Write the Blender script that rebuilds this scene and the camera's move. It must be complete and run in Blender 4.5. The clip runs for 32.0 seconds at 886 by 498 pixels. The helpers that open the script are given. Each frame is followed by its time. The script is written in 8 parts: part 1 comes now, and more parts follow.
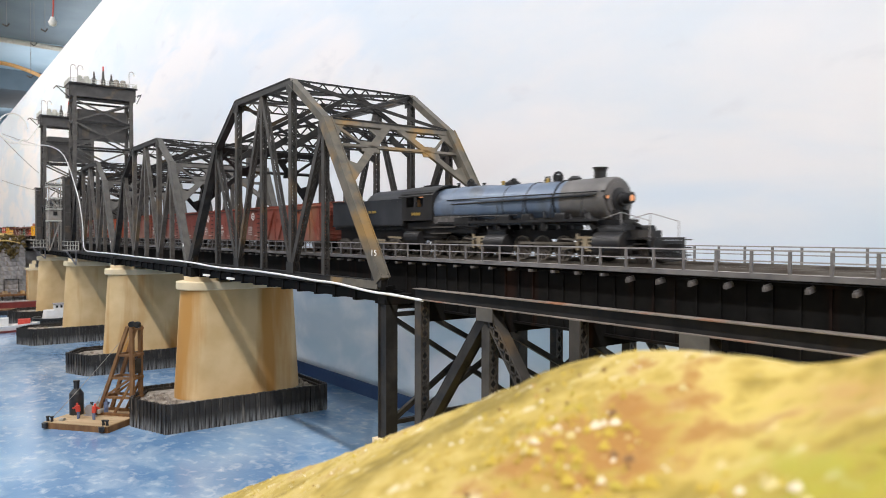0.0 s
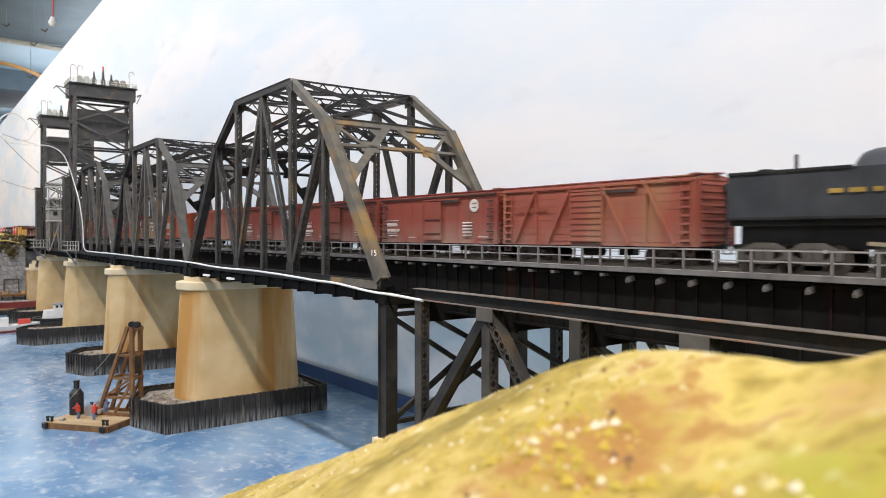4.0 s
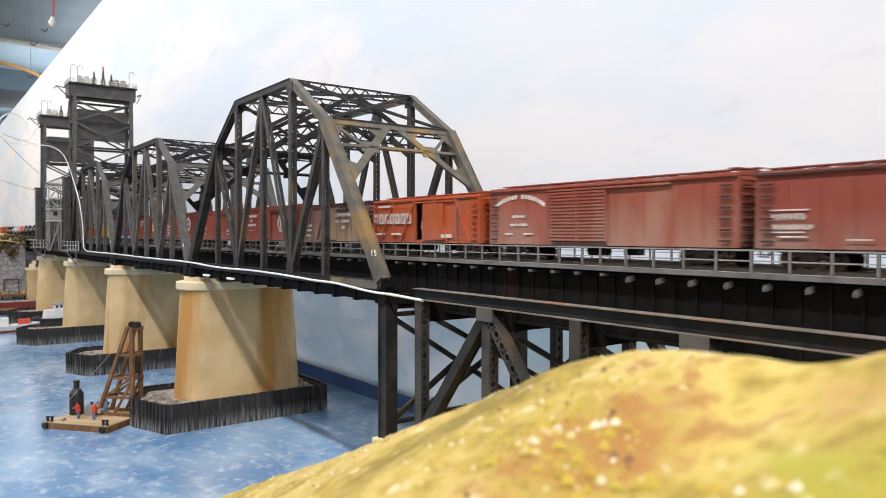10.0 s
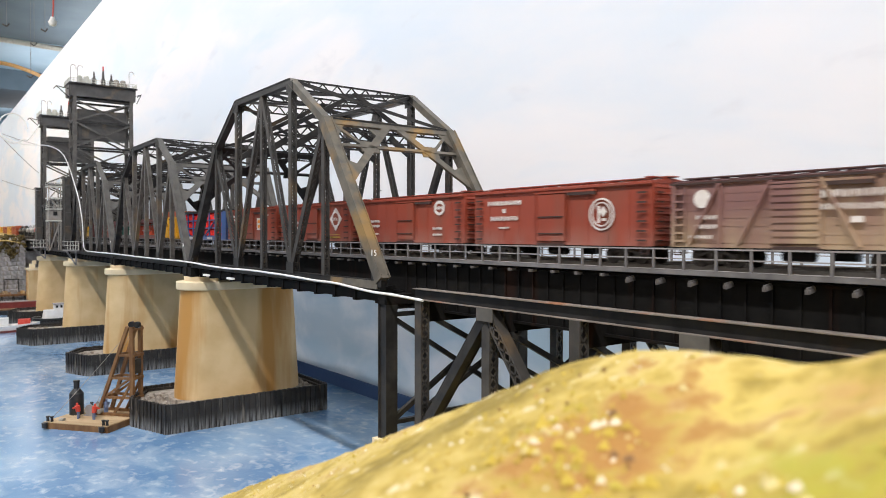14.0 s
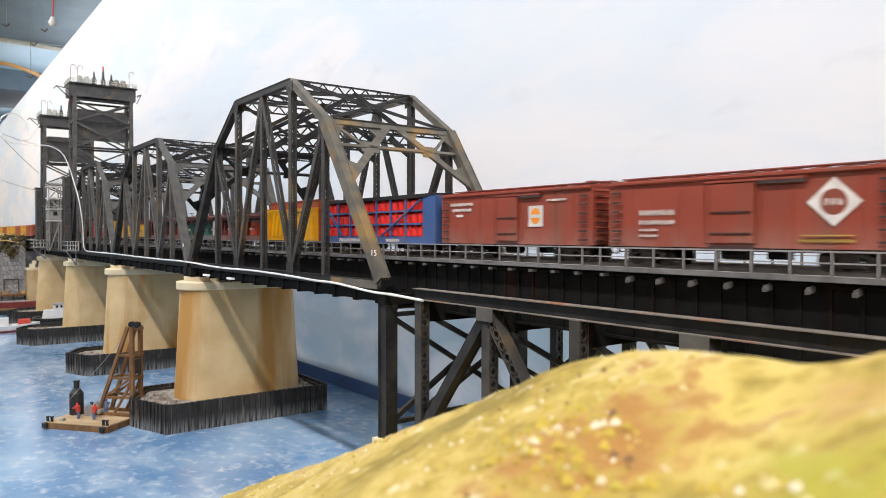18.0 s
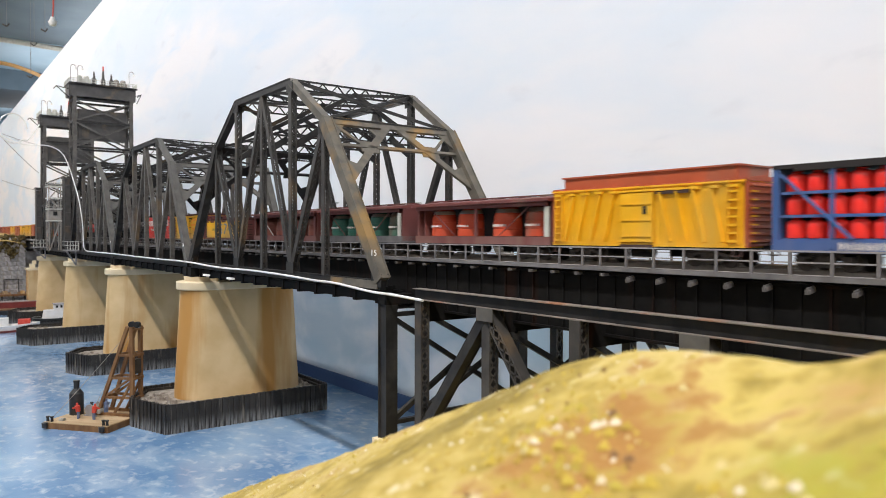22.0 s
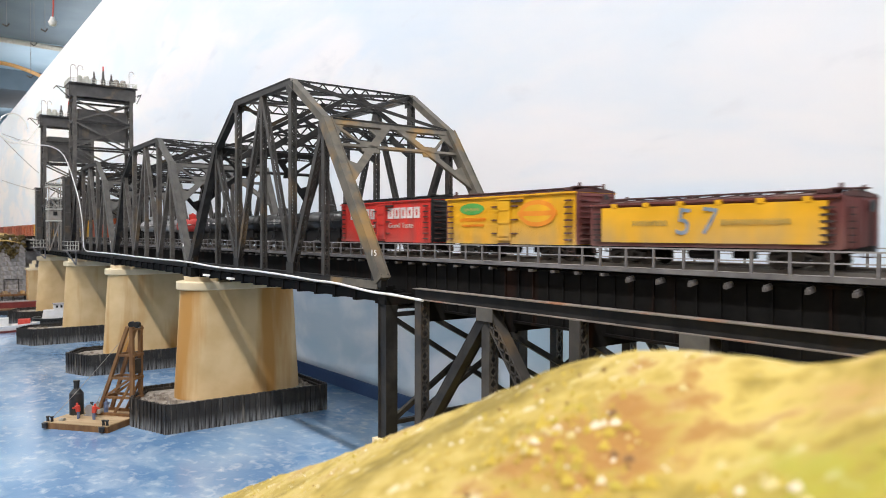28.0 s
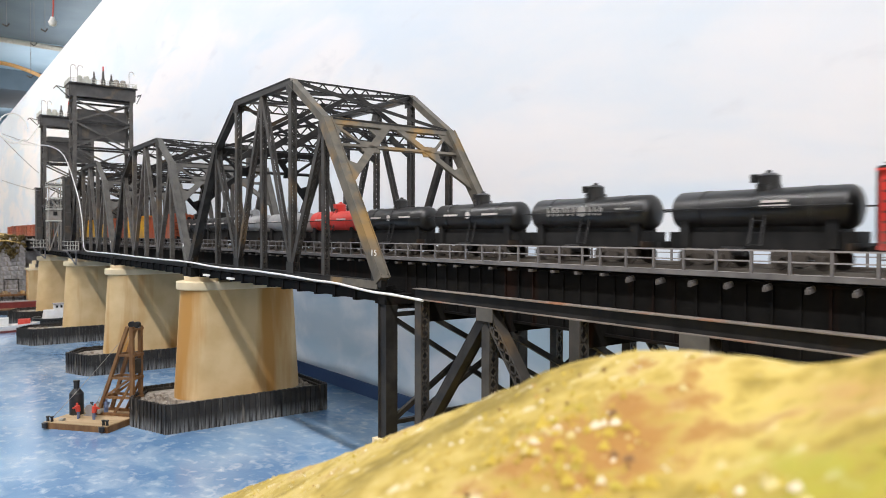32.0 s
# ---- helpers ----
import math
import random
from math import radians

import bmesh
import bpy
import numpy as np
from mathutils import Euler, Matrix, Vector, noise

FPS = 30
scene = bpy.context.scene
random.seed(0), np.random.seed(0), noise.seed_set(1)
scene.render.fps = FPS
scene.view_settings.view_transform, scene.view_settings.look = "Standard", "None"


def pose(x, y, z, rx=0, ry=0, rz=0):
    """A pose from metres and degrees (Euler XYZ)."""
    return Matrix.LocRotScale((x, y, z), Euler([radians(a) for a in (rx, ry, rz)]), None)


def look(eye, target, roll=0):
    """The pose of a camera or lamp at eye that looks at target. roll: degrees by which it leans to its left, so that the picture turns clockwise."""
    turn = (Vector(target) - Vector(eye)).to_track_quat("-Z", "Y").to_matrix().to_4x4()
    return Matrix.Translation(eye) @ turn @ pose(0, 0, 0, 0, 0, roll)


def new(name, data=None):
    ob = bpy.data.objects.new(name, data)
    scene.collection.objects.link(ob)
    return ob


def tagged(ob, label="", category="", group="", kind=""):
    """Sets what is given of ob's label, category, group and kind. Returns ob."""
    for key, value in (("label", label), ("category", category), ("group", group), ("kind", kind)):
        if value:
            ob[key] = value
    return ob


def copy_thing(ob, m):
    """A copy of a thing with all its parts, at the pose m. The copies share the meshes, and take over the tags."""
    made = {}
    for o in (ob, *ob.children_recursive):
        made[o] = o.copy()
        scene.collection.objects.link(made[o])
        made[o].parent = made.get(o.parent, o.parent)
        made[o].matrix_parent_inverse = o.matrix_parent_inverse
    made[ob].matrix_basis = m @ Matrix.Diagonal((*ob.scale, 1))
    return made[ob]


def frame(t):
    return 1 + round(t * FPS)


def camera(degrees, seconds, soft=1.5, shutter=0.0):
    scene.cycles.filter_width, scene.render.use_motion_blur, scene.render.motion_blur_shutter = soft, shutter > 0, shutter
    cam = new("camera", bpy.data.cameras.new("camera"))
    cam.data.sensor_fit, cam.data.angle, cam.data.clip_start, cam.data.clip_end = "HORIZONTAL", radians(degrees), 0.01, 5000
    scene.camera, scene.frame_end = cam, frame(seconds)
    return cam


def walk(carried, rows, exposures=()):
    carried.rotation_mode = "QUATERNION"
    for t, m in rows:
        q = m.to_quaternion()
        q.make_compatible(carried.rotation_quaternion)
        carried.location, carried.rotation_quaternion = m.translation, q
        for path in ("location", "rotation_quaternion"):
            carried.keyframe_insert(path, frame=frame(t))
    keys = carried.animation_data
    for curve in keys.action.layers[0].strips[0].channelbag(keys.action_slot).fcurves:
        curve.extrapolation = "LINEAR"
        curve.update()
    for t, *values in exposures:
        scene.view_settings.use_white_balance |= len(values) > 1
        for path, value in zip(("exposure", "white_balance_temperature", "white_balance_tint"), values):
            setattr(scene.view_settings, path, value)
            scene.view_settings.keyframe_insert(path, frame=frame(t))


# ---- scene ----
cam = camera(63.65, 32.0, soft=0.6, shutter=0.65)
EYE = Vector((0.4557, -0.3497, 0.2562))
YAW, PITCH = radians(36.703), radians(-1.122)
AIM = EYE + Vector((-math.cos(YAW) * math.cos(PITCH), math.sin(YAW) * math.cos(PITCH), math.sin(PITCH)))
STAND = look(EYE, AIM, 0.106)
walk(cam, [(0.0, STAND), (32.0, STAND)], [(0.0, -0.05), (3.0, -0.03), (6.0, 0.02), (18.0, 0.02), (20.0, -0.05), (22.0, -0.09), (24.0, -0.03), (26.0, 0.02), (29.0, 0.02), (30.0, -0.04), (31.0, -0.03), (32.0, 0.0)])
cam.data.dof.use_dof = True
cam.data.dof.focus_distance = 0.50
cam.data.dof.aperture_fstop = 33.0

# ---- light: a layout room with inferred ceiling tubes along the aisle, and added lamps ----
world = bpy.data.worlds.new("room_air")
scene.world = world
world.use_nodes = True
world.node_tree.nodes["Background"].inputs[0].default_value = (1.0, 0.97, 0.95, 1)
world.node_tree.nodes["Background"].inputs[1].default_value = 0.15


def area_lamp(x, y, z, watts, length=1.3, width=0.06):
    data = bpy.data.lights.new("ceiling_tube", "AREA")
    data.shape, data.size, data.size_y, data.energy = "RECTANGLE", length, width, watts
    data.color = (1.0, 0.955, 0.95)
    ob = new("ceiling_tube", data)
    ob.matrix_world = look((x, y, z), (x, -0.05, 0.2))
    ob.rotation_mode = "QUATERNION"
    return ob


for x in (2.9, 1.5, 0.1, -1.4, -2.9, -4.4, -5.9):
    area_lamp(x, -0.85, 1.72, 31 if x > 2 else 26 if x > 1 else 19.5 if x > 0 else 18.2 if x > -4 else 38)
    # inferred second row, widened far past a tube to act as soft fill
    area_lamp(x, -2.45, 1.78, 7.5 if x < 1 else 12, width=1.1)

# unseen uplights behind the backdrop, added to brighten the ceiling
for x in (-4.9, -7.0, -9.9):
    up = area_lamp(x, 0.75, 1.25, 8)
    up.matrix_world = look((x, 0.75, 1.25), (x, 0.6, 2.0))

# ---- materials ----
def mat(name, c1, c2, scale=60.0, rough=0.6, metal=0.0, c3=None, s3=12.0, t3=0.55, bump=0.15, stretch=(1, 1, 1), stretch3=(1, 1, 1), spread=0.06, detail=5.0, spec=0.5):
    """Two-tone grain in object space, a third colour in patches, fine relief."""
    m = bpy.data.materials.new(name)
    m.use_nodes = True
    nt = m.node_tree
    n, l = nt.nodes, nt.links
    b = n["Principled BSDF"]
    b.inputs["Metallic"].default_value = metal
    b.inputs["Specular IOR Level"].default_value = spec
    tc = n.new("ShaderNodeTexCoord")

    def noise_tex(sc, st, det):
        mp = n.new("ShaderNodeMapping")
        mp.inputs["Scale"].default_value = st
        l.new(tc.outputs["Object"], mp.inputs[0])
        t = n.new("ShaderNodeTexNoise")
        t.inputs["Scale"].default_value, t.inputs["Detail"].default_value = sc, det
        l.new(mp.outputs[0], t.inputs["Vector"])
        return t.outputs["Fac"]

    def ramp(fac, lo, hi):
        r = n.new("ShaderNodeMapRange")
        r.inputs["From Min"].default_value, r.inputs["From Max"].default_value = lo, hi
        l.new(fac, r.inputs["Value"])
        return r.outputs[0]

    def mix(fac, a, c):
        x = n.new("ShaderNodeMix")
        x.data_type = "RGBA"
        l.new(fac, x.inputs[0])
        if isinstance(a, tuple):
            x.inputs[6].default_value = (*a, 1)
        else:
            l.new(a, x.inputs[6])
        x.inputs[7].default_value = (*c, 1)
        return x.outputs[2]

    g = noise_tex(scale, stretch, detail)
    col = mix(ramp(g, 0.35, 0.65), c1, c2)
    if c3:
        p = noise_tex(s3, stretch3, 4.0)
        col = mix(ramp(p, t3, t3 + 0.14), col, c3)
    l.new(col, b.inputs["Base Color"])
    fine = noise_tex(scale * 4, stretch, 3.0)
    rr = n.new("ShaderNodeMapRange")
    rr.inputs["To Min"].default_value, rr.inputs["To Max"].default_value = max(0.03, rough - spread * 2), min(1, rough + spread * 2)
    l.new(g, rr.inputs["Value"])
    l.new(rr.outputs[0], b.inputs["Roughness"])
    if bump:
        bp = n.new("ShaderNodeBump")
        bp.inputs["Strength"].default_value = bump
        bp.inputs["Distance"].default_value = 0.0006
        l.new(fine, bp.inputs["Height"])
        l.new(bp.outputs[0], b.inputs["Normal"])
    return m


STEEL = mat("weathered_black_steel", (0.015, 0.015, 0.015), (0.037, 0.035, 0.033), 90, 0.45, 0.0, (0.10, 0.065, 0.03), 22, 0.60, bump=0.2, spec=0.3)
STEEL_RUST = mat("rusty_end_post_steel", (0.085, 0.077, 0.062), (0.15, 0.132, 0.102), 90, 0.5, 0.0, (0.27, 0.165, 0.055), 24, 0.525, bump=0.2)
STEEL_OLIVE = mat("olive_grey_steel", (0.075, 0.071, 0.064), (0.12, 0.112, 0.10), 80, 0.5, 0.0, (0.19, 0.13, 0.06), 24, 0.60, bump=0.2)
# flange rust, lightened to put the lit top edge into the colour
STEEL_EDGE = mat("rust_and_highlight_flange", (0.16, 0.14, 0.12), (0.26, 0.22, 0.19), 80, 0.45, 0.0, (0.32, 0.13, 0.06), 40, 0.54)
STEEL_RAIL = mat("dark_grey_railing_paint", (0.105, 0.10, 0.10), (0.175, 0.168, 0.166), 90, 0.5)
STEEL_LACED = mat("brown_grey_laced_steel", (0.030, 0.0275, 0.025), (0.058, 0.053, 0.047), 90, 0.5, 0.0, (0.13, 0.085, 0.042), 26, 0.60, bump=0.2)
STEEL_WEB = mat("brown_grey_weathered_web_steel", (0.065, 0.059, 0.052), (0.115, 0.104, 0.092), 90, 0.5, 0.0, (0.15, 0.10, 0.05), 26, 0.60, bump=0.2)
STEEL_BLACK = mat("matt_black_steel", (0.006, 0.006, 0.006), (0.012, 0.0115, 0.011), 80, 0.65, 0.0, (0.026, 0.012, 0.008), 55, 0.57, stretch3=(1, 1, 0.12), spec=0.10)
STEEL_DARK = mat("dull_dark_girder_steel", (0.010, 0.010, 0.010), (0.024, 0.023, 0.022), 80, 0.5, 0.0, (0.05, 0.032, 0.02), 26, 0.60, spec=0.25)
STEEL_GREY = mat("grey_painted_steel", (0.22, 0.21, 0.21), (0.33, 0.315, 0.31), 80, 0.55)
STEEL_BRACKET = mat("dull_grey_bracket_steel", (0.06, 0.057, 0.054), (0.14, 0.13, 0.125), 220, 0.5, 0.0, (0.24, 0.23, 0.22), 300, 0.58)
CONCRETE = mat("stained_tan_concrete", (0.55, 0.385, 0.185), (0.66, 0.49, 0.265), 25, 0.75, 0.0, (0.46, 0.235, 0.060), 27, 0.515, stretch3=(1, 1, 0.12), bump=0.1)


def shift_pattern(m, amount):
    """Gives each object on a material its own piece of the pattern."""
    n, l = m.node_tree.nodes, m.node_tree.links
    info, mul = n.new("ShaderNodeObjectInfo"), n.new("ShaderNodeMath")
    mul.operation = "MULTIPLY"
    mul.inputs[1].default_value = amount
    l.new(info.outputs["Random"], mul.inputs[0])
    for node in list(n):
        if node.type == "MAPPING":
            l.new(mul.outputs[0], node.inputs["Location"])


shift_pattern(CONCRETE, 3.0)
CONCRETE_CAP = mat("pale_concrete_cap", (0.68, 0.56, 0.36), (0.78, 0.66, 0.46), 40, 0.75)
PILING = mat("tarred_sheet_piling", (0.012, 0.010, 0.009), (0.032, 0.028, 0.024), 60, 0.6, 0.0, (0.20, 0.175, 0.14), 190, 0.60, stretch3=(1, 1, 0.10))


def waterline(m, hi, lo, colour, amount):
    """Pale scum and scratches that fade upward from the water."""
    n, l = m.node_tree.nodes, m.node_tree.links
    b = n["Principled BSDF"]
    base = b.inputs["Base Color"].links[0].from_socket
    tc, sep, h = n.new("ShaderNodeTexCoord"), n.new("ShaderNodeSeparateXYZ"), n.new("ShaderNodeMapRange")
    l.new(tc.outputs["Object"], sep.inputs[0])
    l.new(sep.outputs["Z"], h.inputs["Value"])
    h.inputs["From Min"].default_value, h.inputs["From Max"].default_value = hi, lo
    h.inputs["To Max"].default_value = amount
    mp, t, g, k, x = n.new("ShaderNodeMapping"), n.new("ShaderNodeTexNoise"), n.new("ShaderNodeMapRange"), n.new("ShaderNodeMath"), n.new("ShaderNodeMix")
    mp.inputs["Scale"].default_value = (1, 1, 0.07)
    l.new(tc.outputs["Object"], mp.inputs[0])
    l.new(mp.outputs[0], t.inputs["Vector"])
    t.inputs["Scale"].default_value = 420.0
    g.inputs["From Min"].default_value, g.inputs["From Max"].default_value = 0.40, 0.56
    l.new(t.outputs["Fac"], g.inputs["Value"])
    k.operation = "MULTIPLY"
    l.new(h.outputs[0], k.inputs[0])
    l.new(g.outputs[0], k.inputs[1])
    x.data_type = "RGBA"
    l.new(k.outputs[0], x.inputs[0])
    l.new(base, x.inputs[6])
    x.inputs[7].default_value = (*colour, 1)
    l.new(x.outputs[2], b.inputs["Base Color"])


waterline(PILING, 0.041, 0.027, (0.36, 0.36, 0.35), 0.55)
ROCK = mat("grey_rubble", (0.18, 0.15, 0.12), (0.38, 0.34, 0.29), 130, 0.85, bump=0.6)


def water_material():
    """Varnished river paint: broad blues, brushed white wisps, fine wavelets under the gloss."""
    m = bpy.data.materials.new("painted_blue_water")
    m.use_nodes = True
    n, l = m.node_tree.nodes, m.node_tree.links
    b = n["Principled BSDF"]
    tc = n.new("ShaderNodeTexCoord")

    def layer(scale, detail, lo, hi, st, top=1.0, twist=0.0):
        mp, t, r = n.new("ShaderNodeMapping"), n.new("ShaderNodeTexNoise"), n.new("ShaderNodeMapRange")
        mp.inputs["Scale"].default_value = st
        l.new(tc.outputs["Object"], mp.inputs[0])
        l.new(mp.outputs[0], t.inputs["Vector"])
        t.inputs["Scale"].default_value, t.inputs["Detail"].default_value, t.inputs["Distortion"].default_value = scale, detail, twist
        r.inputs["From Min"].default_value, r.inputs["From Max"].default_value, r.inputs["To Max"].default_value = lo, hi, top
        l.new(t.outputs["Fac"], r.inputs["Value"])
        return r.outputs[0], t.outputs["Fac"]

    def mix(fac, a, c):
        x = n.new("ShaderNodeMix")
        x.data_type = "RGBA"
        l.new(fac, x.inputs[0])
        if isinstance(a, tuple):
            x.inputs[6].default_value = (*a, 1)
        else:
            l.new(a, x.inputs[6])
        x.inputs[7].default_value = (*c, 1)
        return x.outputs[2]

    broad, _ = layer(7.0, 4.0, 0.38, 0.64, (1, 1.4, 1))
    soft, _ = layer(26.0, 5.0, 0.46, 0.68, (1, 1.5, 1), 0.75, 0.5)
    wisp, _ = layer(70.0, 6.0, 0.54, 0.74, (1, 1.3, 1), 0.6, 0.3)
    _, wave = layer(210.0, 3.0, 0.0, 1.0, (1, 1.5, 1))
    col = mix(broad, (0.135, 0.265, 0.455), (0.285, 0.43, 0.60))
    col = mix(soft, col, (0.37, 0.49, 0.62))
    col = mix(wisp, col, (0.62, 0.69, 0.75))
    l.new(col, b.inputs["Base Color"])
    b.inputs["Roughness"].default_value = 0.10
    b.inputs["Specular IOR Level"].default_value = 1.0
    bp = n.new("ShaderNodeBump")
    bp.inputs["Strength"].default_value, bp.inputs["Distance"].default_value = 0.35, 0.0006
    l.new(wave, bp.inputs["Height"])
    l.new(bp.outputs[0], b.inputs["Normal"])
    return m


WATER = water_material()


def sky_material():
    """Brushed sky: off-white, soft pink clouds high up, pale blue patches that gather near the horizon."""
    m = bpy.data.materials.new("painted_sky_backdrop")
    m.use_nodes = True
    n, l = m.node_tree.nodes, m.node_tree.links
    tc = n.new("ShaderNodeTexCoord")

    def clouds(scale, st, lo, hi, off):
        mp = n.new("ShaderNodeMapping")
        mp.inputs["Scale"].default_value, mp.inputs["Location"].default_value = st, off
        l.new(tc.outputs["Object"], mp.inputs[0])
        t = n.new("ShaderNodeTexNoise")
        t.inputs["Scale"].default_value, t.inputs["Detail"].default_value = scale, 5.0
        t.inputs["Distortion"].default_value = 0.4
        l.new(mp.outputs[0], t.inputs["Vector"])
        r = n.new("ShaderNodeMapRange")
        r.interpolation_type = "SMOOTHSTEP"
        r.inputs["From Min"].default_value, r.inputs["From Max"].default_value = lo, hi
        l.new(t.outputs["Fac"], r.inputs["Value"])
        return r.outputs[0]

    def mix(fac, a, c):
        x = n.new("ShaderNodeMix")
        x.data_type = "RGBA"
        l.new(fac, x.inputs[0])
        if isinstance(a, tuple):
            x.inputs[6].default_value = (*a, 1)
        else:
            l.new(a, x.inputs[6])
        x.inputs[7].default_value = (*c, 1)
        return x.outputs[2]

    def blend(fac, a, c):
        x = n.new("ShaderNodeMix")
        x.data_type = "RGBA"
        l.new(fac, x.inputs[0])
        l.new(a, x.inputs[6])
        l.new(c, x.inputs[7])
        return x.outputs[2]

    sep = n.new("ShaderNodeSeparateXYZ")
    l.new(tc.outputs["Object"], sep.inputs[0])
    low = n.new("ShaderNodeMapRange")
    low.interpolation_type = "SMOOTHSTEP"
    low.inputs["From Min"].default_value, low.inputs["From Max"].default_value = 0.36, 0.14
    l.new(sep.outputs["Z"], low.inputs["Value"])
    col = mix(clouds(3.6, (0.42, 1, 1.5), 0.42, 0.60, (0.3, 0, 0.9)), (0.705, 0.765, 0.82), (0.82, 0.807, 0.81))
    col = mix(clouds(7.0, (0.38, 1, 1.4), 0.52, 0.70, (2.1, 0, 0.2)), col, (0.67, 0.75, 0.825))
    blue = n.new("ShaderNodeMath")
    blue.operation = "MULTIPLY"
    l.new(low.outputs[0], blue.inputs[0])
    l.new(clouds(9.0, (0.45, 1, 1.5), 0.34, 0.60, (0.7, 0, 0.4)), blue.inputs[1])
    col = mix(blue.outputs[0], col, (0.52, 0.65, 0.78))
    smoke = n.new("ShaderNodeMath")
    smoke.operation = "MULTIPLY"
    l.new(clouds(16.0, (0.5, 1, 1.3), 0.60, 0.74, (0.0, 0, 0.0)), smoke.inputs[0])
    smoke.inputs[1].default_value = 0.35
    col = mix(smoke.outputs[0], col, (0.62, 0.64, 0.68))
    haze = n.new("ShaderNodeMapRange")
    haze.interpolation_type = "SMOOTHSTEP"
    haze.inputs["From Min"].default_value, haze.inputs["From Max"].default_value, haze.inputs["To Max"].default_value = 0.215, 0.165, 0.8
    l.new(sep.outputs["Z"], haze.inputs["Value"])
    low_col = mix(clouds(13.0, (0.6, 1, 1.1), 0.36, 0.66, (1.3, 0, 0.6)), (0.36, 0.49, 0.60), (0.64, 0.68, 0.73))
    col = blend(haze.outputs[0], col, low_col)
    b = n["Principled BSDF"]
    l.new(col, b.inputs["Base Color"])
    b.inputs["Roughness"].default_value = 0.9
    b.inputs["Specular IOR Level"].default_value = 0.2
    return m


SKY_PAINT = sky_material()
SEA_PAINT = mat("painted_deep_blue_band", (0.04, 0.085, 0.21), (0.065, 0.13, 0.28), 9, 0.8, bump=0.0)


def turf_material(name, stops, scale, specks, patches=()):
    """Patchy ground cover: a ramp over a broad noise, broken up by a finer one, with pale specks."""
    m = bpy.data.materials.new(name)
    m.use_nodes = True
    n, l = m.node_tree.nodes, m.node_tree.links
    tc = n.new("ShaderNodeTexCoord")
    big, fine, spot = (n.new("ShaderNodeTexNoise") for _ in range(3))
    for t, sc, det in ((big, scale, 6.0), (fine, scale * 9, 6.0), (spot, scale * 8, 2.0)):
        t.inputs["Scale"].default_value, t.inputs["Detail"].default_value = sc, det
        l.new(tc.outputs["Object"], t.inputs["Vector"])
    ad = n.new("ShaderNodeMath")
    ad.operation = "MULTIPLY_ADD"
    ad.inputs[1].default_value = 0.55
    l.new(fine.outputs["Fac"], ad.inputs[0])
    l.new(big.outputs["Fac"], ad.inputs[2])
    r = n.new("ShaderNodeValToRGB")
    l.new(ad.outputs[0], r.inputs[0])
    e = r.color_ramp.elements
    e[0].position, e[0].color = stops[0][0], (*stops[0][1], 1)
    e[1].position, e[1].color = stops[-1][0], (*stops[-1][1], 1)
    for p, c in stops[1:-1]:
        e.new(p).color = (*c, 1)
    mr = n.new("ShaderNodeMapRange")
    mr.inputs["From Min"].default_value, mr.inputs["From Max"].default_value = 0.63, 0.73
    l.new(spot.outputs["Fac"], mr.inputs["Value"])
    x = n.new("ShaderNodeMix")
    x.data_type = "RGBA"
    l.new(mr.outputs[0], x.inputs[0])
    l.new(r.outputs[0], x.inputs[6])
    x.inputs[7].default_value = (*specks, 1)
    b = n["Principled BSDF"]
    col = x.outputs[2]
    for (px, py, pz), radius, colour, amount in patches:
        d = n.new("ShaderNodeVectorMath")
        d.operation = "DISTANCE"
        l.new(tc.outputs["Object"], d.inputs[0])
        d.inputs[1].default_value = (px, py, pz)
        w = n.new("ShaderNodeMath")
        w.operation = "MULTIPLY_ADD"
        l.new(ad.outputs[0], w.inputs[0])
        w.inputs[1].default_value = -0.12
        l.new(d.outputs["Value"], w.inputs[2])
        f = n.new("ShaderNodeMapRange")
        f.interpolation_type = "SMOOTHSTEP"
        f.inputs["From Min"].default_value, f.inputs["From Max"].default_value = radius - 0.080, radius - 0.104
        f.inputs["To Max"].default_value = amount
        l.new(w.outputs[0], f.inputs["Value"])
        y = n.new("ShaderNodeMix")
        y.data_type = "RGBA"
        l.new(f.outputs[0], y.inputs[0])
        l.new(col, y.inputs[6])
        y.inputs[7].default_value = (*colour, 1)
        col = y.outputs[2]
    l.new(col, b.inputs["Base Color"])
    b.inputs["Roughness"].default_value = 0.95
    bp = n.new("ShaderNodeBump")
    bp.inputs["Strength"].default_value, bp.inputs["Distance"].default_value = 0.8, 0.0015
    l.new(fine.outputs["Fac"], bp.inputs["Height"])
    l.new(bp.outputs[0], b.inputs["Normal"])
    return m


HILL = turf_material("yellow_scenic_turf", [(0.60, (0.25, 0.18, 0.03)), (0.68, (0.36, 0.26, 0.05)), (0.76, (0.46, 0.335, 0.075)), (0.84, (0.56, 0.43, 0.14)), (0.93, (0.46, 0.32, 0.10))], 15, (0.70, 0.60, 0.38),
                     [((0.3835, -0.2237, 0.2208), 0.016, (0.60, 0.46, 0.12), 0.6), ((0.3580, -0.2385, 0.2152), 0.013, (0.34, 0.16, 0.036), 0.85), ((0.3640, -0.2345, 0.2165), 0.010, (0.36, 0.18, 0.042), 0.8), ((0.3585, -0.2465, 0.2120), 0.011, (0.36, 0.18, 0.045), 0.75), ((0.4098, -0.2480, 0.2225), 0.014, (0.32, 0.31, 0.02), 0.75), ((0.4000, -0.2150, 0.2290), 0.007, (0.42, 0.235, 0.08), 0.7)])
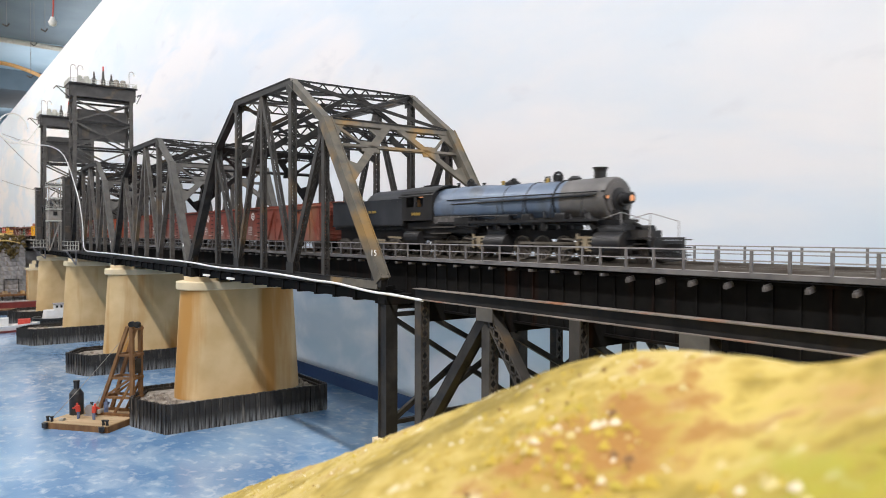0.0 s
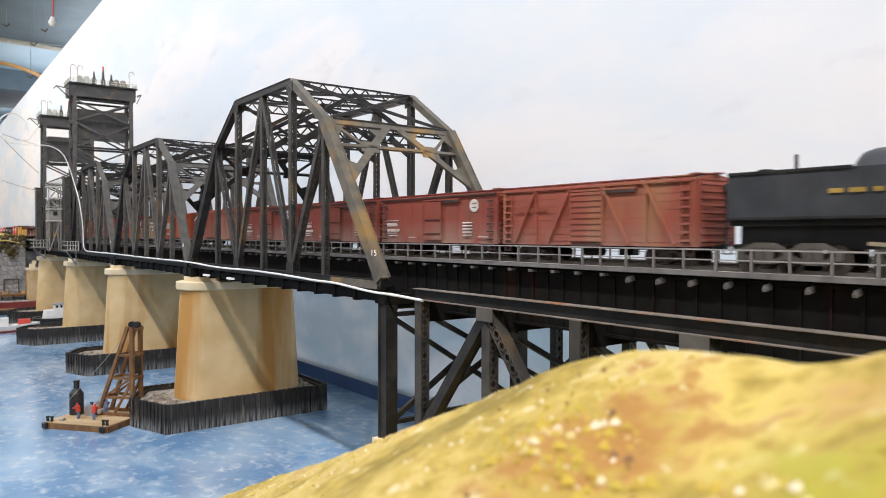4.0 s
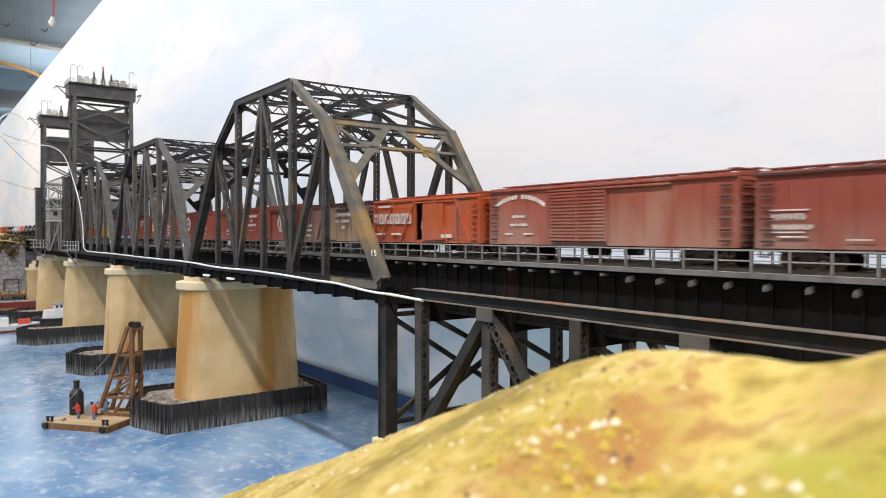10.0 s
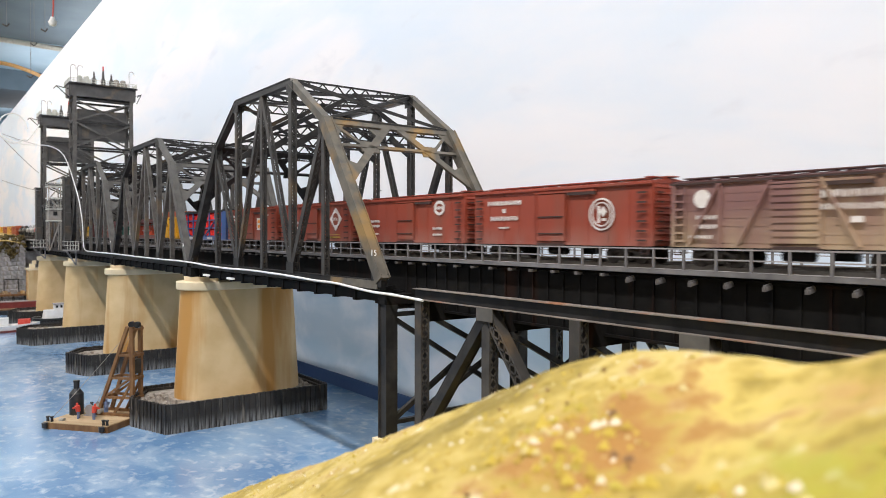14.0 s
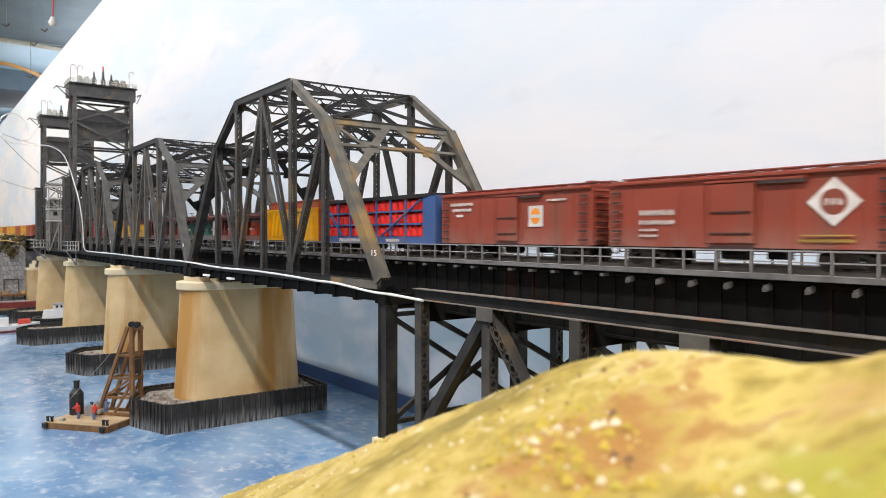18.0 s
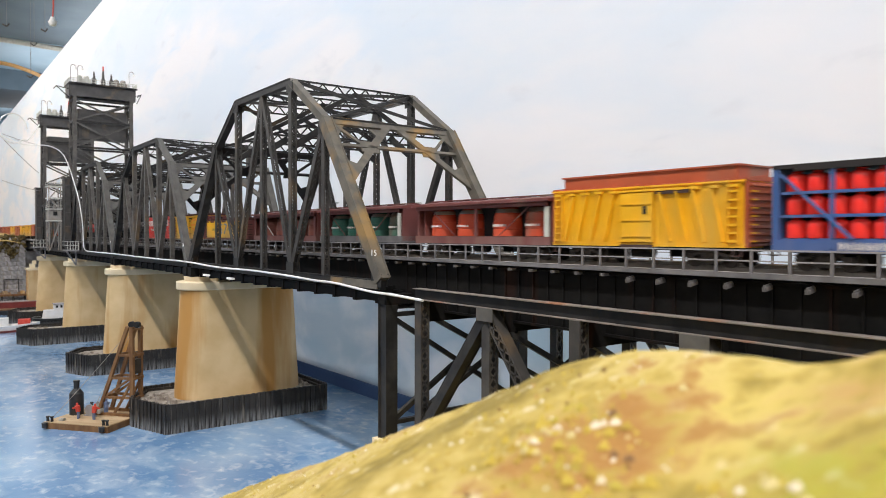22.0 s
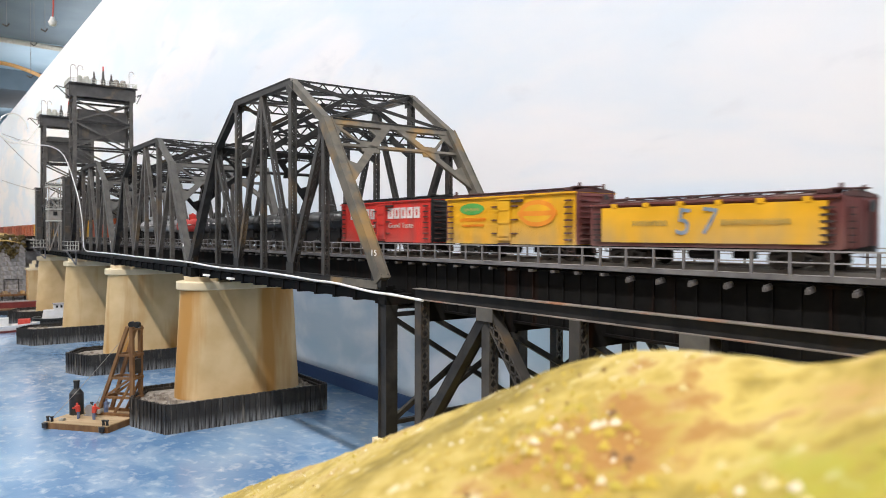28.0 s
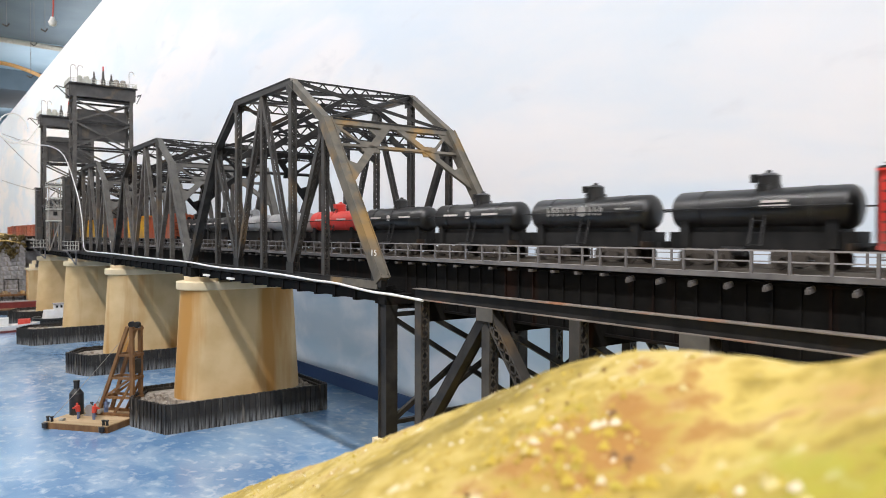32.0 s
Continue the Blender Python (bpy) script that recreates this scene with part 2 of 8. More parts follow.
TIMBER = mat("brown_stained_timber", (0.14, 0.065, 0.022), (0.24, 0.125, 0.05), 120, 0.7, stretch=(1, 1, 0.3))
TIE = mat("creosoted_ties", (0.035, 0.028, 0.022), (0.075, 0.06, 0.048), 120, 0.8)
WALKWAY = mat("weathered_plank_walkway", (0.26, 0.24, 0.23), (0.40, 0.37, 0.355), 90, 0.8, stretch=(0.2, 1, 1))
RAIL = mat("nickel_rail", (0.28, 0.24, 0.20), (0.45, 0.41, 0.36), 60, 0.35, 0.9)
CABLE = mat("white_plastic_cable", (0.75, 0.75, 0.72), (0.85, 0.85, 0.83), 30, 0.4, bump=0.0)
WHITE = mat("white_paint", (0.78, 0.77, 0.73), (0.88, 0.87, 0.84), 200, 0.6, bump=0.0)
BLUE_WALL = mat("pale_blue_wall_paint", (0.36, 0.52, 0.64), (0.44, 0.59, 0.70), 3, 0.8, bump=0.0)
# slate blue puts the shade of the less lit ceiling bands into colour
DUCT_BLUE = mat("shade_slate_blue_duct", (0.105, 0.155, 0.20), (0.14, 0.195, 0.24), 4, 0.7, bump=0.0)
ROOM_WALL = mat("grey_wall_paint", (0.34, 0.35, 0.36), (0.40, 0.41, 0.42), 3, 0.85, bump=0.0)
ROOM_FLOOR = mat("grey_room_floor", (0.25, 0.25, 0.24), (0.32, 0.31, 0.30), 8, 0.7)

# ---- mesh helpers ----
FACES = ((0, 3, 2, 1), (4, 5, 6, 7), (0, 1, 5, 4), (1, 2, 6, 5), (2, 3, 7, 6), (3, 0, 4, 7))


def hexa(bm, corners):
    vs = [bm.verts.new(c) for c in corners]
    for f in FACES:
        bm.faces.new([vs[i] for i in f])


def box(bm, cx, cy, cz, sx, sy, sz):
    x, y, z = sx / 2, sy / 2, sz / 2
    hexa(bm, [(cx + a * x, cy + b * y, cz + c * z) for c in (-1, 1) for a, b in ((-1, -1), (1, -1), (1, 1), (-1, 1))])


def bar(bm, a, b, w, h, up=(0, 0, 1)):
    """A box from a to b, w across and h along the up direction."""
    a, b = Vector(a), Vector(b)
    d = (b - a).normalized()
    side = d.cross(Vector(up))
    if side.length < 1e-4:
        side = d.cross(Vector((1, 0, 0)))
    side.normalize()
    u = side.cross(d).normalized()
    cs = []
    for p in (a, b):
        cs.append([p + side * (w / 2 * i) + u * (h / 2 * j) for i, j in ((-1, -1), (1, -1), (1, 1), (-1, 1))])
    hexa(bm, cs[0] + cs[1])


def tube(bm, a, b, r1, r2=None, n=12):
    r2 = r1 if r2 is None else r2
    a, b = Vector(a), Vector(b)
    d = (b - a).normalized()
    s = d.orthogonal().normalized()
    u = d.cross(s)
    rings = []
    for p, r in ((a, r1), (b, r2)):
        rings.append([bm.verts.new(p + (s * math.cos(q) + u * math.sin(q)) * r) for q in [2 * math.pi * i / n for i in range(n)]])
    for i in range(n):
        j = (i + 1) % n
        bm.faces.new([rings[0][i], rings[0][j], rings[1][j], rings[1][i]])
    bm.faces.new(rings[0][::-1])
    bm.faces.new(rings[1])


def lathe_x(bm, prof, cy, cz, n=24):
    """A solid of revolution about a line along x; prof rows of (x, radius)."""
    rings = [[bm.verts.new((x, cy + r * math.cos(2 * math.pi * i / n), cz + r * math.sin(2 * math.pi * i / n))) for i in range(n)] for x, r in prof]
    for p, q in zip(rings, rings[1:]):
        for i in range(n):
            j = (i + 1) % n
            bm.faces.new([p[i], q[i], q[j], p[j]])
    bm.faces.new(rings[0])
    bm.faces.new(rings[-1][::-1])


def lathe_z(bm, prof, cx, cy, cz, n=20):
    """A solid of revolution about an upright line; prof rows of (height, radius)."""
    rings = [[bm.verts.new((cx + r * math.cos(2 * math.pi * i / n), cy + r * math.sin(2 * math.pi * i / n), cz + h)) for i in range(n)] for h, r in prof]
    for p, q in zip(rings, rings[1:]):
        for i in range(n):
            j = (i + 1) % n
            bm.faces.new([p[i], p[j], q[j], q[i]])
    bm.faces.new(rings[0][::-1])
    bm.faces.new(rings[-1])


def prism(bm, poly, z0, z1, top=None):
    """A plan outline raised from z0 to z1; top is the outline there if it differs."""
    lo = [bm.verts.new((x, y, z0)) for x, y in poly]
    hi = [bm.verts.new((x, y, z1)) for x, y in (top or poly)]
    k = len(lo)
    for i in range(k):
        j = (i + 1) % k
        bm.faces.new([lo[i], lo[j], hi[j], hi[i]])
    bm.faces.new(lo[::-1])
    bm.faces.new(hi)


def mesh_of(name, bm, material, smooth=False):
    bmesh.ops.recalc_face_normals(bm, faces=bm.faces)
    me = bpy.data.meshes.new(name)
    bm.to_mesh(me)
    bm.free()
    me.materials.append(material)
    if smooth:
        me.shade_smooth()
        me.set_sharp_from_angle(angle=radians(40))
    return me


def part(name, bm, material, parent, label="", smooth=False):
    ob = new(name, mesh_of(name, bm, material, smooth))
    ob.parent = parent
    if label:
        ob["label"] = label
    return ob


def again(name, me, parent, m=None):
    """One more object on a mesh that is there already."""
    ob = new(name, me)
    ob.parent = parent
    if m is not None:
        ob.matrix_basis = m
    return ob


def thing(name, m, label, category, group="", kind=""):
    ob = new(name)
    ob.empty_display_size = 0.01
    ob.matrix_basis = m
    return tagged(ob, label, category, group, kind)


def single(name, bm, material, label, category, kind="", smooth=False, m=None):
    ob = new(name, mesh_of(name, bm, material, smooth))
    if m is not None:
        ob.matrix_basis = m
    return tagged(ob, label, category, "", kind)


# ---- plan: x along the track, y away from the aisle, z up; model scale 1:87 ----
WATER_Z = 0.024
RAIL_Z = 0.2405
TRACK_Y = -0.0225
DECK_Z = 0.2395
TRUSS_Y = 0.066
BACK_Y = 0.176

# ---- setting ----
bm = bmesh.new()
box(bm, -2.9, -0.35, WATER_Z - 0.02, 9.4, 1.05, 0.04)
single("water", bm, WATER, "painted blue river water with white mottling", "water", "structure")

bm = bmesh.new()
STEP = 24
pts = [(1.9, BACK_Y), (-6.2, BACK_Y)] + [(-6.2 - 1.0 * math.sin(a), BACK_Y - 1.0 + 1.0 * math.cos(a)) for a in [math.pi / 2 * i / STEP for i in range(1, STEP + 1)]] + [(-7.2, -1.4)]
n = len(pts)
sec = []
for i, (x, y) in enumerate(pts):
    q, r = pts[max(0, i - 1)], pts[min(n - 1, i + 1)]
    d = Vector((r[0] - q[0], r[1] - q[1], 0)).normalized()
    o = Vector((d.y, -d.x, 0)) * 0.006
    sec.append([bm.verts.new(p) for p in ((x, y, 0.0), (x + o.x, y + o.y, 0.0), (x + o.x, y + o.y, 1.045), (x, y, 1.045))])
for p, q in zip(sec, sec[1:]):
    for i in range(4):
        j = (i + 1) % 4
        bm.faces.new([p[i], q[i], q[j], p[j]])
bm.faces.new(sec[0])
bm.faces.new(sec[-1][::-1])
single("backdrop", bm, SKY_PAINT, "painted pale cloudy sky on a curved backdrop board", "backdrop", "structure")

bm = bmesh.new()
box(bm, -2.2, BACK_Y - 0.002, WATER_Z + 0.0065, 8.0, 0.003, 0.025)
single("trim", bm, SEA_PAINT, "deep blue painted band along the foot of the backdrop", "trim", "structure")

# benchwork that carries the scenery
bm = bmesh.new()
box(bm, -2.9, -0.37, -0.46, 9.5, 1.08, 0.87)
single("benchwork", bm, ROOM_WALL, "plain grey benchwork under the river", "benchwork", "structure")
bm = bmesh.new()
box(bm, -4.70, -0.70, -0.34, 4.9, 1.28, 1.05)
single("benchwork_far", bm, ROOM_WALL, "plain grey benchwork under the far shore", "benchwork", "structure")

# room shell behind and above
bm = bmesh.new()
box(bm, -4.0, -1.2, -0.95, 15.2, 6.4, 0.1)
single("floor", bm, ROOM_FLOOR, "grey floor of the layout room", "floor", "structure")
bm = bmesh.new()
box(bm, -4.0, -1.2, 1.95, 15.2, 6.4, 0.1)
single("ceiling", bm, BLUE_WALL, "pale blue painted ceiling of the layout room", "ceiling", "structure")
for nm, c, s in (("wall_north", (-4.0, 2.0, 0.5), (15.2, 0.1, 2.8)), ("wall_south", (-4.0, -4.3, 0.5), (15.2, 0.1, 2.8)),
                 ("wall_west", (-11.6, -1.2, 0.5), (0.1, 6.2, 2.8)), ("wall_east", (3.6, -1.2, 0.5), (0.1, 6.2, 2.8))):
    bm = bmesh.new()
    box(bm, *c, *s)
    single(nm, bm, BLUE_WALL if nm in ("wall_north", "wall_west") else ROOM_WALL, "painted wall of the layout room", "wall", "structure")
for xa, xb in ((-5.7, -4.2), (-9.1, -7.85)):
    bm = bmesh.new()
    box(bm, (xa + xb) / 2, 0.2, 1.80, xb - xa, 3.4, 0.2)
    single("ceiling_duct", bm, DUCT_BLUE, "slate blue duct boxed in below the ceiling, shade in its colour", "duct")


# ---- foreground hill and bank ----
RIDGE = [(-0.30, -0.09), (-0.10, 0.020), (0.020, 0.0925), (0.100, 0.127), (0.179, 0.1590), (0.241, 0.1872), (0.2785, 0.2032), (0.2985, 0.2128), (0.311, 0.2183), (0.324, 0.2231), (0.337, 0.2263), (0.3444, 0.2278), (0.356, 0.2292), (0.370, 0.2289), (0.381, 0.2292), (0.3874, 0.2298), (0.391, 0.2306), (0.394, 0.2322), (0.397, 0.2340), (0.41, 0.2400), (0.45, 0.249), (0.60, 0.262), (1.9, 0.27)]


def ridge_height(x):
    for (x0, z0), (x1, z1) in zip(RIDGE, RIDGE[1:]):
        if x <= x1:
            q = max(0.0, (x - x0) / (x1 - x0))
            return z0 + (z1 - z0) * q
    return RIDGE[-1][1]


def hill_height(x, y):
    d = y + 0.2
    top = sum(ridge_height(x + o) for o in (-0.008, 0, 0.008)) / 3
    if d >= 0:
        h = top - 0.02 * (1 - math.exp(-d / 0.02)) - 1.0 * max(0.0, d - 0.015)
    else:
        h = top + 0.36 * d - 0.9 * max(0.0, -d - 0.09) ** 1.2
    v = Vector((x, y, 0))
    h += 0.0020 * (noise.noise(v * 28) - 0.2) * min(1, abs(d) / 0.03) + 0.0008 * noise.noise(v * 90) + 0.0006 * noise.noise(v * 260)
    return h


def bank_height(x, y):
    """The low bank below the bridge, which the knoll in front hides."""
    top = ridge_height(x)
    h = min(0.100 if x > -0.02 else 0.100 + (x + 0.02) * 0.9, top - 0.004)
    if y < -0.2:
        h -= 0.9 * (-0.2 - y)
    return h + 0.0010 * noise.noise(Vector((x, y, 4.0)) * 60)


def sheet(name, xs, ys, height, material, label, category, m=None):
    ny = len(ys)
    me = bpy.data.meshes.new(name)
    me.from_pydata([(x, y, height(x, y)) for x in xs for y in ys], [], [(i * ny + j, (i + 1) * ny + j, (i + 1) * ny + j + 1, i * ny + j + 1) for i in range(len(xs) - 1) for j in range(ny - 1)])
    me.materials.append(material)
    me.shade_smooth()
    ob = tagged(new(name, me), label, category, "", "structure")
    if m is not None:
        ob.matrix_basis = m
    return ob


# knoll modelled larger, then scaled towards the lens for blur; fits the camera's view
KNOLL = 0.54
KNOLL_M = Matrix.Translation(EYE * (1 - KNOLL)) @ Matrix.Scale(KNOLL, 4)
sheet("ground_knoll", list(np.concatenate([np.arange(-0.34, 0.55, 0.005), np.arange(0.55, 3.1, 0.03)])),
      list(np.arange(-0.90, -0.30, 0.010)) + list(np.arange(-0.30, -0.12, 0.004)) + list(np.arange(-0.12, 0.06, 0.012)), hill_height, HILL, "dry yellow grass knoll with brown earth patches", "hillside", KNOLL_M)
sheet("ground", list(np.arange(-0.34, 0.55, 0.010)) + list(np.arange(0.55, 1.9, 0.03)), list(np.arange(-0.40, BACK_Y, 0.010)), bank_height, HILL, "low yellow grass bank below the bridge", "ground")


# ---- truss spans ----
def laced_post(a, b, w, face, lace=True, backed=False):
    """A built-up member: two channels with zigzag lacing between them; face is the side to side direction of the channels."""
    bm = bmesh.new()
    a, b, face = Vector(a), Vector(b), Vector(face).normalized()
    d = (b - a).normalized()
    other = d.cross(face).normalized()
    for s in (-1, 1):
        o = face * (s * w * 0.42)
        bar(bm, a + o, b + o, w, w * 0.16, face)
    if backed:
        bar(bm, a, b, w * 0.80, w * 0.60, face)
    if lace:
        n = max(4, int((b - a).length / (w * 1.0)))
        for e in (-1, 1):
            for i in range(n):
                p = a + (b - a) * (i / n) + face * (w * 0.4 * (1 if i % 2 else -1)) + other * (e * w * 0.43)
                q = a + (b - a) * ((i + 1) / n) + face * (w * 0.4 * (-1 if i % 2 else 1)) + other * (e * w * 0.43)
                bar(bm, p, q, w * 0.17, w * 0.07, other)
                p2, q2 = p - face * (w * 0.8 * (1 if i % 2 else -1)), q + face * (w * 0.8 * (1 if i % 2 else -1))
                bar(bm, p2, q2, w * 0.17, w * 0.07, other)
    return bm


def girder_member(a, b, w, h, up=(0, 0, 1)):
    """A riveted box chord with flange lips."""
    bm = bmesh.new()
    a, b = Vector(a), Vector(b)
    d = (b - a).normalized()
    side = d.cross(Vector(up)).normalized()
    u = side.cross(d).normalized()
    bar(bm, a, b, w * 0.8, h * 0.92, u)
    for s in (-1, 1):
        bar(bm, a + u * (s * h * 0.48), b + u * (s * h * 0.48), w, h * 0.09, u)
    return bm


def lattice(a, b, depth, t=0.0012):
    """A light lattice strut hanging below the line a-b."""
    bm = bmesh.new()
    a, b = Vector(a), Vector(b)
    dn = Vector((0, 0, -depth))
    bar(bm, a, b, t * 1.6, t)
    bar(bm, a + dn, b + dn, t * 1.6, t)
    n = max(4, int((b - a).length / (depth * 0.9)))
    for i in range(n):
        p = a + (b - a) * (i / n) + (dn if i % 2 else Vector())
        q = a + (b - a) * ((i + 1) / n) + (Vector() if i % 2 else dn)
        bar(bm, p, q, t * 0.9, t * 0.7)
    return bm


def truss(m, half, hip, apex, zh, za, label, front_m, web_m, backed=False):
    """Span about x = 0; z starts at the top of the bottom chord."""
    root = thing("truss_bridge", m, label, "bridge", "through truss spans")
    Y = TRUSS_Y
    for s in (-1, 1):
        y = s * Y
        part("bottom_chord", girder_member((-half, y, -0.0035), (half, y, -0.0035), 0.0055, 0.0070), STEEL_DARK, root)
        for e in (-1, 1):
            foot, h1, h2 = (e * half, y, 0), (e * hip, y, zh), (e * apex, y, za)
            part("end_post", girder_member(foot, h1, 0.0100, 0.0082, (0, 1, 0)), front_m if e > 0 else STEEL, root)
            part("top_chord", girder_member(h1, h2, 0.0070, 0.0062), front_m if e > 0 else STEEL, root)
            part("hanger", laced_post((e * hip, y, 0), (e * hip, y, zh), 0.0052, (0, 1, 0), True, backed), web_m, root)
            part("post", laced_post((e * apex, y, 0), (e * apex, y, za), 0.0060, (0, 1, 0), True, backed), web_m, root)
            part("diagonal", laced_post((e * apex, y, 0.001), (e * hip, y, zh - 0.002), 0.0056, (0, 1, 0), True, backed), web_m, root)
            part("diagonal", laced_post((e * apex, y, 0.001), (0, y, za - 0.002), 0.0050, (0, 1, 0), True, backed), web_m, root)
            for gx, gz, gw, gh in ((e * (hip - 0.001), zh - 0.0065, 0.013, 0.011), (e * apex, 0.004, 0.015, 0.010), (e * apex, za - 0.005, 0.014, 0.010), (e * (half - 0.005), 0.0, 0.014, 0.010)):
                for o in (-0.0030, 0.0030):
                    bm = bmesh.new()
                    box(bm, gx, y + o, gz, gw, 0.0006, gh)
                    part("gusset_plate", bm, STEEL, root)
        part("top_chord", girder_member((-apex, y, za), (apex, y, za), 0.0070, 0.0062), STEEL, root)
        part("post", laced_post((0, y, 0), (0, y, za), 0.0054, (0, 1, 0), True, backed), web_m, root)
    # portals in the plane of the end posts
    for e in (-1, 1):
        def on_post(q):
            return e * (half + (hip - half) * q), zh * q
        u = Vector((e * (hip - half), 0, zh)).normalized()
        M = front_m if e > 0 else STEEL

        def strut(name, q0, y0, q1, y1, w, h):
            x0, z0 = on_post(q0)
            x1, z1 = on_post(q1)
            bm = bmesh.new()
            bar(bm, (x0, y0, z0), (x1, y1, z1), w, h, u)
            part(name, bm, M, root)
        strut("portal_strut", 0.995, -Y, 0.995, Y, 0.0025, 0.0078)
        strut("portal_strut", 0.83, -Y, 0.83, Y, 0.0022, 0.0030)
        for s in (-1, 1):
            strut("portal_brace", 0.985, s * 0.006, 0.58, s * (Y - 0.001), 0.0022, 0.0068)
            strut("portal_brace", 0.985, s * (Y - 0.004), 0.83, s * (Y - 0.030), 0.0018, 0.0030)
            for corners in (((0.59, Y - 0.002), (0.74, Y - 0.002), (0.70, Y - 0.017)), ((0.97, Y - 0.003), (0.86, Y - 0.003), (0.97, Y - 0.016)), ((0.96, 0.004), (0.96, 0.026), (0.89, 0.018))):
                bm = bmesh.new()
                tri = [Vector((on_post(q)[0], s * yy, on_post(q)[1])) for q, yy in corners]
                nrm = (tri[1] - tri[0]).cross(tri[2] - tri[0]).normalized() * 0.0007
                lo, hi = [bm.verts.new(p - nrm) for p in tri], [bm.verts.new(p + nrm) for p in tri]
                bm.faces.new(lo)
                bm.faces.new(hi[::-1])
                for i in range(3):
                    bm.faces.new([lo[i], hi[i], hi[(i + 1) % 3], lo[(i + 1) % 3]])
                part("fillet_plate", bm, M, root)
            bm = bmesh.new()
            x0, z0 = on_post(0.83)
            bar(bm, (x0 - u.x * 0.006, s * (Y - 0.034), z0 - u.z * 0.006), (x0 + u.x * 0.006, s * (Y - 0.034), z0 + u.z * 0.006), 0.018, 0.0012, u.cross(Vector((0, 1, 0))))
            part("portal_gusset", bm, M, root)
    # sway frames and top laterals
    stations = [(-hip, zh), (-apex, za), (0, za), (apex, za), (hip, zh)]
    for x, z in stations:
        part("sway_strut", lattice((x, -Y, z + 0.002), (x, Y, z + 0.002), 0.0085, 0.0014), STEEL, root)
        if abs(x) < hip:
            low = z - 0.040
            part("sway_strut", lattice((x, -Y, low), (x, Y, low), 0.0085, 0.0016), STEEL, root)
            bm = bmesh.new()
            for s in (-1, 1):
                bar(bm, (x, s * Y, low), (x, 0, z - 0.004), 0.0030, 0.0040)
                bar(bm, (x, s * Y, low - 0.020), (x, s * (Y - 0.026), low - 0.003), 0.0030, 0.0060)
            part("sway_brace", bm, STEEL, root)
    for (x0, z0), (x1, z1) in zip(stations, stations[1:]):
        for s in (-1, 1):
            bm = bmesh.new()
            bar(bm, (x0, -s * Y, z0 + 0.001), (x1, s * Y, z1 + 0.001), 0.0032, 0.0026)
            part("top_lateral", bm, STEEL, root)
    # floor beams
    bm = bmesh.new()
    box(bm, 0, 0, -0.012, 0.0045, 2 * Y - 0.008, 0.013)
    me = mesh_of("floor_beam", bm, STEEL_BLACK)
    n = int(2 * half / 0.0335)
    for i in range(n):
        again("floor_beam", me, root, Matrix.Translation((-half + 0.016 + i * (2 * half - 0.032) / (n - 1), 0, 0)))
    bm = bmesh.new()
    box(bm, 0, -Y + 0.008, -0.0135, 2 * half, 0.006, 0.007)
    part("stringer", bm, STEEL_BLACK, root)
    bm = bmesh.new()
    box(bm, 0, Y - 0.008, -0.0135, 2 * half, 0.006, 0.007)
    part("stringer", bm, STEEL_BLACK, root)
    return root


T1 = truss(pose(-0.2257, 0, 0.222), 0.2257, 0.133, 0.068, 0.1322, 0.1752, "weathered black steel through truss span with rusty end posts", STEEL_RUST, STEEL_LACED)
T2 = truss(pose(-0.669, 0, 0.222), 0.203, 0.130, 0.069, 0.130, 0.168, "weathered black steel through truss span on concrete piers", STEEL_OLIVE, STEEL_WEB, True)


def text_mesh(name, body, size, material, parent, m, depth=0.00015):
    cu = bpy.data.curves.new(name, "FONT")
    cu.body, cu.size, cu.extrude, cu.align_x, cu.align_y = body, size, depth, "CENTER", "CENTER"
    cu.resolution_u = 3
    tmp = bpy.data.objects.new(name, cu)
    scene.collection.objects.link(tmp)
    me = bpy.data.meshes.new_from_object(tmp.evaluated_get(bpy.context.evaluated_depsgraph_get()))
    bpy.data.objects.remove(tmp)
    me.materials.clear()
    me.materials.append(material)
    return again(name, me, parent, m)


for e in (-1, 1):
    bm = bmesh.new()
    box(bm, 0.2257 - 0.040, e * (TRUSS_Y + 0.0032), -0.0035, 0.074, 0.0008, 0.0060)
    part("chord_plate", bm, STEEL_RUST, T1, "rusty cover plate on the end of the bottom chord")
for gx in (-0.387, -0.308):
    bm = bmesh.new()
    box(bm, gx + 0.2257, -TRUSS_Y - 0.0040, 0.2082 - 0.222, 0.0165, 0.0030, 0.0022)
    part("shim", bm, WHITE, T1, "white plastic shim under the chord")
text_mesh("span_number", "15", 0.0064, WHITE, T1, pose(0.2257 - 0.0060, -TRUSS_Y - 0.0047, 0.0205, 90, 0, 0) @ Matrix.Diagonal((1.5, 1, 1, 1)))
text_mesh("span_number", "14", 0.0068, WHITE, T2, pose(0.203 - 0.0085, -TRUSS_Y - 0.0047, 0.0205, 90, 0, 0))
copy_thing(T2, pose(-1.084, 0, 0.222))


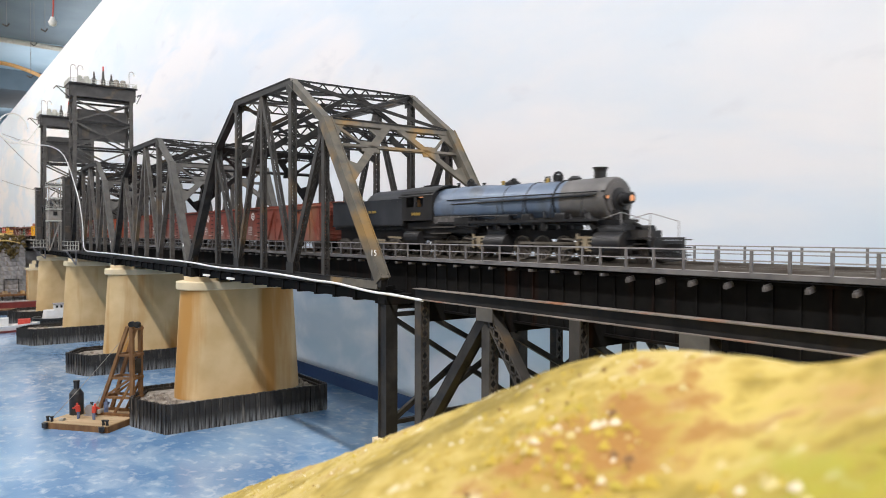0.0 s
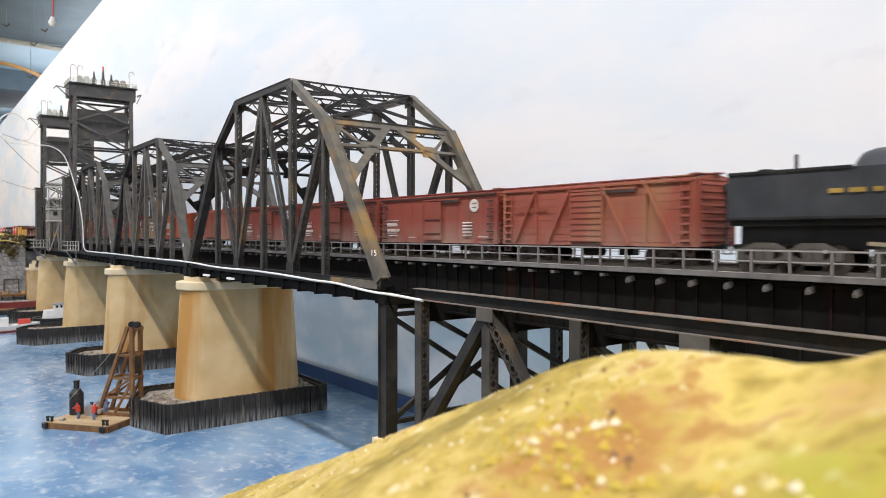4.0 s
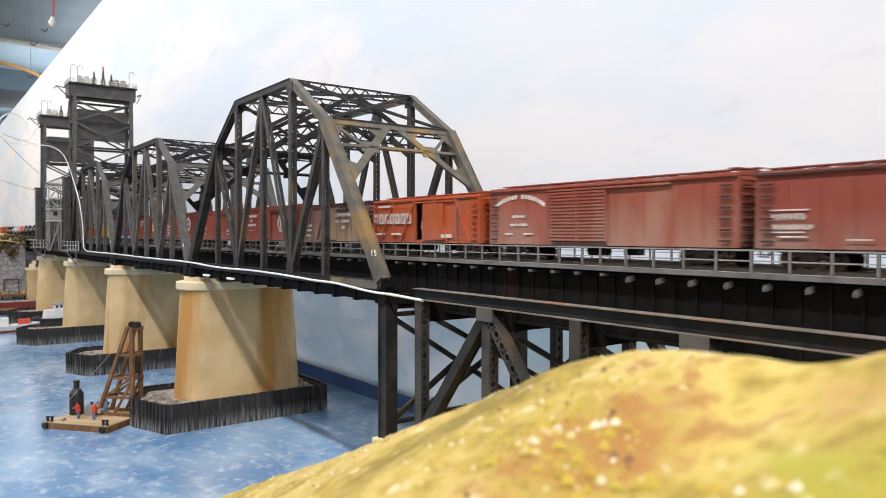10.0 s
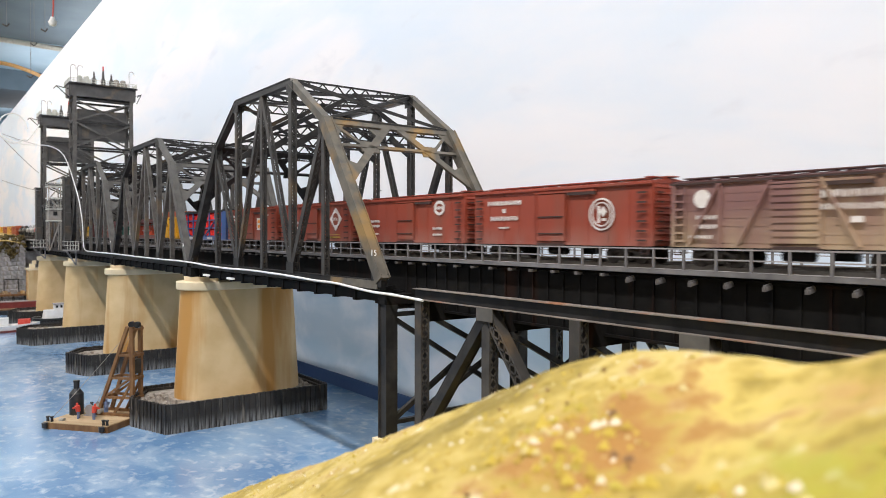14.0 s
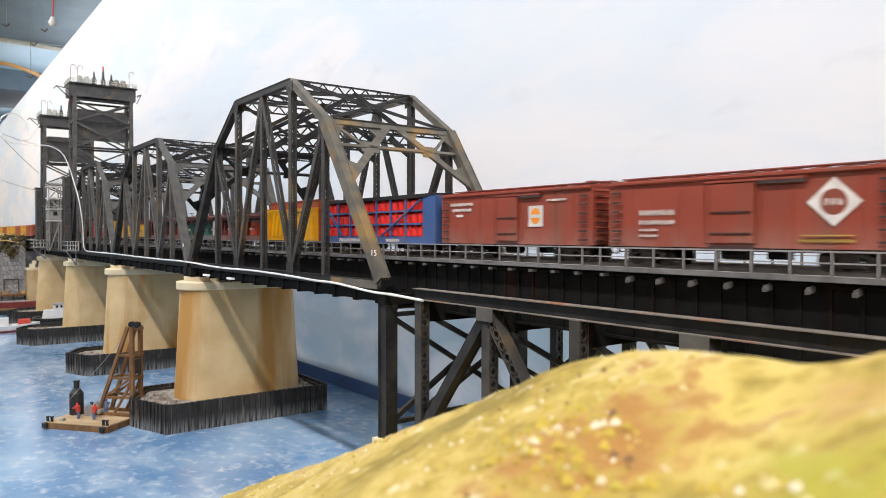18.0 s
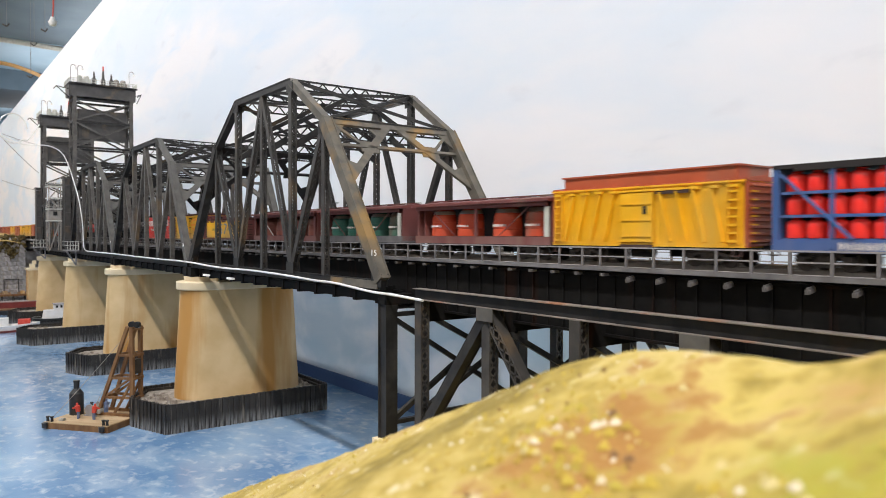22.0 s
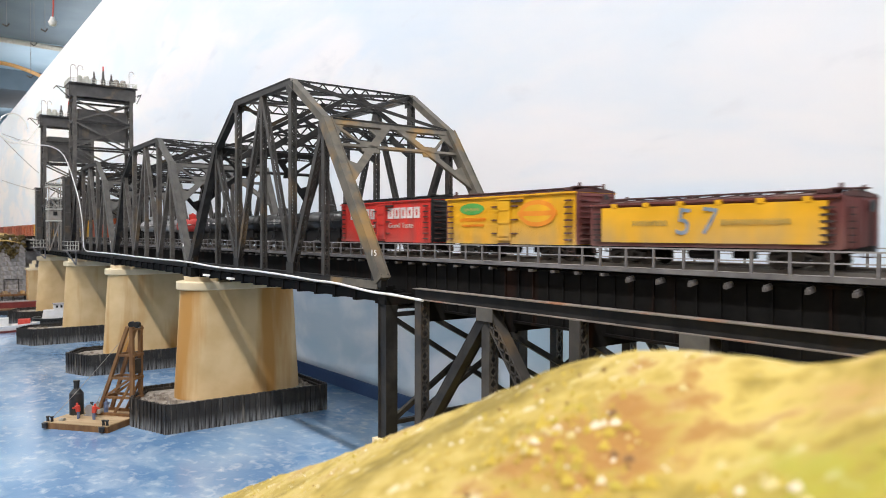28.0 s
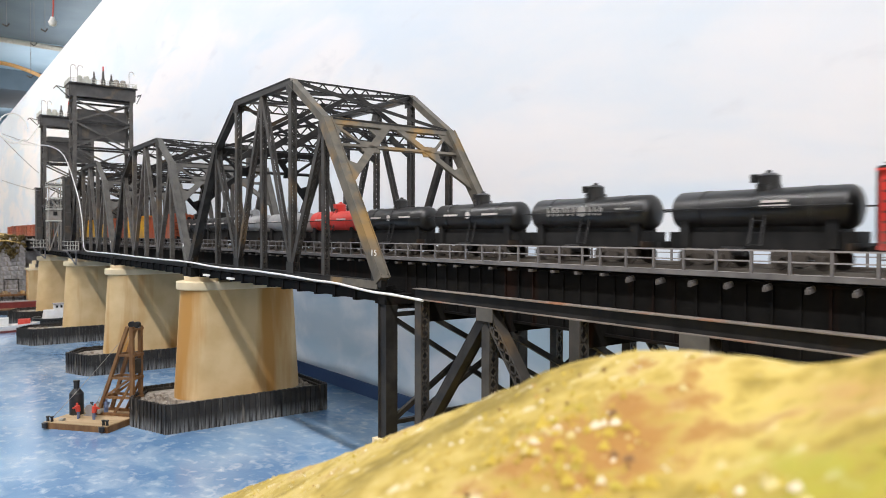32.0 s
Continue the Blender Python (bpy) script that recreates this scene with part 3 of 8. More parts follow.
# ---- track deck: plate girders, ties, rails, walkway, railing ----
X0, X1 = -7.0, 1.85
deck = thing("girder_deck", pose(0, 0, 0), "black plate girder track deck with plank walkways", "track deck")
for s in (-1, 1):
    y = s * 0.046
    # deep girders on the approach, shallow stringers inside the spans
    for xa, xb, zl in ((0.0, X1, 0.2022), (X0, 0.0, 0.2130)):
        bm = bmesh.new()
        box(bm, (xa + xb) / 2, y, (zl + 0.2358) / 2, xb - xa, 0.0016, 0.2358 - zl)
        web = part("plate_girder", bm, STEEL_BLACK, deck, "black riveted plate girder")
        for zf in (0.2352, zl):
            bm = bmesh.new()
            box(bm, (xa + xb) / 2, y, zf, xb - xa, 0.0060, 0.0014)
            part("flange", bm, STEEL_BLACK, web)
    bm = bmesh.new()
    x = 0.004
    while x < 0.6:
        box(bm, x, y + s * 0.0010, 0.219, 0.0012, 0.0016, 0.032)
        x += 0.0125
    tagged(part("stiffener_ribs", bm, STEEL_BLACK, deck), kind="stuff")
    for k in range(3):
        bm = bmesh.new()
        box(bm, (X0 + X1) / 2, s * (0.0440 + 0.0032 * k), DECK_Z - 0.0009, X1 - X0, 0.0029, 0.0016)
        part("walkway_plank", bm, WALKWAY, deck)
    bm = bmesh.new()
    box(bm, (X0 + X1) / 2, s * 0.0530, DECK_Z - 0.0010, X1 - X0, 0.0016, 0.0024)
    part("edge_beam", bm, STEEL_RAIL, deck)
bm = bmesh.new()
box(bm, (X0 + X1) / 2, 0, 0.2360, X1 - X0, 0.084, 0.001)
part("deck_plate", bm, TIE, deck)
bm = bmesh.new()
x = -3.4
while x < 1.2:
    for y in (TRACK_Y, -TRACK_Y):
        box(bm, x, y, 0.2375, 0.0026, 0.036, 0.0022)
    x += 0.0066
tagged(part("ties", bm, TIE, deck), kind="stuff")
for y in (TRACK_Y, -TRACK_Y):
    for s in (-1, 1):
        bm = bmesh.new()
        box(bm, (X0 + X1) / 2, y + s * 0.0083, 0.2396, X1 - X0, 0.0009, 0.0020)
        part("rail", bm, RAIL, deck)
bm = bmesh.new()
box(bm, 0, 0, 0, 0.0017, 0.0062, 0.0018)
box(bm, 0, 0, 0.0012, 0.0008, 0.0058, 0.0010)
bm2 = mesh_of("bracket", bm, STEEL_BRACKET)
bm = bmesh.new()
box(bm, 0, 0.001, 0, 0.0019, 0.0080, 0.0016)
bm3 = mesh_of("bracket", bm, STEEL_BRACKET)
for s in (-1, 1):
    x = 0.2742 - 0.01835 * 66
    while x < 0.55:
        if x > 0.205:
            again("bracket", bm2, deck, Matrix.Translation((x, s * 0.0532, 0.2334)) @ Matrix.Rotation(s * radians(-9), 4, "X"))
        else:
            again("bracket", bm3, deck, Matrix.Translation((x, s * 0.0515, 0.2352)))
        x += 0.01835


def railing(y, first, joint, spacing, x_min, x_max, label):
    root = thing("railing", pose(0, y, 0), label, "railing", "walkway railings")
    bm = bmesh.new()
    box(bm, 0, 0, (DECK_Z + 0.2500) / 2, 0.0013, 0.0009, 0.0106)
    post = mesh_of("post", bm, STEEL_RAIL)
    bm = bmesh.new()
    box(bm, (x_min + x_max) / 2, 0, 0.2497, x_max - x_min, 0.0010, 0.0007)
    part("top_rail", bm, STEEL_GREY, root)
    bm = bmesh.new()
    box(bm, (x_min + x_max) / 2, 0, 0.2450, x_max - x_min, 0.0007, 0.0006)
    part("mid_rail", bm, STEEL_GREY, root)
    x = first
    while x > x_min:
        again("post", post, root, Matrix.Translation((x, 0, 0)))
        x -= spacing
    x = joint
    while x < x_max:
        again("post", post, root, Matrix.Translation((x, 0, 0)))
        x += spacing


railing(-0.0530, 0.1862, 0.1990, 0.0172, -1.75, 0.62, "grey pipe railing along the near walkway")
railing(0.0530, 0.2025, 0.2197, 0.0172, -1.75, 0.62, "grey pipe railing along the far walkway")

# ---- deck truss span and bent at the bank ----
def deck_truss():
    root = thing("deck_truss", pose(0, 0, 0), "black riveted deck truss span with lattice posts by the hillside", "bridge")
    zt, zb = 0.2152, 0.112
    nodes = [0.051 + 0.0725 * i for i in range(8)]
    for s in (-1, 1):
        y = s * TRUSS_Y
        L, c = 0.80, 0.044 + 0.40
        # near gussets take lighter steel, their lit look put into the colour
        near_m = STEEL_OLIVE if s < 0 else STEEL
        bm = bmesh.new()
        box(bm, c, y, zt, L, 0.0018, 0.0070)
        web = part("top_chord", bm, STEEL_DARK, root, "riveted top girder with rusty flanges that carry a highlight tone")
        for e in (-1, 1):
            bm = bmesh.new()
            box(bm, c, y, zt + e * 0.0036, L, 0.0066, 0.0006)
            part("flange", bm, STEEL_EDGE, web)
        part("bottom_chord", girder_member((nodes[0], y, zb), (nodes[-1], y, zb), 0.006, 0.006), STEEL, root)
        for i, x in enumerate(nodes):
            part("post", laced_post((x, y, zb), (x, y, zt - 0.004), 0.0074, (0, 1, 0)), STEEL_LACED, root)
            if i % 2:
                for e in (-1, 1):
                    k = i + e
                    if 0 <= k < len(nodes):
                        x2 = nodes[k]
                        part("diagonal", laced_post((x, y, zt - 0.006), (x2, y, zb + 0.004), 0.0074, (zt - zb, 0, x2 - x)) if e > 0 else girder_member((x, y, zt - 0.006), (x2, y, zb + 0.004), 0.0070, 0.0075, (0, 1, 0)), STEEL_LACED if e > 0 else STEEL, root)
                bm = bmesh.new()
                box(bm, x, y - 0.0046, zt - 0.0075, 0.015, 0.0008, 0.008)
                part("gusset", bm, near_m, root)
                bm = bmesh.new()
                box(bm, x, y + 0.0046, zt - 0.0075, 0.015, 0.0008, 0.008)
                part("gusset", bm, STEEL_LACED, root)
    # stringers added to blacken the gap under the deck, sized to the camera's view
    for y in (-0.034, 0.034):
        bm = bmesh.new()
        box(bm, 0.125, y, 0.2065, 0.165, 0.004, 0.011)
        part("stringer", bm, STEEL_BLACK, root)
    for x in nodes[:6]:
        for s in (-1, 1):
            bm = bmesh.new()
            bar(bm, (x, -s * TRUSS_Y, zt - 0.012), (x, s * TRUSS_Y, zb + 0.022), 0.0034, 0.0034)
            part("sway_brace", bm, STEEL, root)
        bm = bmesh.new()
        bar(bm, (x, -TRUSS_Y + 0.004, 0.2055), (x, TRUSS_Y - 0.004, 0.2055), 0.0045, 0.0190)
        part("cross_beam", bm, STEEL_BLACK, root)
        part("bottom_strut", lattice((x, -TRUSS_Y, zb + 0.02), (x, TRUSS_Y, zb + 0.02), 0.006, 0.0016), STEEL, root)


deck_truss()

bent = thing("bridge_bent", pose(0.0065, 0, 0), "black steel bent with cross braces under the truss end", "bridge support")
for s in (-1, 1):
    bm = bmesh.new()
    y = s * TRUSS_Y
    box(bm, 0, y, 0.155, 0.0100, 0.0075, 0.108)
    for e in (-1, 1):
        box(bm, e * 0.0052, y, 0.155, 0.0010, 0.0100, 0.108)
    part("column", bm, STEEL, bent)
    bm = bmesh.new()
    box(bm, 0, y, 0.1005, 0.018, 0.016, 0.008)
    part("footing", bm, CONCRETE_CAP, bent, "pale concrete footing block")
    bm = bmesh.new()
    bar(bm, (0, -s * TRUSS_Y, 0.197), (0, s * TRUSS_Y, 0.115), 0.0036, 0.0036)
    part("cross_brace", bm, STEEL, bent)
for z in (0.2025, 0.1968, 0.116):
    bm = bmesh.new()
    bar(bm, (0, -TRUSS_Y, z), (0, TRUSS_Y, z), 0.0036, 0.0032)
    part("strut", bm, STEEL, bent)
bm = bmesh.new()
box(bm, 0, 0, 0.2085, 0.012, 2 * TRUSS_Y + 0.01, 0.0075)
part("cap_beam", bm, STEEL_BLACK, bent)


# ---- concrete piers and their sheet pile islands ----
def round_plan(hx, y0, y1, n=10):
    """A pier outline with a round nose at the aisle end and the far end."""
    out = []
    for i in range(n + 1):
        a = math.pi + math.pi * i / n
        out.append((hx * math.cos(a), y0 + hx + hx * math.sin(a) * 1.0))
    for i in range(n + 1):
        a = math.pi * i / n
        out.append((hx * math.cos(a), y1 - hx + hx * math.sin(a)))
    return out


def pier(x, label, hx=0.062, tip=-0.138):
    root = thing("bridge_pier", pose(x, 0, 0), label, "bridge pier", "concrete bridge piers")
    bm = bmesh.new()
    prism(bm, round_plan(0.034, -0.088, 0.079), 0.030, 0.187, round_plan(0.028, -0.0785, 0.070))
    part("shaft", bm, CONCRETE, root, "tan concrete shaft with orange rust streaks", True)
    bm = bmesh.new()
    prism(bm, round_plan(0.0315, -0.0835, 0.074), 0.1868, 0.1975)
    cap = part("cap", bm, CONCRETE_CAP, root, "", True)
    md = cap.modifiers.new("soft_edge", "BEVEL")
    md.width, md.segments = 0.0015, 2
    bm = bmesh.new()
    prism(bm, round_plan(0.022, -0.074, 0.062), 0.1970, 0.2035)
    part("bearing_block", bm, CONCRETE_CAP, root, "", True)
    for s in (-1, 1):
        for e in (-1, 1):
            bm = bmesh.new()
            box(bm, e * 0.010, s * TRUSS_Y, 0.2090, 0.012, 0.010, 0.0115)
            part("bearing", bm, STEEL_BLACK, root)
    # sheet piling
    out = [(-hx, tip + 0.030), (-0.003, tip), (hx, tip + 0.024), (hx, 0.092), (-hx, 0.092)]
    isl = thing("sheet_pile_island", pose(x, 0, 0), "black tarred sheet pile fender round a bridge pier", "pile fender", "sheet pile islands")
    bm = bmesh.new()
    rng = random.Random(5)
    k = len(out)
    for i in range(k):
        a, b = Vector(out[i]), Vector(out[(i + 1) % k])
        n = max(2, int((b - a).length / 0.0034))
        d = (b - a) / n
        nr = Vector((d.y, -d.x)).normalized()
        for j in range(n):
            c = a + d * (j + 0.5) + nr * (0.0009 if j % 2 else -0.0004)
            h = 0.0583 + rng.uniform(-0.0004, 0.0003)
            bar(bm, (c.x, c.y, WATER_Z - 0.006), (c.x, c.y, h), d.length * 0.96, 0.0032, (nr.x, nr.y, 0))
    tagged(part("piling", bm, PILING, isl), kind="stuff")
    bm = bmesh.new()
    for i in range(k):
        a, b = Vector(out[i]), Vector(out[(i + 1) % k])
        nr = Vector((b.y - a.y, a.x - b.x)).normalized() * -0.0035
        bar(bm, (a.x + nr.x, a.y + nr.y, 0.0535), (b.x + nr.x, b.y + nr.y, 0.0535), 0.003, 0.003)
    part("waler", bm, PILING, isl)
    bm = bmesh.new()
    inner = [(ix * 0.93, iy * 0.96) for ix, iy in out]
    prism(bm, inner, WATER_Z - 0.004, 0.0515)
    for q in range(26):
        py = rng.choice((rng.uniform(tip + 0.022, -0.090), rng.uniform(tip + 0.012, -0.095), rng.uniform(0.078, 0.086)))
        px = rng.uniform(-0.62, 0.62) * hx * min(1.0, (py - tip) / 0.045)
        r = rng.uniform(0.003, 0.007)
        poly = [(px + r * math.cos(t) * rng.uniform(0.7, 1.2), py + r * math.sin(t) * rng.uniform(0.7, 1.2)) for t in [2 * math.pi * i / 6 for i in range(6)]]
        prism(bm, poly, 0.0505, 0.0515 + r * 0.7, [((ux - px) * 0.5 + px, (uy - py) * 0.5 + py) for ux, uy in poly])
    tagged(part("rubble_fill", bm, ROCK, isl), kind="stuff")


pier(-0.458, "rust-streaked tan concrete pier under the big truss")
pier(-0.873, "tan concrete bridge pier with rust streaks", 0.050, -0.142)
pier(-1.287, "tan concrete bridge pier with rust streaks", 0.046, -0.172)
pier(-1.70, "tan concrete bridge pier with rust streaks", tip=-0.150)

# ---- lift towers ----
def tower(x, back, label, top=0.572):
    root = thing("lift_tower", pose(x, 0, 0.204), label, "bridge tower", "lift bridge towers")
    H = top - 0.204
    Y, dx = 0.060, back
    for e in (0, 1):
        for s in (-1, 1):
            a, b = (e * dx, s * Y, 0), (e * dx * 0.75 if e else 0, s * Y * 0.97, H - 0.02)
            part("leg", girder_member(a, b, 0.0074, 0.0080, (1, 0, 0)), STEEL_WEB, root)
    levels = [0.075, 0.130, 0.188, 0.245, 0.302, 0.350]
    for e in (0, 1):
        xx = e * dx * 0.9
        prev = 0.06
        for z in levels:
            if z > H - 0.02:
                break
            bm = bmesh.new()
            bar(bm, (xx, -Y, z), (xx, Y, z), 0.0035, 0.0042)
            part("strut", bm, STEEL, root)
            if z > 0.08:
                for s in (-1, 1):
                    bm = bmesh.new()
                    bar(bm, (xx, -s * Y, prev), (xx, s * Y, z), 0.0030, 0.0034)
                    part("brace", bm, STEEL_OLIVE, root)
            prev = z
    for s in (-1, 1):
        prev = 0.0
        for i, z in enumerate(levels):
            bm = bmesh.new()
            bar(bm, (0, s * Y, z), (dx * 0.9, s * Y, z), 0.0035, 0.0040)
            bar(bm, (0, s * Y, prev), (dx * 0.9, s * Y, z), 0.0026, 0.0030)
            part("side_brace", bm, STEEL, root)
            prev = z
    for s in (-1, 1):
        bm = bmesh.new()
        box(bm, dx * 0.3, s * (Y + 0.013), 0.100, 0.030, 0.012, 0.150)
        box(bm, dx * 0.3, s * (Y + 0.013), 0.176, 0.034, 0.016, 0.003)
        part("guide_column", bm, STEEL_LACED, root)
        for k in range(5):
            bm = bmesh.new()
            box(bm, dx * 0.3 + 0.0155, s * (Y + 0.013), 0.040 + 0.030 * k, 0.0012, 0.013, 0.0022)
            part("batten", bm, STEEL_GREY_DARK, root)
    # counterweight, head girder, machinery deck
    bm = bmesh.new()
    box(bm, dx * 0.45, 0, H - 0.084, abs(dx) * 0.5, 0.100, 0.066)
    part("counterweight", bm, STEEL_GREY_DARK, root, "dark grey plate counterweight")
    bm = bmesh.new()
    box(bm, 0, 0, H - 0.012, 0.008, 2 * Y + 0.012, 0.026)
    box(bm, dx * 0.8, 0, H - 0.012, 0.008, 2 * Y + 0.012, 0.026)
    box(bm, dx * 0.4, -Y - 0.006, H - 0.012, abs(dx) * 0.8, 0.006, 0.026)
    box(bm, dx * 0.4, Y + 0.006, H - 0.012, abs(dx) * 0.8, 0.006, 0.026)
    part("head_girder", bm, STEEL_GREY_DARK, root, "dark grey head girder")
    bm = bmesh.new()
    box(bm, dx * 0.4, 0, H + 0.002, abs(dx) + 0.014, 2 * Y + 0.020, 0.0024)
    part("top_platform", bm, STEEL, root)
    bm = bmesh.new()
    for s in (-1, 1):
        yy = s * (Y + 0.009)
        for k in range(9):
            box(bm, 0.006 - k * (abs(dx) + 0.012) / 8, yy, H + 0.008, 0.0009, 0.0009, 0.011)
        for z in (0.008, 0.013):
            box(bm, dx * 0.4, yy, H + z, abs(dx) + 0.012, 0.0009, 0.0009)
    for k in range(17):
        box(bm, 0.007, -Y - 0.009 + k * (2 * Y + 0.018) / 16, H + 0.008, 0.0009, 0.0009, 0.011)
    for z in (0.008, 0.013):
        box(bm, 0.007, 0, H + z, 0.0009, 2 * Y + 0.018, 0.0009)
    part("guard_rail", bm, WHITE_GREY, root, "pale grey pipe guard rail")
    for yy in (-0.046, -0.032, 0.030, 0.044):
        bm = bmesh.new()
        tube(bm, (dx * 0.2, yy, H + 0.004), (dx * 0.2, yy, H + 0.020), 0.0060, 0.0056, 14)
        tube(bm, (dx * 0.2, yy, H + 0.020), (dx * 0.2, yy, H + 0.0225), 0.0064, 0.004, 14)
        box(bm, dx * 0.2, yy + 0.007, H + 0.009, 0.008, 0.004, 0.012)
        part("motor_drum", bm, WHITE_GREY if yy < 0 else WHITE_GREY_DULL, root, "cream machinery drum", True)
    for yy, hh, mm in ((-0.016, 0.036, STEEL_GREY_DARK), (0.003, 0.050, RED_CAP), (0.020, 0.034, STEEL_GREY_DARK)):
        bm = bmesh.new()
        tube(bm, (dx * 0.25, yy, H + 0.003), (dx * 0.25, yy, H + 0.020), 0.0050, 0.0048, 12)
        tube(bm, (dx * 0.25, yy, H + 0.020), (dx * 0.25, yy, H + hh * 0.8), 0.0030, 0.0018, 10)
        st = part("signal_mast", bm, STEEL_GREY_DARK, root, "", True)
        bm = bmesh.new()
        tube(bm, (dx * 0.25, yy, H + hh * 0.8), (dx * 0.25, yy, H + hh), 0.0020, 0.0014, 8)
        part("mast_cap", bm, mm, st)
    for yy in (-Y - 0.006, -Y + 0.008, Y - 0.006):
        bm = bmesh.new()
        z0 = H + 0.003
        tube(bm, (0.004, yy, z0), (0.004, yy, z0 + 0.034), 0.0007, None, 6)
        for i in range(6):
            a0, a1 = math.pi * i / 6, math.pi * (i + 1) / 6
            tube(bm, (0.004, yy + 0.005 - 0.005 * math.cos(a0), z0 + 0.034 + 0.005 * math.sin(a0)), (0.004, yy + 0.005 - 0.005 * math.cos(a1), z0 + 0.034 + 0.005 * math.sin(a1)), 0.0007, None, 6)
        lp = part("lamp_post", bm, STEEL_GREY, root)
        bm = bmesh.new()
        tube(bm, (0.004, yy + 0.010, z0 + 0.034), (0.004, yy + 0.010, z0 + 0.030), 0.0010, 0.0032, 10)
        part("lamp_shade", bm, WHITE, lp, "white enamel shade")
    for s in (-1, 1):
        bm = bmesh.new()
        yy = s * (Y + 0.010)
        w = 0.024 if s < 0 else 0.010
        bar(bm, (0.004, yy, H - 0.012), (0.004, yy + s * w, H - 0.008), 0.0016, 0.0016)
        bar(bm, (0.004, yy, H - 0.030), (0.004, yy + s * w, H - 0.008), 0.0016, 0.0016)
        bar(bm, (dx * 0.6, yy + s * w, H - 0.008), (0.004, yy + s * w, H - 0.008), 0.0016, 0.0016)
        part("outrigger", bm, STEEL, root)
    return root


STEEL_GREY_DARK = mat("dark_grey_plate_steel", (0.050, 0.047, 0.044), (0.09, 0.084, 0.078), 40, 0.55, 0.0, (0.16, 0.115, 0.07), 24, 0.56)
WHITE_GREY = mat("cream_grey_enamel", (0.50, 0.50, 0.44), (0.66, 0.65, 0.58), 80, 0.5)
WHITE_GREY_DULL = mat("dull_cream_weathered_paint", (0.24, 0.22, 0.19), (0.36, 0.33, 0.29), 80, 0.6, 0.0, (0.20, 0.13, 0.08), 40, 0.56)
# pane colour holds the dark of the unlit cabin inside
UNLIT_PANE = mat("unlit_pane", (0.03, 0.03, 0.03), (0.05, 0.05, 0.05), 60, 0.2)
RED_CAP = mat("red_lamp_paint", (0.55, 0.03, 0.02), (0.65, 0.05, 0.03), 80, 0.4)
lift = truss(pose(-1.512, 0, 0.222), 0.195, 0.150, 0.075, 0.112, 0.118, "dark steel lift span between two towers", STEEL_OLIVE, STEEL_WEB, True)
tower(-1.292, -0.055, "tall dark steel lift bridge tower with cream machinery on top", 0.586)
tower(-1.73, -0.055, "tall dark steel lift bridge tower beyond the lift span", 0.573)


# operator's stair tower beside the near lift tower
cabin = thing("operator_cabin", pose(-1.335, -0.0945, 0.222), "small weathered grey operator cabin with railed landings beside the tower", "cabin")
for a in (-1, 1):
    for b in (-1, 1):
        bm = bmesh.new()
        box(bm, a * 0.016, b * 0.0115, 0.070, 0.0022, 0.0022, 0.144)
        part("corner_post", bm, WHITE_GREY_DULL, cabin)
bm = bmesh.new()
box(bm, 0, 0, 0.076, 0.030, 0.021, 0.022)
housing = part("housing", bm, WHITE_GREY_DULL, cabin, "dull cream cabin housing")
bm = bmesh.new()
box(bm, 0.0153, 0.001, 0.080, 0.0010, 0.008, 0.009)
part("window", bm, UNLIT_PANE, housing, "window coloured dark for its unlit inside")
for zz in (0.064, 0.090, 0.114, 0.140):
    bm = bmesh.new()
    box(bm, 0, 0, zz, 0.038, 0.028, 0.0022)
    part("landing", bm, WHITE_GREY, cabin, "pale railed landing")
for zz in (0.090, 0.140):
    for h in (0.0045, 0.0085):
        bm = bmesh.new()
        box(bm, 0.0185, 0, zz + h, 0.0010, 0.028, 0.0010)
        box(bm, 0, -0.0135, zz + h, 0.037, 0.0010, 0.0010)
        part("landing_rail", bm, WHITE_GREY, cabin)
for z0, z1, a, b in ((0.0, 0.064, -0.010, 0.010), (0.090, 0.114, 0.010, -0.010), (0.114, 0.140, -0.010, 0.010)):
    bm = bmesh.new()
    bar(bm, (0.017, a, z0), (0.017, b, z1), 0.0018, 0.0022)
    part("stair_flight", bm, WHITE_GREY_DULL, cabin)
for px, py, w in ((-1.205, -0.0825, 0.022), (-1.665, -0.0830, 0.032)):
    stage = thing("maintenance_stage", pose(px, py, 0.2225), "pale grey railed maintenance stage beside the pier top", "platform")
    bm = bmesh.new()
    box(bm, 0, 0, 0, 0.060, w, 0.002)
    part("deck", bm, STEEL_GREY, stage)
    for k in range(5):
        bm = bmesh.new()
        box(bm, 0.0290, -w / 2 + 0.001 + (w - 0.002) * k / 4, 0.010, 0.0011, 0.0011, 0.020)
        part("rail_post", bm, WHITE_GREY, stage)
    for h in (0.011, 0.019):
        bm = bmesh.new()
        box(bm, 0, -w / 2 + 0.0006, h, 0.060, 0.0011, 0.0011)
        box(bm, 0.0290, 0, h, 0.0011, w, 0.0011)
        part("railing", bm, WHITE_GREY, stage)
    bm = bmesh.new()
    bar(bm, (0, w / 2 - 0.001, -0.030), (0, -w / 2 + 0.003, -0.001), 0.003, 0.003)
    bar(bm, (0, w / 2 - 0.001, -0.030), (0, w / 2 - 0.001, 0.0), 0.003, 0.003)
    part("bracket", bm, STEEL_GREY, stage)

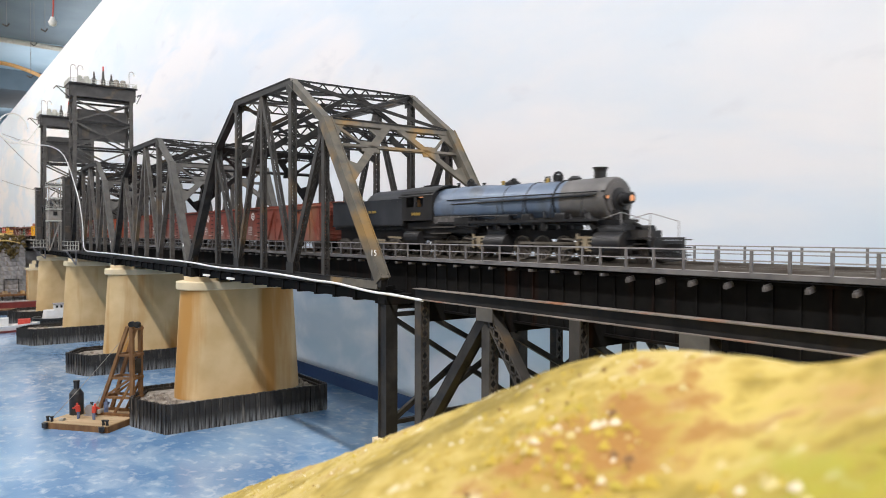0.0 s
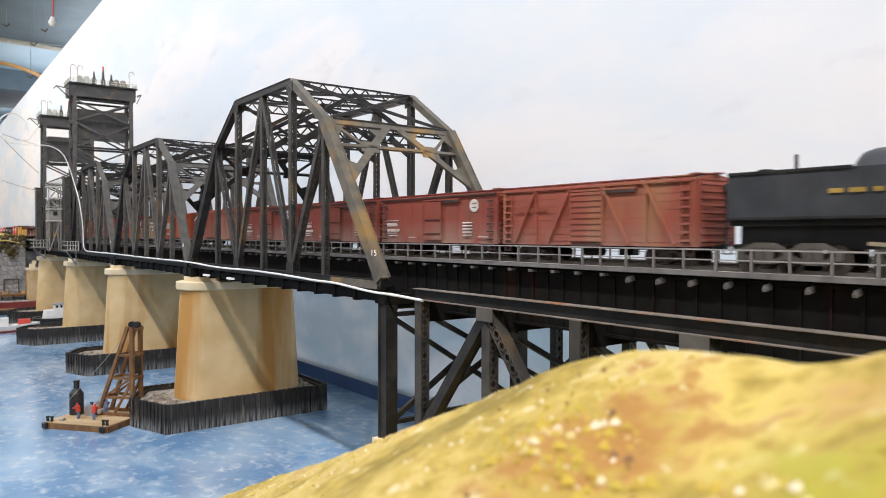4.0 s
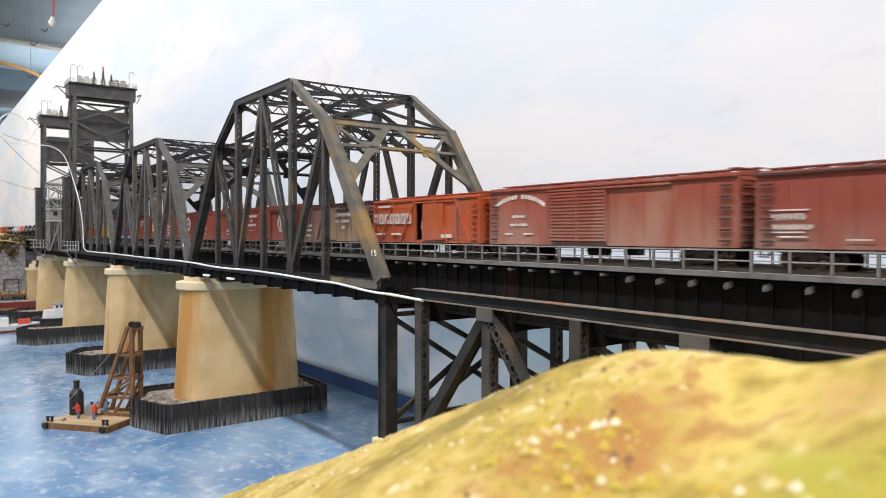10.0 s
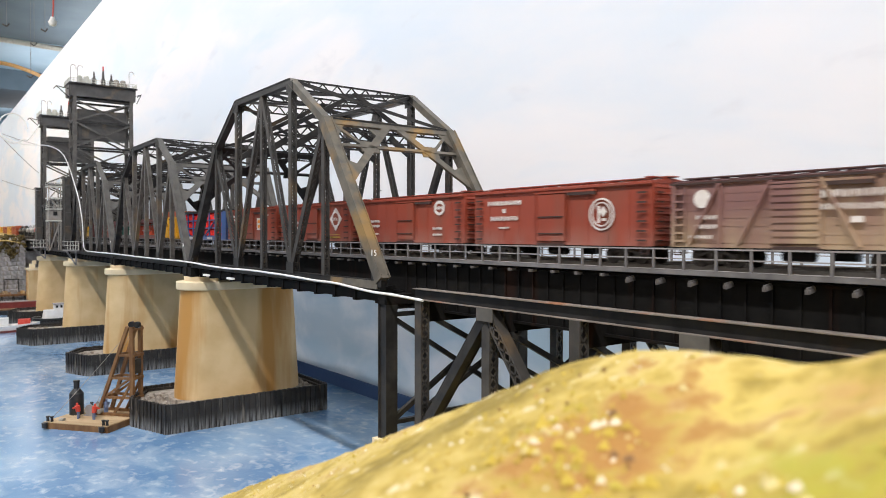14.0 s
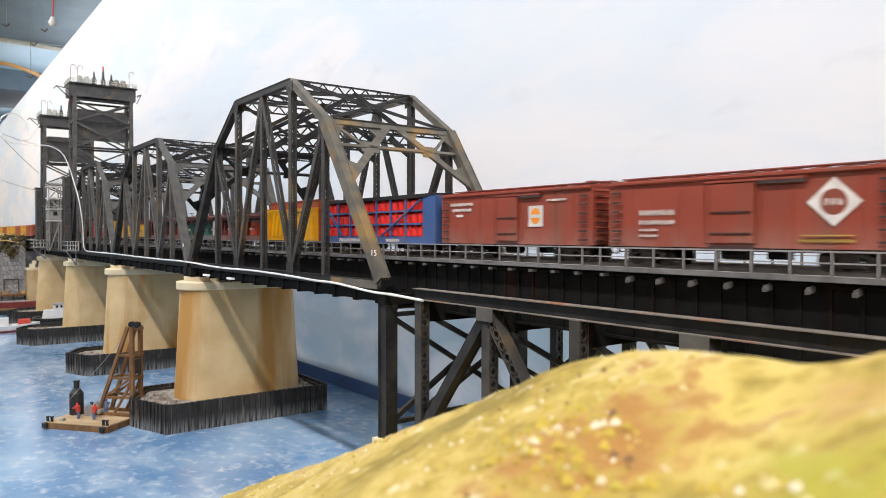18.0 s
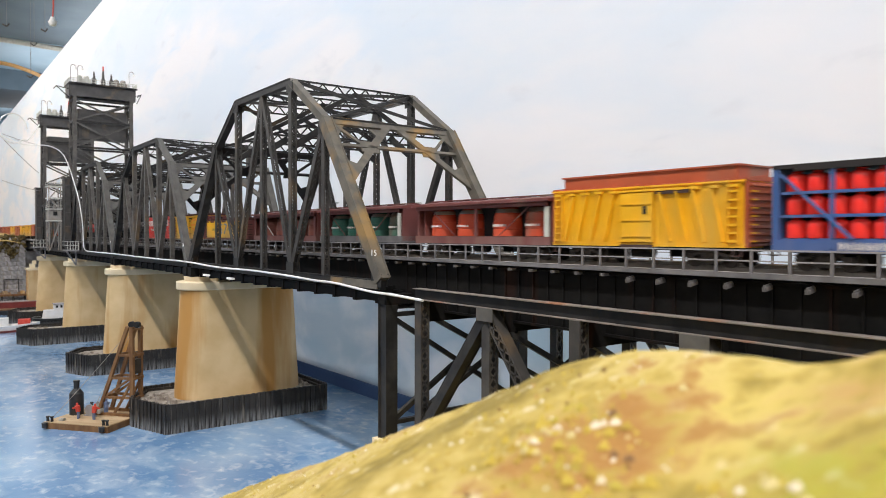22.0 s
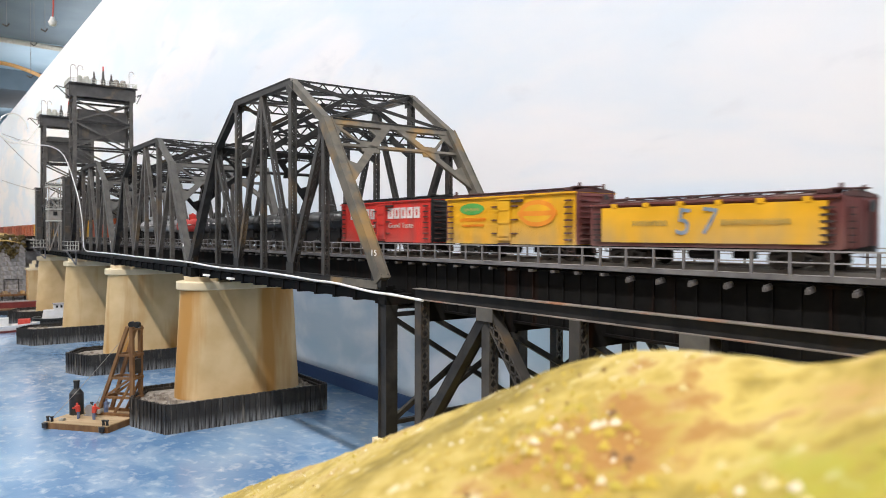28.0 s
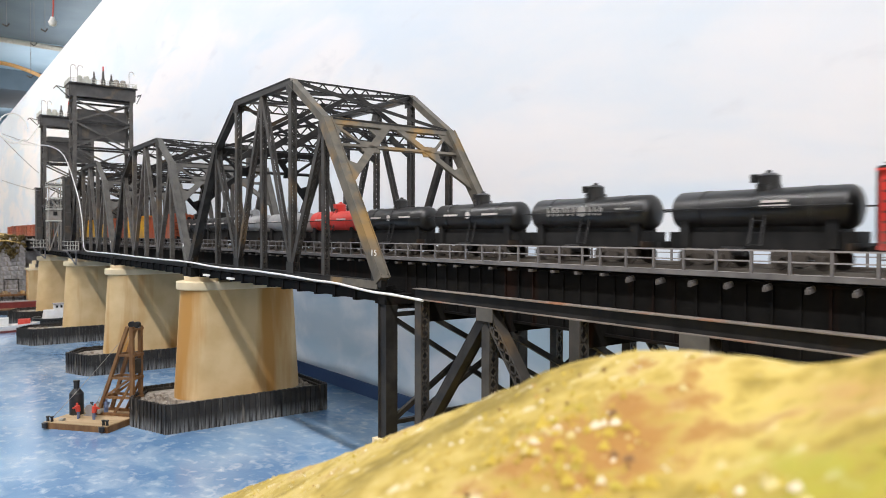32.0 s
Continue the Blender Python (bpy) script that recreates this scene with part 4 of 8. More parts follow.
# ---- rolling stock ----
def paint(name, c, rough=0.55, grime=(0.20, 0.12, 0.08), t3=0.64, var=0.82, dust=0.5, dust_colour=(0.30, 0.215, 0.175), reach=0.024):
    """Car paint with streaky grime, and road dust thrown up from the wheels over the lower boards."""
    m = mat(name, tuple(v * var for v in c), c, 45, rough, 0.0, grime, 30, t3, bump=0.12, stretch3=(1, 1, 0.25))
    n, l = m.node_tree.nodes, m.node_tree.links
    b = n["Principled BSDF"]
    base = b.inputs["Base Color"].links[0].from_socket
    tc = n.new("ShaderNodeTexCoord")
    sep = n.new("ShaderNodeSeparateXYZ")
    l.new(tc.outputs["Object"], sep.inputs[0])
    h = n.new("ShaderNodeMapRange")
    h.inputs["From Min"].default_value, h.inputs["From Max"].default_value = reach, 0.0095
    h.inputs["To Max"].default_value = dust
    l.new(sep.outputs["Z"], h.inputs["Value"])
    mp = n.new("ShaderNodeMapping")
    mp.inputs["Scale"].default_value = (1, 1, 0.3)
    l.new(tc.outputs["Object"], mp.inputs[0])
    t = n.new("ShaderNodeTexNoise")
    t.inputs["Scale"].default_value, t.inputs["Detail"].default_value = 70.0, 4.0
    l.new(mp.outputs[0], t.inputs["Vector"])
    k = n.new("ShaderNodeMath")
    k.operation = "MULTIPLY"
    l.new(h.outputs[0], k.inputs[0])
    g = n.new("ShaderNodeMapRange")
    g.inputs["From Min"].default_value, g.inputs["From Max"].default_value = 0.25, 0.62
    l.new(t.outputs["Fac"], g.inputs["Value"])
    l.new(g.outputs[0], k.inputs[1])
    x = n.new("ShaderNodeMix")
    x.data_type = "RGBA"
    l.new(k.outputs[0], x.inputs[0])
    l.new(base, x.inputs[6])
    x.inputs[7].default_value = (*dust_colour, 1)
    l.new(x.outputs[2], b.inputs["Base Color"])
    return m


# dark iron; its tone also stands in for shadow lines at eaves, tracks, rungs
SHADOW_IRON = mat("shadow_toned_ironwork", (0.030, 0.016, 0.013), (0.060, 0.030, 0.024), 90, 0.7)
RED_OXIDE = paint("oxide_red_paint", (0.265, 0.056, 0.036), grime=(0.17, 0.06, 0.035), t3=0.60, dust=0.75, reach=0.027)
RED_OXIDE2 = paint("dusty_oxide_red_paint", (0.30, 0.052, 0.025), 0.55, (0.20, 0.06, 0.035), 0.60, dust=0.42, reach=0.022)
RED_DUSTY = paint("dust_caked_red_paint", (0.30, 0.066, 0.036), 0.6, (0.33, 0.14, 0.09), 0.60, dust=0.85, dust_colour=(0.36, 0.22, 0.165), reach=0.036)
ORANGE_OX = paint("orange_oxide_paint", (0.45, 0.088, 0.026), 0.5, dust=0.3)
RUST_WOOD = paint("rusty_brown_boards", (0.30, 0.072, 0.043), 0.65, (0.30, 0.13, 0.065), 0.57)
FADED = paint("faded_brown_paint", (0.235, 0.118, 0.105), 0.65, (0.40, 0.29, 0.17), 0.58, dust=0.85, dust_colour=(0.44, 0.33, 0.20), reach=0.030)
BROWN_DK = paint("dark_maroon_paint", (0.085, 0.028, 0.024), 0.6)
MAROON = paint("maroon_paint", (0.165, 0.045, 0.040), 0.6, dust=0.35)
YELLOW = paint("reefer_yellow_paint", (0.85, 0.445, 0.011), 0.45, (0.55, 0.33, 0.05), 0.66, dust=0.75, dust_colour=(0.38, 0.30, 0.17), reach=0.027)
YELLOW2 = paint("stock_car_yellow_paint", (0.91, 0.475, 0.008), 0.45, (0.66, 0.40, 0.05), 0.60, dust=0.12)
BLUE = paint("blue_frame_paint", (0.055, 0.12, 0.31), 0.45, (0.12, 0.13, 0.2), 0.6, dust=0.1)
TANK_RED = paint("bright_red_cylinder_paint", (0.98, 0.045, 0.034), 0.22, (0.75, 0.025, 0.02), 0.7, dust=0.0)
SIGN_RED = paint("scarlet_car_paint", (0.76, 0.050, 0.034), 0.45, (0.34, 0.05, 0.045), 0.62, dust=0.55, dust_colour=(0.28, 0.13, 0.11))
BIN_RED = paint("orange_red_bin_paint", (0.66, 0.085, 0.028), 0.5, dust=0.15)
BIN_GREEN = paint("sea_green_bin_paint", (0.035, 0.165, 0.115), 0.5, dust=0.15)
BIN_BROWN = paint("brown_bin_paint", (0.24, 0.07, 0.045), 0.6, dust=0.2)
LETTER_PALE = paint("pale_hoop_paint", (0.52, 0.46, 0.40), 0.5, dust=0.0)
BLACK = mat("engine_black_paint", (0.015, 0.015, 0.016), (0.030, 0.029, 0.029), 60, 0.42, 0.0, (0.055, 0.045, 0.035), 30, 0.62, spec=0.3)
TANK_BLACK = mat("dusty_black_tank_paint", (0.010, 0.010, 0.010), (0.022, 0.021, 0.020), 50, 0.36, 0.0, (0.055, 0.05, 0.044), 30, 0.58)
BOILER_BLUE = mat("blue_black_boiler_jacket", (0.105, 0.142, 0.205), (0.158, 0.200, 0.268), 50, 0.42, 0.15, (0.075, 0.075, 0.078), 26, 0.56)
GRAPHITE = mat("graphite_smokebox", (0.085, 0.08, 0.077), (0.145, 0.136, 0.13), 70, 0.5, 0.0, (0.045, 0.043, 0.042), 30, 0.6)
SILVER = paint("silver_tank_paint", (0.42, 0.42, 0.42), 0.4, (0.25, 0.22, 0.2), 0.58)
ROD = mat("dusty_tan_rods", (0.25, 0.20, 0.13), (0.37, 0.31, 0.21), 60, 0.5, 0.2)
TYRE_M = mat("dull_tyre_steel", (0.10, 0.088, 0.07), (0.17, 0.15, 0.12), 60, 0.5, 0.3)
PALE_TRUCK = mat("oily_grey_truck_frame", (0.07, 0.062, 0.054), (0.13, 0.115, 0.10), 70, 0.55, 0.2)
WHEEL = mat("dusty_wheel_steel", (0.05, 0.042, 0.035), (0.10, 0.085, 0.07), 70, 0.6, 0.3)
LETTER = mat("white_lettering", (0.58, 0.53, 0.49), (0.74, 0.70, 0.66), 140, 0.6, bump=0.0)
LETTER_DUSTY = mat("rust_stained_white_lettering", (0.44, 0.36, 0.30), (0.60, 0.52, 0.46), 160, 0.6, bump=0.0)
LETTER_Y = mat("gold_lettering", (0.38, 0.25, 0.06), (0.48, 0.32, 0.08), 140, 0.5, bump=0.0)
LETTER_TAN = mat("faded_brown_lettering", (0.36, 0.25, 0.06), (0.46, 0.33, 0.10), 140, 0.6, bump=0.0)
LETTER_DULL = mat("dusty_white_stencil", (0.26, 0.25, 0.24), (0.38, 0.37, 0.35), 140, 0.6, bump=0.0)
LETTER_B = mat("blue_grey_lettering", (0.15, 0.20, 0.27), (0.23, 0.29, 0.37), 140, 0.5, bump=0.0)
LETTER_G = mat("green_emblem_paint", (0.06, 0.30, 0.05), (0.10, 0.38, 0.08), 100, 0.5, bump=0.0)
LETTER_O = mat("orange_emblem_paint", (0.74, 0.22, 0.012), (0.82, 0.30, 0.02), 100, 0.5, bump=0.0)
# near-black for unlit interiors and gaps; the rack car's roof uses it too
SHADE_BLACK = mat("interior_shade_black", (0.010, 0.008, 0.008), (0.018, 0.014, 0.013), 60, 0.8)
GLOW = bpy.data.materials.new("lit_headlamp")
GLOW.use_nodes = True
GLOW.node_tree.nodes["Principled BSDF"].inputs["Emission Color"].default_value = (1.0, 0.44, 0.20, 1)
GLOW.node_tree.nodes["Principled BSDF"].inputs["Emission Strength"].default_value = 0.75
GLOW.node_tree.nodes["Principled BSDF"].inputs["Base Color"].default_value = (0.25, 0.09, 0.03, 1)

WHEEL_R = 0.0048
bm = bmesh.new()
tube(bm, (0, -0.0008, 0), (0, 0.0008, 0), WHEEL_R, None, 24)
tube(bm, (0, -0.0012, 0), (0, -0.0007, 0), WHEEL_R * 0.45, None, 12)
WHEEL_ME = mesh_of("wheel", bm, WHEEL, True)
bm = bmesh.new()
for q in (-1, 1):
    bar(bm, (q * 0.0102, 0, 0.0052), (q * 0.0042, 0, 0.0078), 0.0014, 0.0016)
    bar(bm, (q * 0.0102, 0, 0.0048), (q * 0.0042, 0, 0.0026), 0.0014, 0.0014)
    box(bm, q * 0.0100, 0, 0.0050, 0.0034, 0.0022, 0.0034)
    box(bm, q * 0.0032, 0, 0.0050, 0.0014, 0.0016, 0.0050)
box(bm, 0, 0, 0.0078, 0.0090, 0.0014, 0.0016)
box(bm, 0, 0, 0.0024, 0.0080, 0.0014, 0.0012)
for k in (-1, 1):
    tube(bm, (k * 0.0014, 0, 0.0030), (k * 0.0014, 0, 0.0072), 0.0011, None, 8)
FRAME_ME = mesh_of("side_frame", bm, WHEEL)
bm = bmesh.new()
box(bm, 0, 0, 0.0062, 0.0040, 0.024, 0.0030)
BOLSTER_ME = mesh_of("bolster", bm, WHEEL)


def truck(parent, x):
    t = thing_part("truck", parent, x)
    for s in (-1, 1):
        again("side_frame", FRAME_ME, t, Matrix.Translation((0, s * 0.0115, 0)))
        for e in (-1, 1):
            again("wheel", WHEEL_ME, t, Matrix.Translation((e * 0.0098, s * 0.0086, WHEEL_R)))
    return t


def thing_part(name, parent, x):
    t = again(name, BOLSTER_ME, parent, Matrix.Translation((x, 0, 0)))
    return t


def coupler(bm, x, e):
    box(bm, x + e * 0.0020, 0, 0.0098, 0.0060, 0.0018, 0.0020)
    box(bm, x + e * 0.0048, 0.0006, 0.0098, 0.0024, 0.0036, 0.0032)


W2 = 0.0163   # half the width of a car body
SILL = 0.0100
FLEET = []


def car_root(name, rear, front, label, category, group="freight cars of the train"):
    c = (rear + front) / 2
    root = thing(name, pose(c, TRACK_Y, RAIL_Z), label, category, group)
    FLEET.append((root, c))
    L = front - rear
    truck(root, -L / 2 + 0.0215)
    truck(root, L / 2 - 0.0215)
    return root, L


def underframe(root, L, material=BLACK):
    bm = bmesh.new()
    box(bm, 0, 0, 0.0098, L - 0.004, 0.006, 0.0040)
    for q in (-0.022, -0.010, 0.010, 0.022):
        box(bm, q, 0, 0.0096, 0.002, 0.026, 0.0030)
    tube(bm, (-0.010, -0.007, 0.0066), (0.004, -0.007, 0.0066), 0.0026, None, 10)
    box(bm, 0.012, 0.006, 0.0068, 0.010, 0.006, 0.005)
    for e in (-1, 1):
        coupler(bm, e * L / 2, e)
    part("underframe", bm, material, root)


def decal(root, items, y=None):
    """Bars, discs, rings and lozenges of lettering on the aisle side: (kind, x, z, w, h, material)."""
    y = -W2 - 0.00035 if y is None else y
    y_face = y
    for i_item, (kind, x, z, w, h, M) in enumerate(items):
        y = y_face - 0.00006 * i_item
        bm = bmesh.new()
        if kind == "bar":
            box(bm, x, y, z, w, 0.0004, h)
        elif kind == "word":
            n = max(2, int(w / (h * 0.80)))
            rng = random.Random(int(w * 1e5) + n)
            g = w / n
            for i in range(n):
                cx = x - w / 2 + (i + 0.5) * w / n
                box(bm, cx - g * 0.22, y, z, g * 0.24, 0.0004, h)
                box(bm, cx + g * rng.uniform(0.10, 0.24), y, z + h * rng.uniform(-0.12, 0.12), g * 0.22, 0.0004, h * rng.uniform(0.55, 0.76))
        elif kind == "blocks":
            n = max(2, round(w / (h * 1.05)))
            g = w / n
            for i in range(n):
                cx, lw = x - w / 2 + (i + 0.5) * g, g * 0.80
                for q in (-1, 1):
                    box(bm, cx + q * lw * 0.33, y, z, lw * 0.34, 0.0004, h)
                    box(bm, cx, y, z + q * h * 0.39, lw * 0.32, 0.0004, h * 0.22)
        elif kind == "disc":
            tube(bm, (x, y - 0.0002, z), (x, y + 0.0002, z), w / 2, None, 28)
            for v in bm.verts:
                v.co.z = z + (v.co.z - z) * h / w
        elif kind == "ring":
            n = 28
            for i in range(n):
                a0, a1 = 2 * math.pi * i / n, 2 * math.pi * (i + 1) / n
                bar(bm, (x + w * 0.42 * math.cos(a0), y, z + h * 0.42 * math.sin(a0)), (x + w * 0.42 * math.cos(a1), y, z + h * 0.42 * math.sin(a1)), 0.0004, w * 0.16, (-math.cos(a0), 0, -math.sin(a0)))
        elif kind == "thin_ring":
            n = 28
            for i in range(n):
                a0, a1 = 2 * math.pi * i / n, 2 * math.pi * (i + 1) / n
                bar(bm, (x + w * 0.47 * math.cos(a0), y, z + h * 0.47 * math.sin(a0)), (x + w * 0.47 * math.cos(a1), y, z + h * 0.47 * math.sin(a1)), 0.0004, w * 0.05, (-math.cos(a0), 0, -math.sin(a0)))
        elif kind == "lozenge":
            vs = [(x - w / 2, z), (x, z - h / 2), (x + w / 2, z), (x, z + h / 2)]
            a = [bm.verts.new((px, y - 0.0002, pz)) for px, pz in vs]
            b = [bm.verts.new((px, y + 0.0002, pz)) for px, pz in vs]
            bm.faces.new(a)
            bm.faces.new(b[::-1])
            for i in range(4):
                bm.faces.new([a[i], b[i], b[(i + 1) % 4], a[(i + 1) % 4]])
        elif kind == "arc":
            n = 17
            for i in range(n):
                if i == n // 2:
                    continue
                q = -0.9 + 1.8 * (i + 0.5) / n
                cx, cz = x + w / 2 * math.sin(q) / math.sin(0.9), z + h * (math.cos(q) - 1) / (1 - math.cos(0.9)) * 1.0
                bar(bm, (cx - w / n * 0.33, y, cz), (cx + w / n * 0.33, y, cz - 0.0), 0.0004, 0.0026)
        part("emblem" if kind in ("disc", "ring", "thin_ring", "lozenge") else "lettering", bm, M, root)


def boxcar(name, rear, front, label, body, H=0.0335, style="steel", door=0.022, doorx=0.0, decals=(), roof=None, ends=None, category="boxcar", door_open=False, end_style="ribs", door_mat=None, roofwalk=True, peak=0.0026, louvres=0):
    root, L = car_root(name, rear, front, label, category)
    roof, ends = roof or body, ends or body
    z0, z1 = SILL, SILL + H
    # body shell
    bm = bmesh.new()
    if door_open:
        o0, o1 = doorx - door * 0.5, doorx - door * 0.08
        for a, b in ((-L / 2, o0), (o1, L / 2)):
            box(bm, (a + b) / 2, -W2 + 0.0006, (z0 + z1) / 2, b - a, 0.0012, H)
        box(bm, 0, W2 - 0.0006, (z0 + z1) / 2, L, 0.0012, H)
        box(bm, 0, 0, z0 + 0.001, L, 2 * W2 - 0.003, 0.002)
        for e in (-1, 1):
            box(bm, e * (L / 2 - 0.0008), 0, (z0 + z1) / 2, 0.0016, 2 * W2 - 0.003, H)
    else:
        box(bm, 0, 0, (z0 + z1) / 2, L, 2 * W2, H)
    part("body", bm, body, root)
    # side detail
    bm = bmesh.new()
    for s in (-1, 1):
        y = s * (W2 + 0.0001)
        if style == "steel":
            n = 10
            for i in range(1, n):
                x = -L / 2 + L * i / n
                if abs(x - doorx) > door / 2:
                    box(bm, x, y, (z0 + z1) / 2, 0.0006, 0.00028, H - 0.003)
        elif style == "wood":
            n = int(L / 0.0026)
            for i in range(1, n):
                x = -L / 2 + L * i / n
                if abs(x - doorx) > door / 2 + 0.001:
                    box(bm, x, y, (z0 + z1) / 2, 0.0019, 0.0004, H - 0.003)
        elif style == "braced":
            for i in range(7):
                z = z0 + 0.002 + (H - 0.004) * (i + 0.5) / 7
                for a, b in ((-L / 2 + 0.001, doorx - door / 2), (doorx + door / 2, L / 2 - 0.001)):
                    if not (door_open and s < 0 and b > 0 and a < doorx):
                        box(bm, (a + b) / 2, y, z, b - a, 0.0004, (H - 0.004) / 7 * 0.96)
        box(bm, 0, y, z0 + 0.0008, L, 0.0012, 0.0018)
        box(bm, 0, y, z1 - 0.0006, L, 0.0014, 0.0014)
    tagged(part("side_sheathing", bm, body, root), kind="stuff")
    if style == "braced":
        for s in (-1, 1):
            y = s * (W2 + 0.0008)
            for e in (-1, 1):
                edges = [doorx + e * door / 2, e * (L / 2 - 0.001)]
                p = [edges[0] + (edges[1] - edges[0]) * k / 2 for k in range(3)]
                for k in range(2):
                    bm = bmesh.new()
                    a, b = p[k], p[k] + (p[k + 1] - p[k]) * 0.62
                    bar(bm, (a, y, z1 - 0.001), (b, y, z0 + 0.001), 0.0012, 0.0030, (0, 1, 0))
                    part("brace", bm, body, root)
                for k in (0, 1, 2):
                    bm = bmesh.new()
                    box(bm, p[k], y, (z0 + z1) / 2, 0.0016, 0.0012, H)
                    part("side_post", bm, body, root)
    # door with tracks
    dm = door_mat or body
    for s in (-1, 1) if door > 0.005 else ():
        y = s * (W2 + 0.0009)
        bm = bmesh.new()
        dx = doorx + (door * 0.42 if door_open and s < 0 else 0.0)
        box(bm, dx, y, (z0 + z1) / 2 - 0.0006, door, 0.0012, H - 0.0055)
        ribs = bmesh.new()
        slats = louvres or (9 if style == "braced" and not door_open else 3 if style == "wood" else 0)
        for k in range(slats):
            zk = z0 + H * (0.17 + 0.27 * k) if slats == 3 else z0 + 0.003 + (H - 0.007) * k / (slats - 1)
            box(ribs, dx, y + s * 0.0007, zk, door - 0.001, 0.0008, 0.0009 if slats != 9 else 0.0016)
        for k in (-1, 1):
            box(ribs, dx + k * (door / 2 - 0.0006), y + s * 0.0005, (z0 + z1) / 2 - 0.0006, 0.0010, 0.0008, H - 0.0055)
        leaf = part("door", bm, dm, root)
        if louvres:
            box(ribs, dx, y + s * 0.0008, (z0 + z1) / 2 - 0.0006, 0.0012, 0.0010, H - 0.0055)
        tagged(part("door_ribs", ribs, dm, leaf), kind="stuff")
        if style == "steel" and not louvres:
            for h, reach in ((0.50, 0.86), (0.20, 0.86)):
                bm = bmesh.new()
                box(bm, dx, y + s * 0.0008, z0 + H * h, door * reach, 0.0007, 0.0007)
                part("door_bar", bm, SHADOW_IRON, leaf, "dark iron door bar")
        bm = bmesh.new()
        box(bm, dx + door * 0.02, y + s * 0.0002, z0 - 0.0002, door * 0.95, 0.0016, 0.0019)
        part("door_sill", bm, SHADOW_IRON, root, "dark door sill")
        bm = bmesh.new()
        box(bm, doorx + door * 0.45, y, z1 - 0.0022, door * 2.0, 0.0018, 0.0011)
        part("door_track", bm, body, root)
        # dark strip put where the shadow beside the track falls
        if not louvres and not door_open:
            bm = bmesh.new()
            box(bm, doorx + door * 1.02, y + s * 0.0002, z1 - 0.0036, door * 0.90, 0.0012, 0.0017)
            part("door_hanger_rail", bm, SHADOW_IRON, root, "dark strip in place of the shadow beside the door track")
    # ends
    for e in (-1, 1):
        bm = bmesh.new()
        x = e * (L / 2 + 0.0002)
        box(bm, x, 0, (z0 + z1) / 2, 0.0008, 2 * W2 - 0.0012, H - 0.001)
        if end_style == "ribs":
            n = 9
            for i in range(n):
                z = z0 + 0.003 + (H - 0.005) * i / (n - 1)
                tube(bm, (x, -W2 + 0.0025, z), (x, W2 - 0.0025, z), 0.0011, None, 6)
        else:
            for k in range(4):
                box(bm, x + e * 0.0003, -W2 + 0.004 + k * (2 * W2 - 0.008) / 3, (z0 + z1) / 2, 0.0012, 0.0016, H - 0.002)
        for s in (-1, 1):
            box(bm, x, s * (W2 - 0.0008), (z0 + z1) / 2, 0.0012, 0.0018, H)
        tagged(part("end_ribs", bm, ends, root), kind="stuff")
        # ladders at the ends of the sides and on the end wall
        plain = style == "steel" or body in (YELLOW, SIGN_RED)
        # rungs darkened to carry their own shadows, which read as dark ticks
        rung_m = SHADOW_IRON if style == "steel" else BROWN_DK if plain else body
        count = 6 if style == "steel" else 7
        steps = [z0 + 0.003 + (H - 0.008) * i / (count - 1) for i in range(count)]
        for s in (-1, 1):
            rung = bmesh.new()
            for z in steps:
                box(rung, e * (L / 2 - 0.0052), s * (W2 + 0.0014), z, 0.0058, 0.0010, 0.0010)
            for k in (-1, 1) if not plain else ():
                box(rung, e * (L / 2 - 0.0052) + k * 0.0028, s * (W2 + 0.0014), (z0 + z1) / 2, 0.0006, 0.0006, H - 0.003)
            tagged(part("ladder", rung, rung_m, root), kind="stuff" if plain else "")
        rung = bmesh.new()
        for z in steps:
            box(rung, e * (L / 2 + 0.0020), -e * (W2 - 0.0050), z, 0.0005, 0.0056, 0.0007)
        tagged(part("end_rungs", rung, rung_m, root), kind="stuff")
    # eaves, on two paints coloured as a shadow line, and corner irons
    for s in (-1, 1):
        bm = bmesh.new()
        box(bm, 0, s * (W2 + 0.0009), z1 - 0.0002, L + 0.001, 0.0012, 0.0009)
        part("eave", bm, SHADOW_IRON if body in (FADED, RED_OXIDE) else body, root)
        for e in (-1, 1):
            bm = bmesh.new()
            box(bm, e * (L / 2 - 0.0014), s * (W2 + 0.0004), z0 - 0.0022, 0.0006, 0.0006, 0.0036)
            box(bm, e * (L / 2 - 0.0060), s * (W2 + 0.0004), z0 - 0.0022, 0.0006, 0.0006, 0.0036)
            box(bm, e * (L / 2 - 0.0037), s * (W2 + 0.0004), z0 - 0.0040, 0.0052, 0.0008, 0.0006)
            part("sill_step", bm, SHADOW_IRON, root)
    # roof
    bm = bmesh.new()
    xa, xb = -L / 2 - 0.0006, L / 2 + 0.0006
    lo = [bm.verts.new(p) for p in ((xa, -W2 - 0.0006, z1), (xa, -W2 - 0.0006, z1 + 0.0007), (xa, 0, z1 + peak), (xa, W2 + 0.0006, z1 + 0.0007), (xa, W2 + 0.0006, z1))]
    hi = [bm.verts.new((xb, v.co.y, v.co.z)) for v in lo]
    for i in range(5):
        j = (i + 1) % 5
        bm.faces.new([lo[i], lo[j], hi[j], hi[i]])
    bm.faces.new(lo)
    bm.faces.new(hi[::-1])
    n = 12
    for i in range(n + 1):
        x = -L / 2 + L * i / n
        for s in (-1, 1):
            bar(bm, (x, s * W2, z1 + 0.0009), (x, 0, z1 + peak + 0.0002), 0.0007, 0.0007)
    part("roof", bm, roof, root)
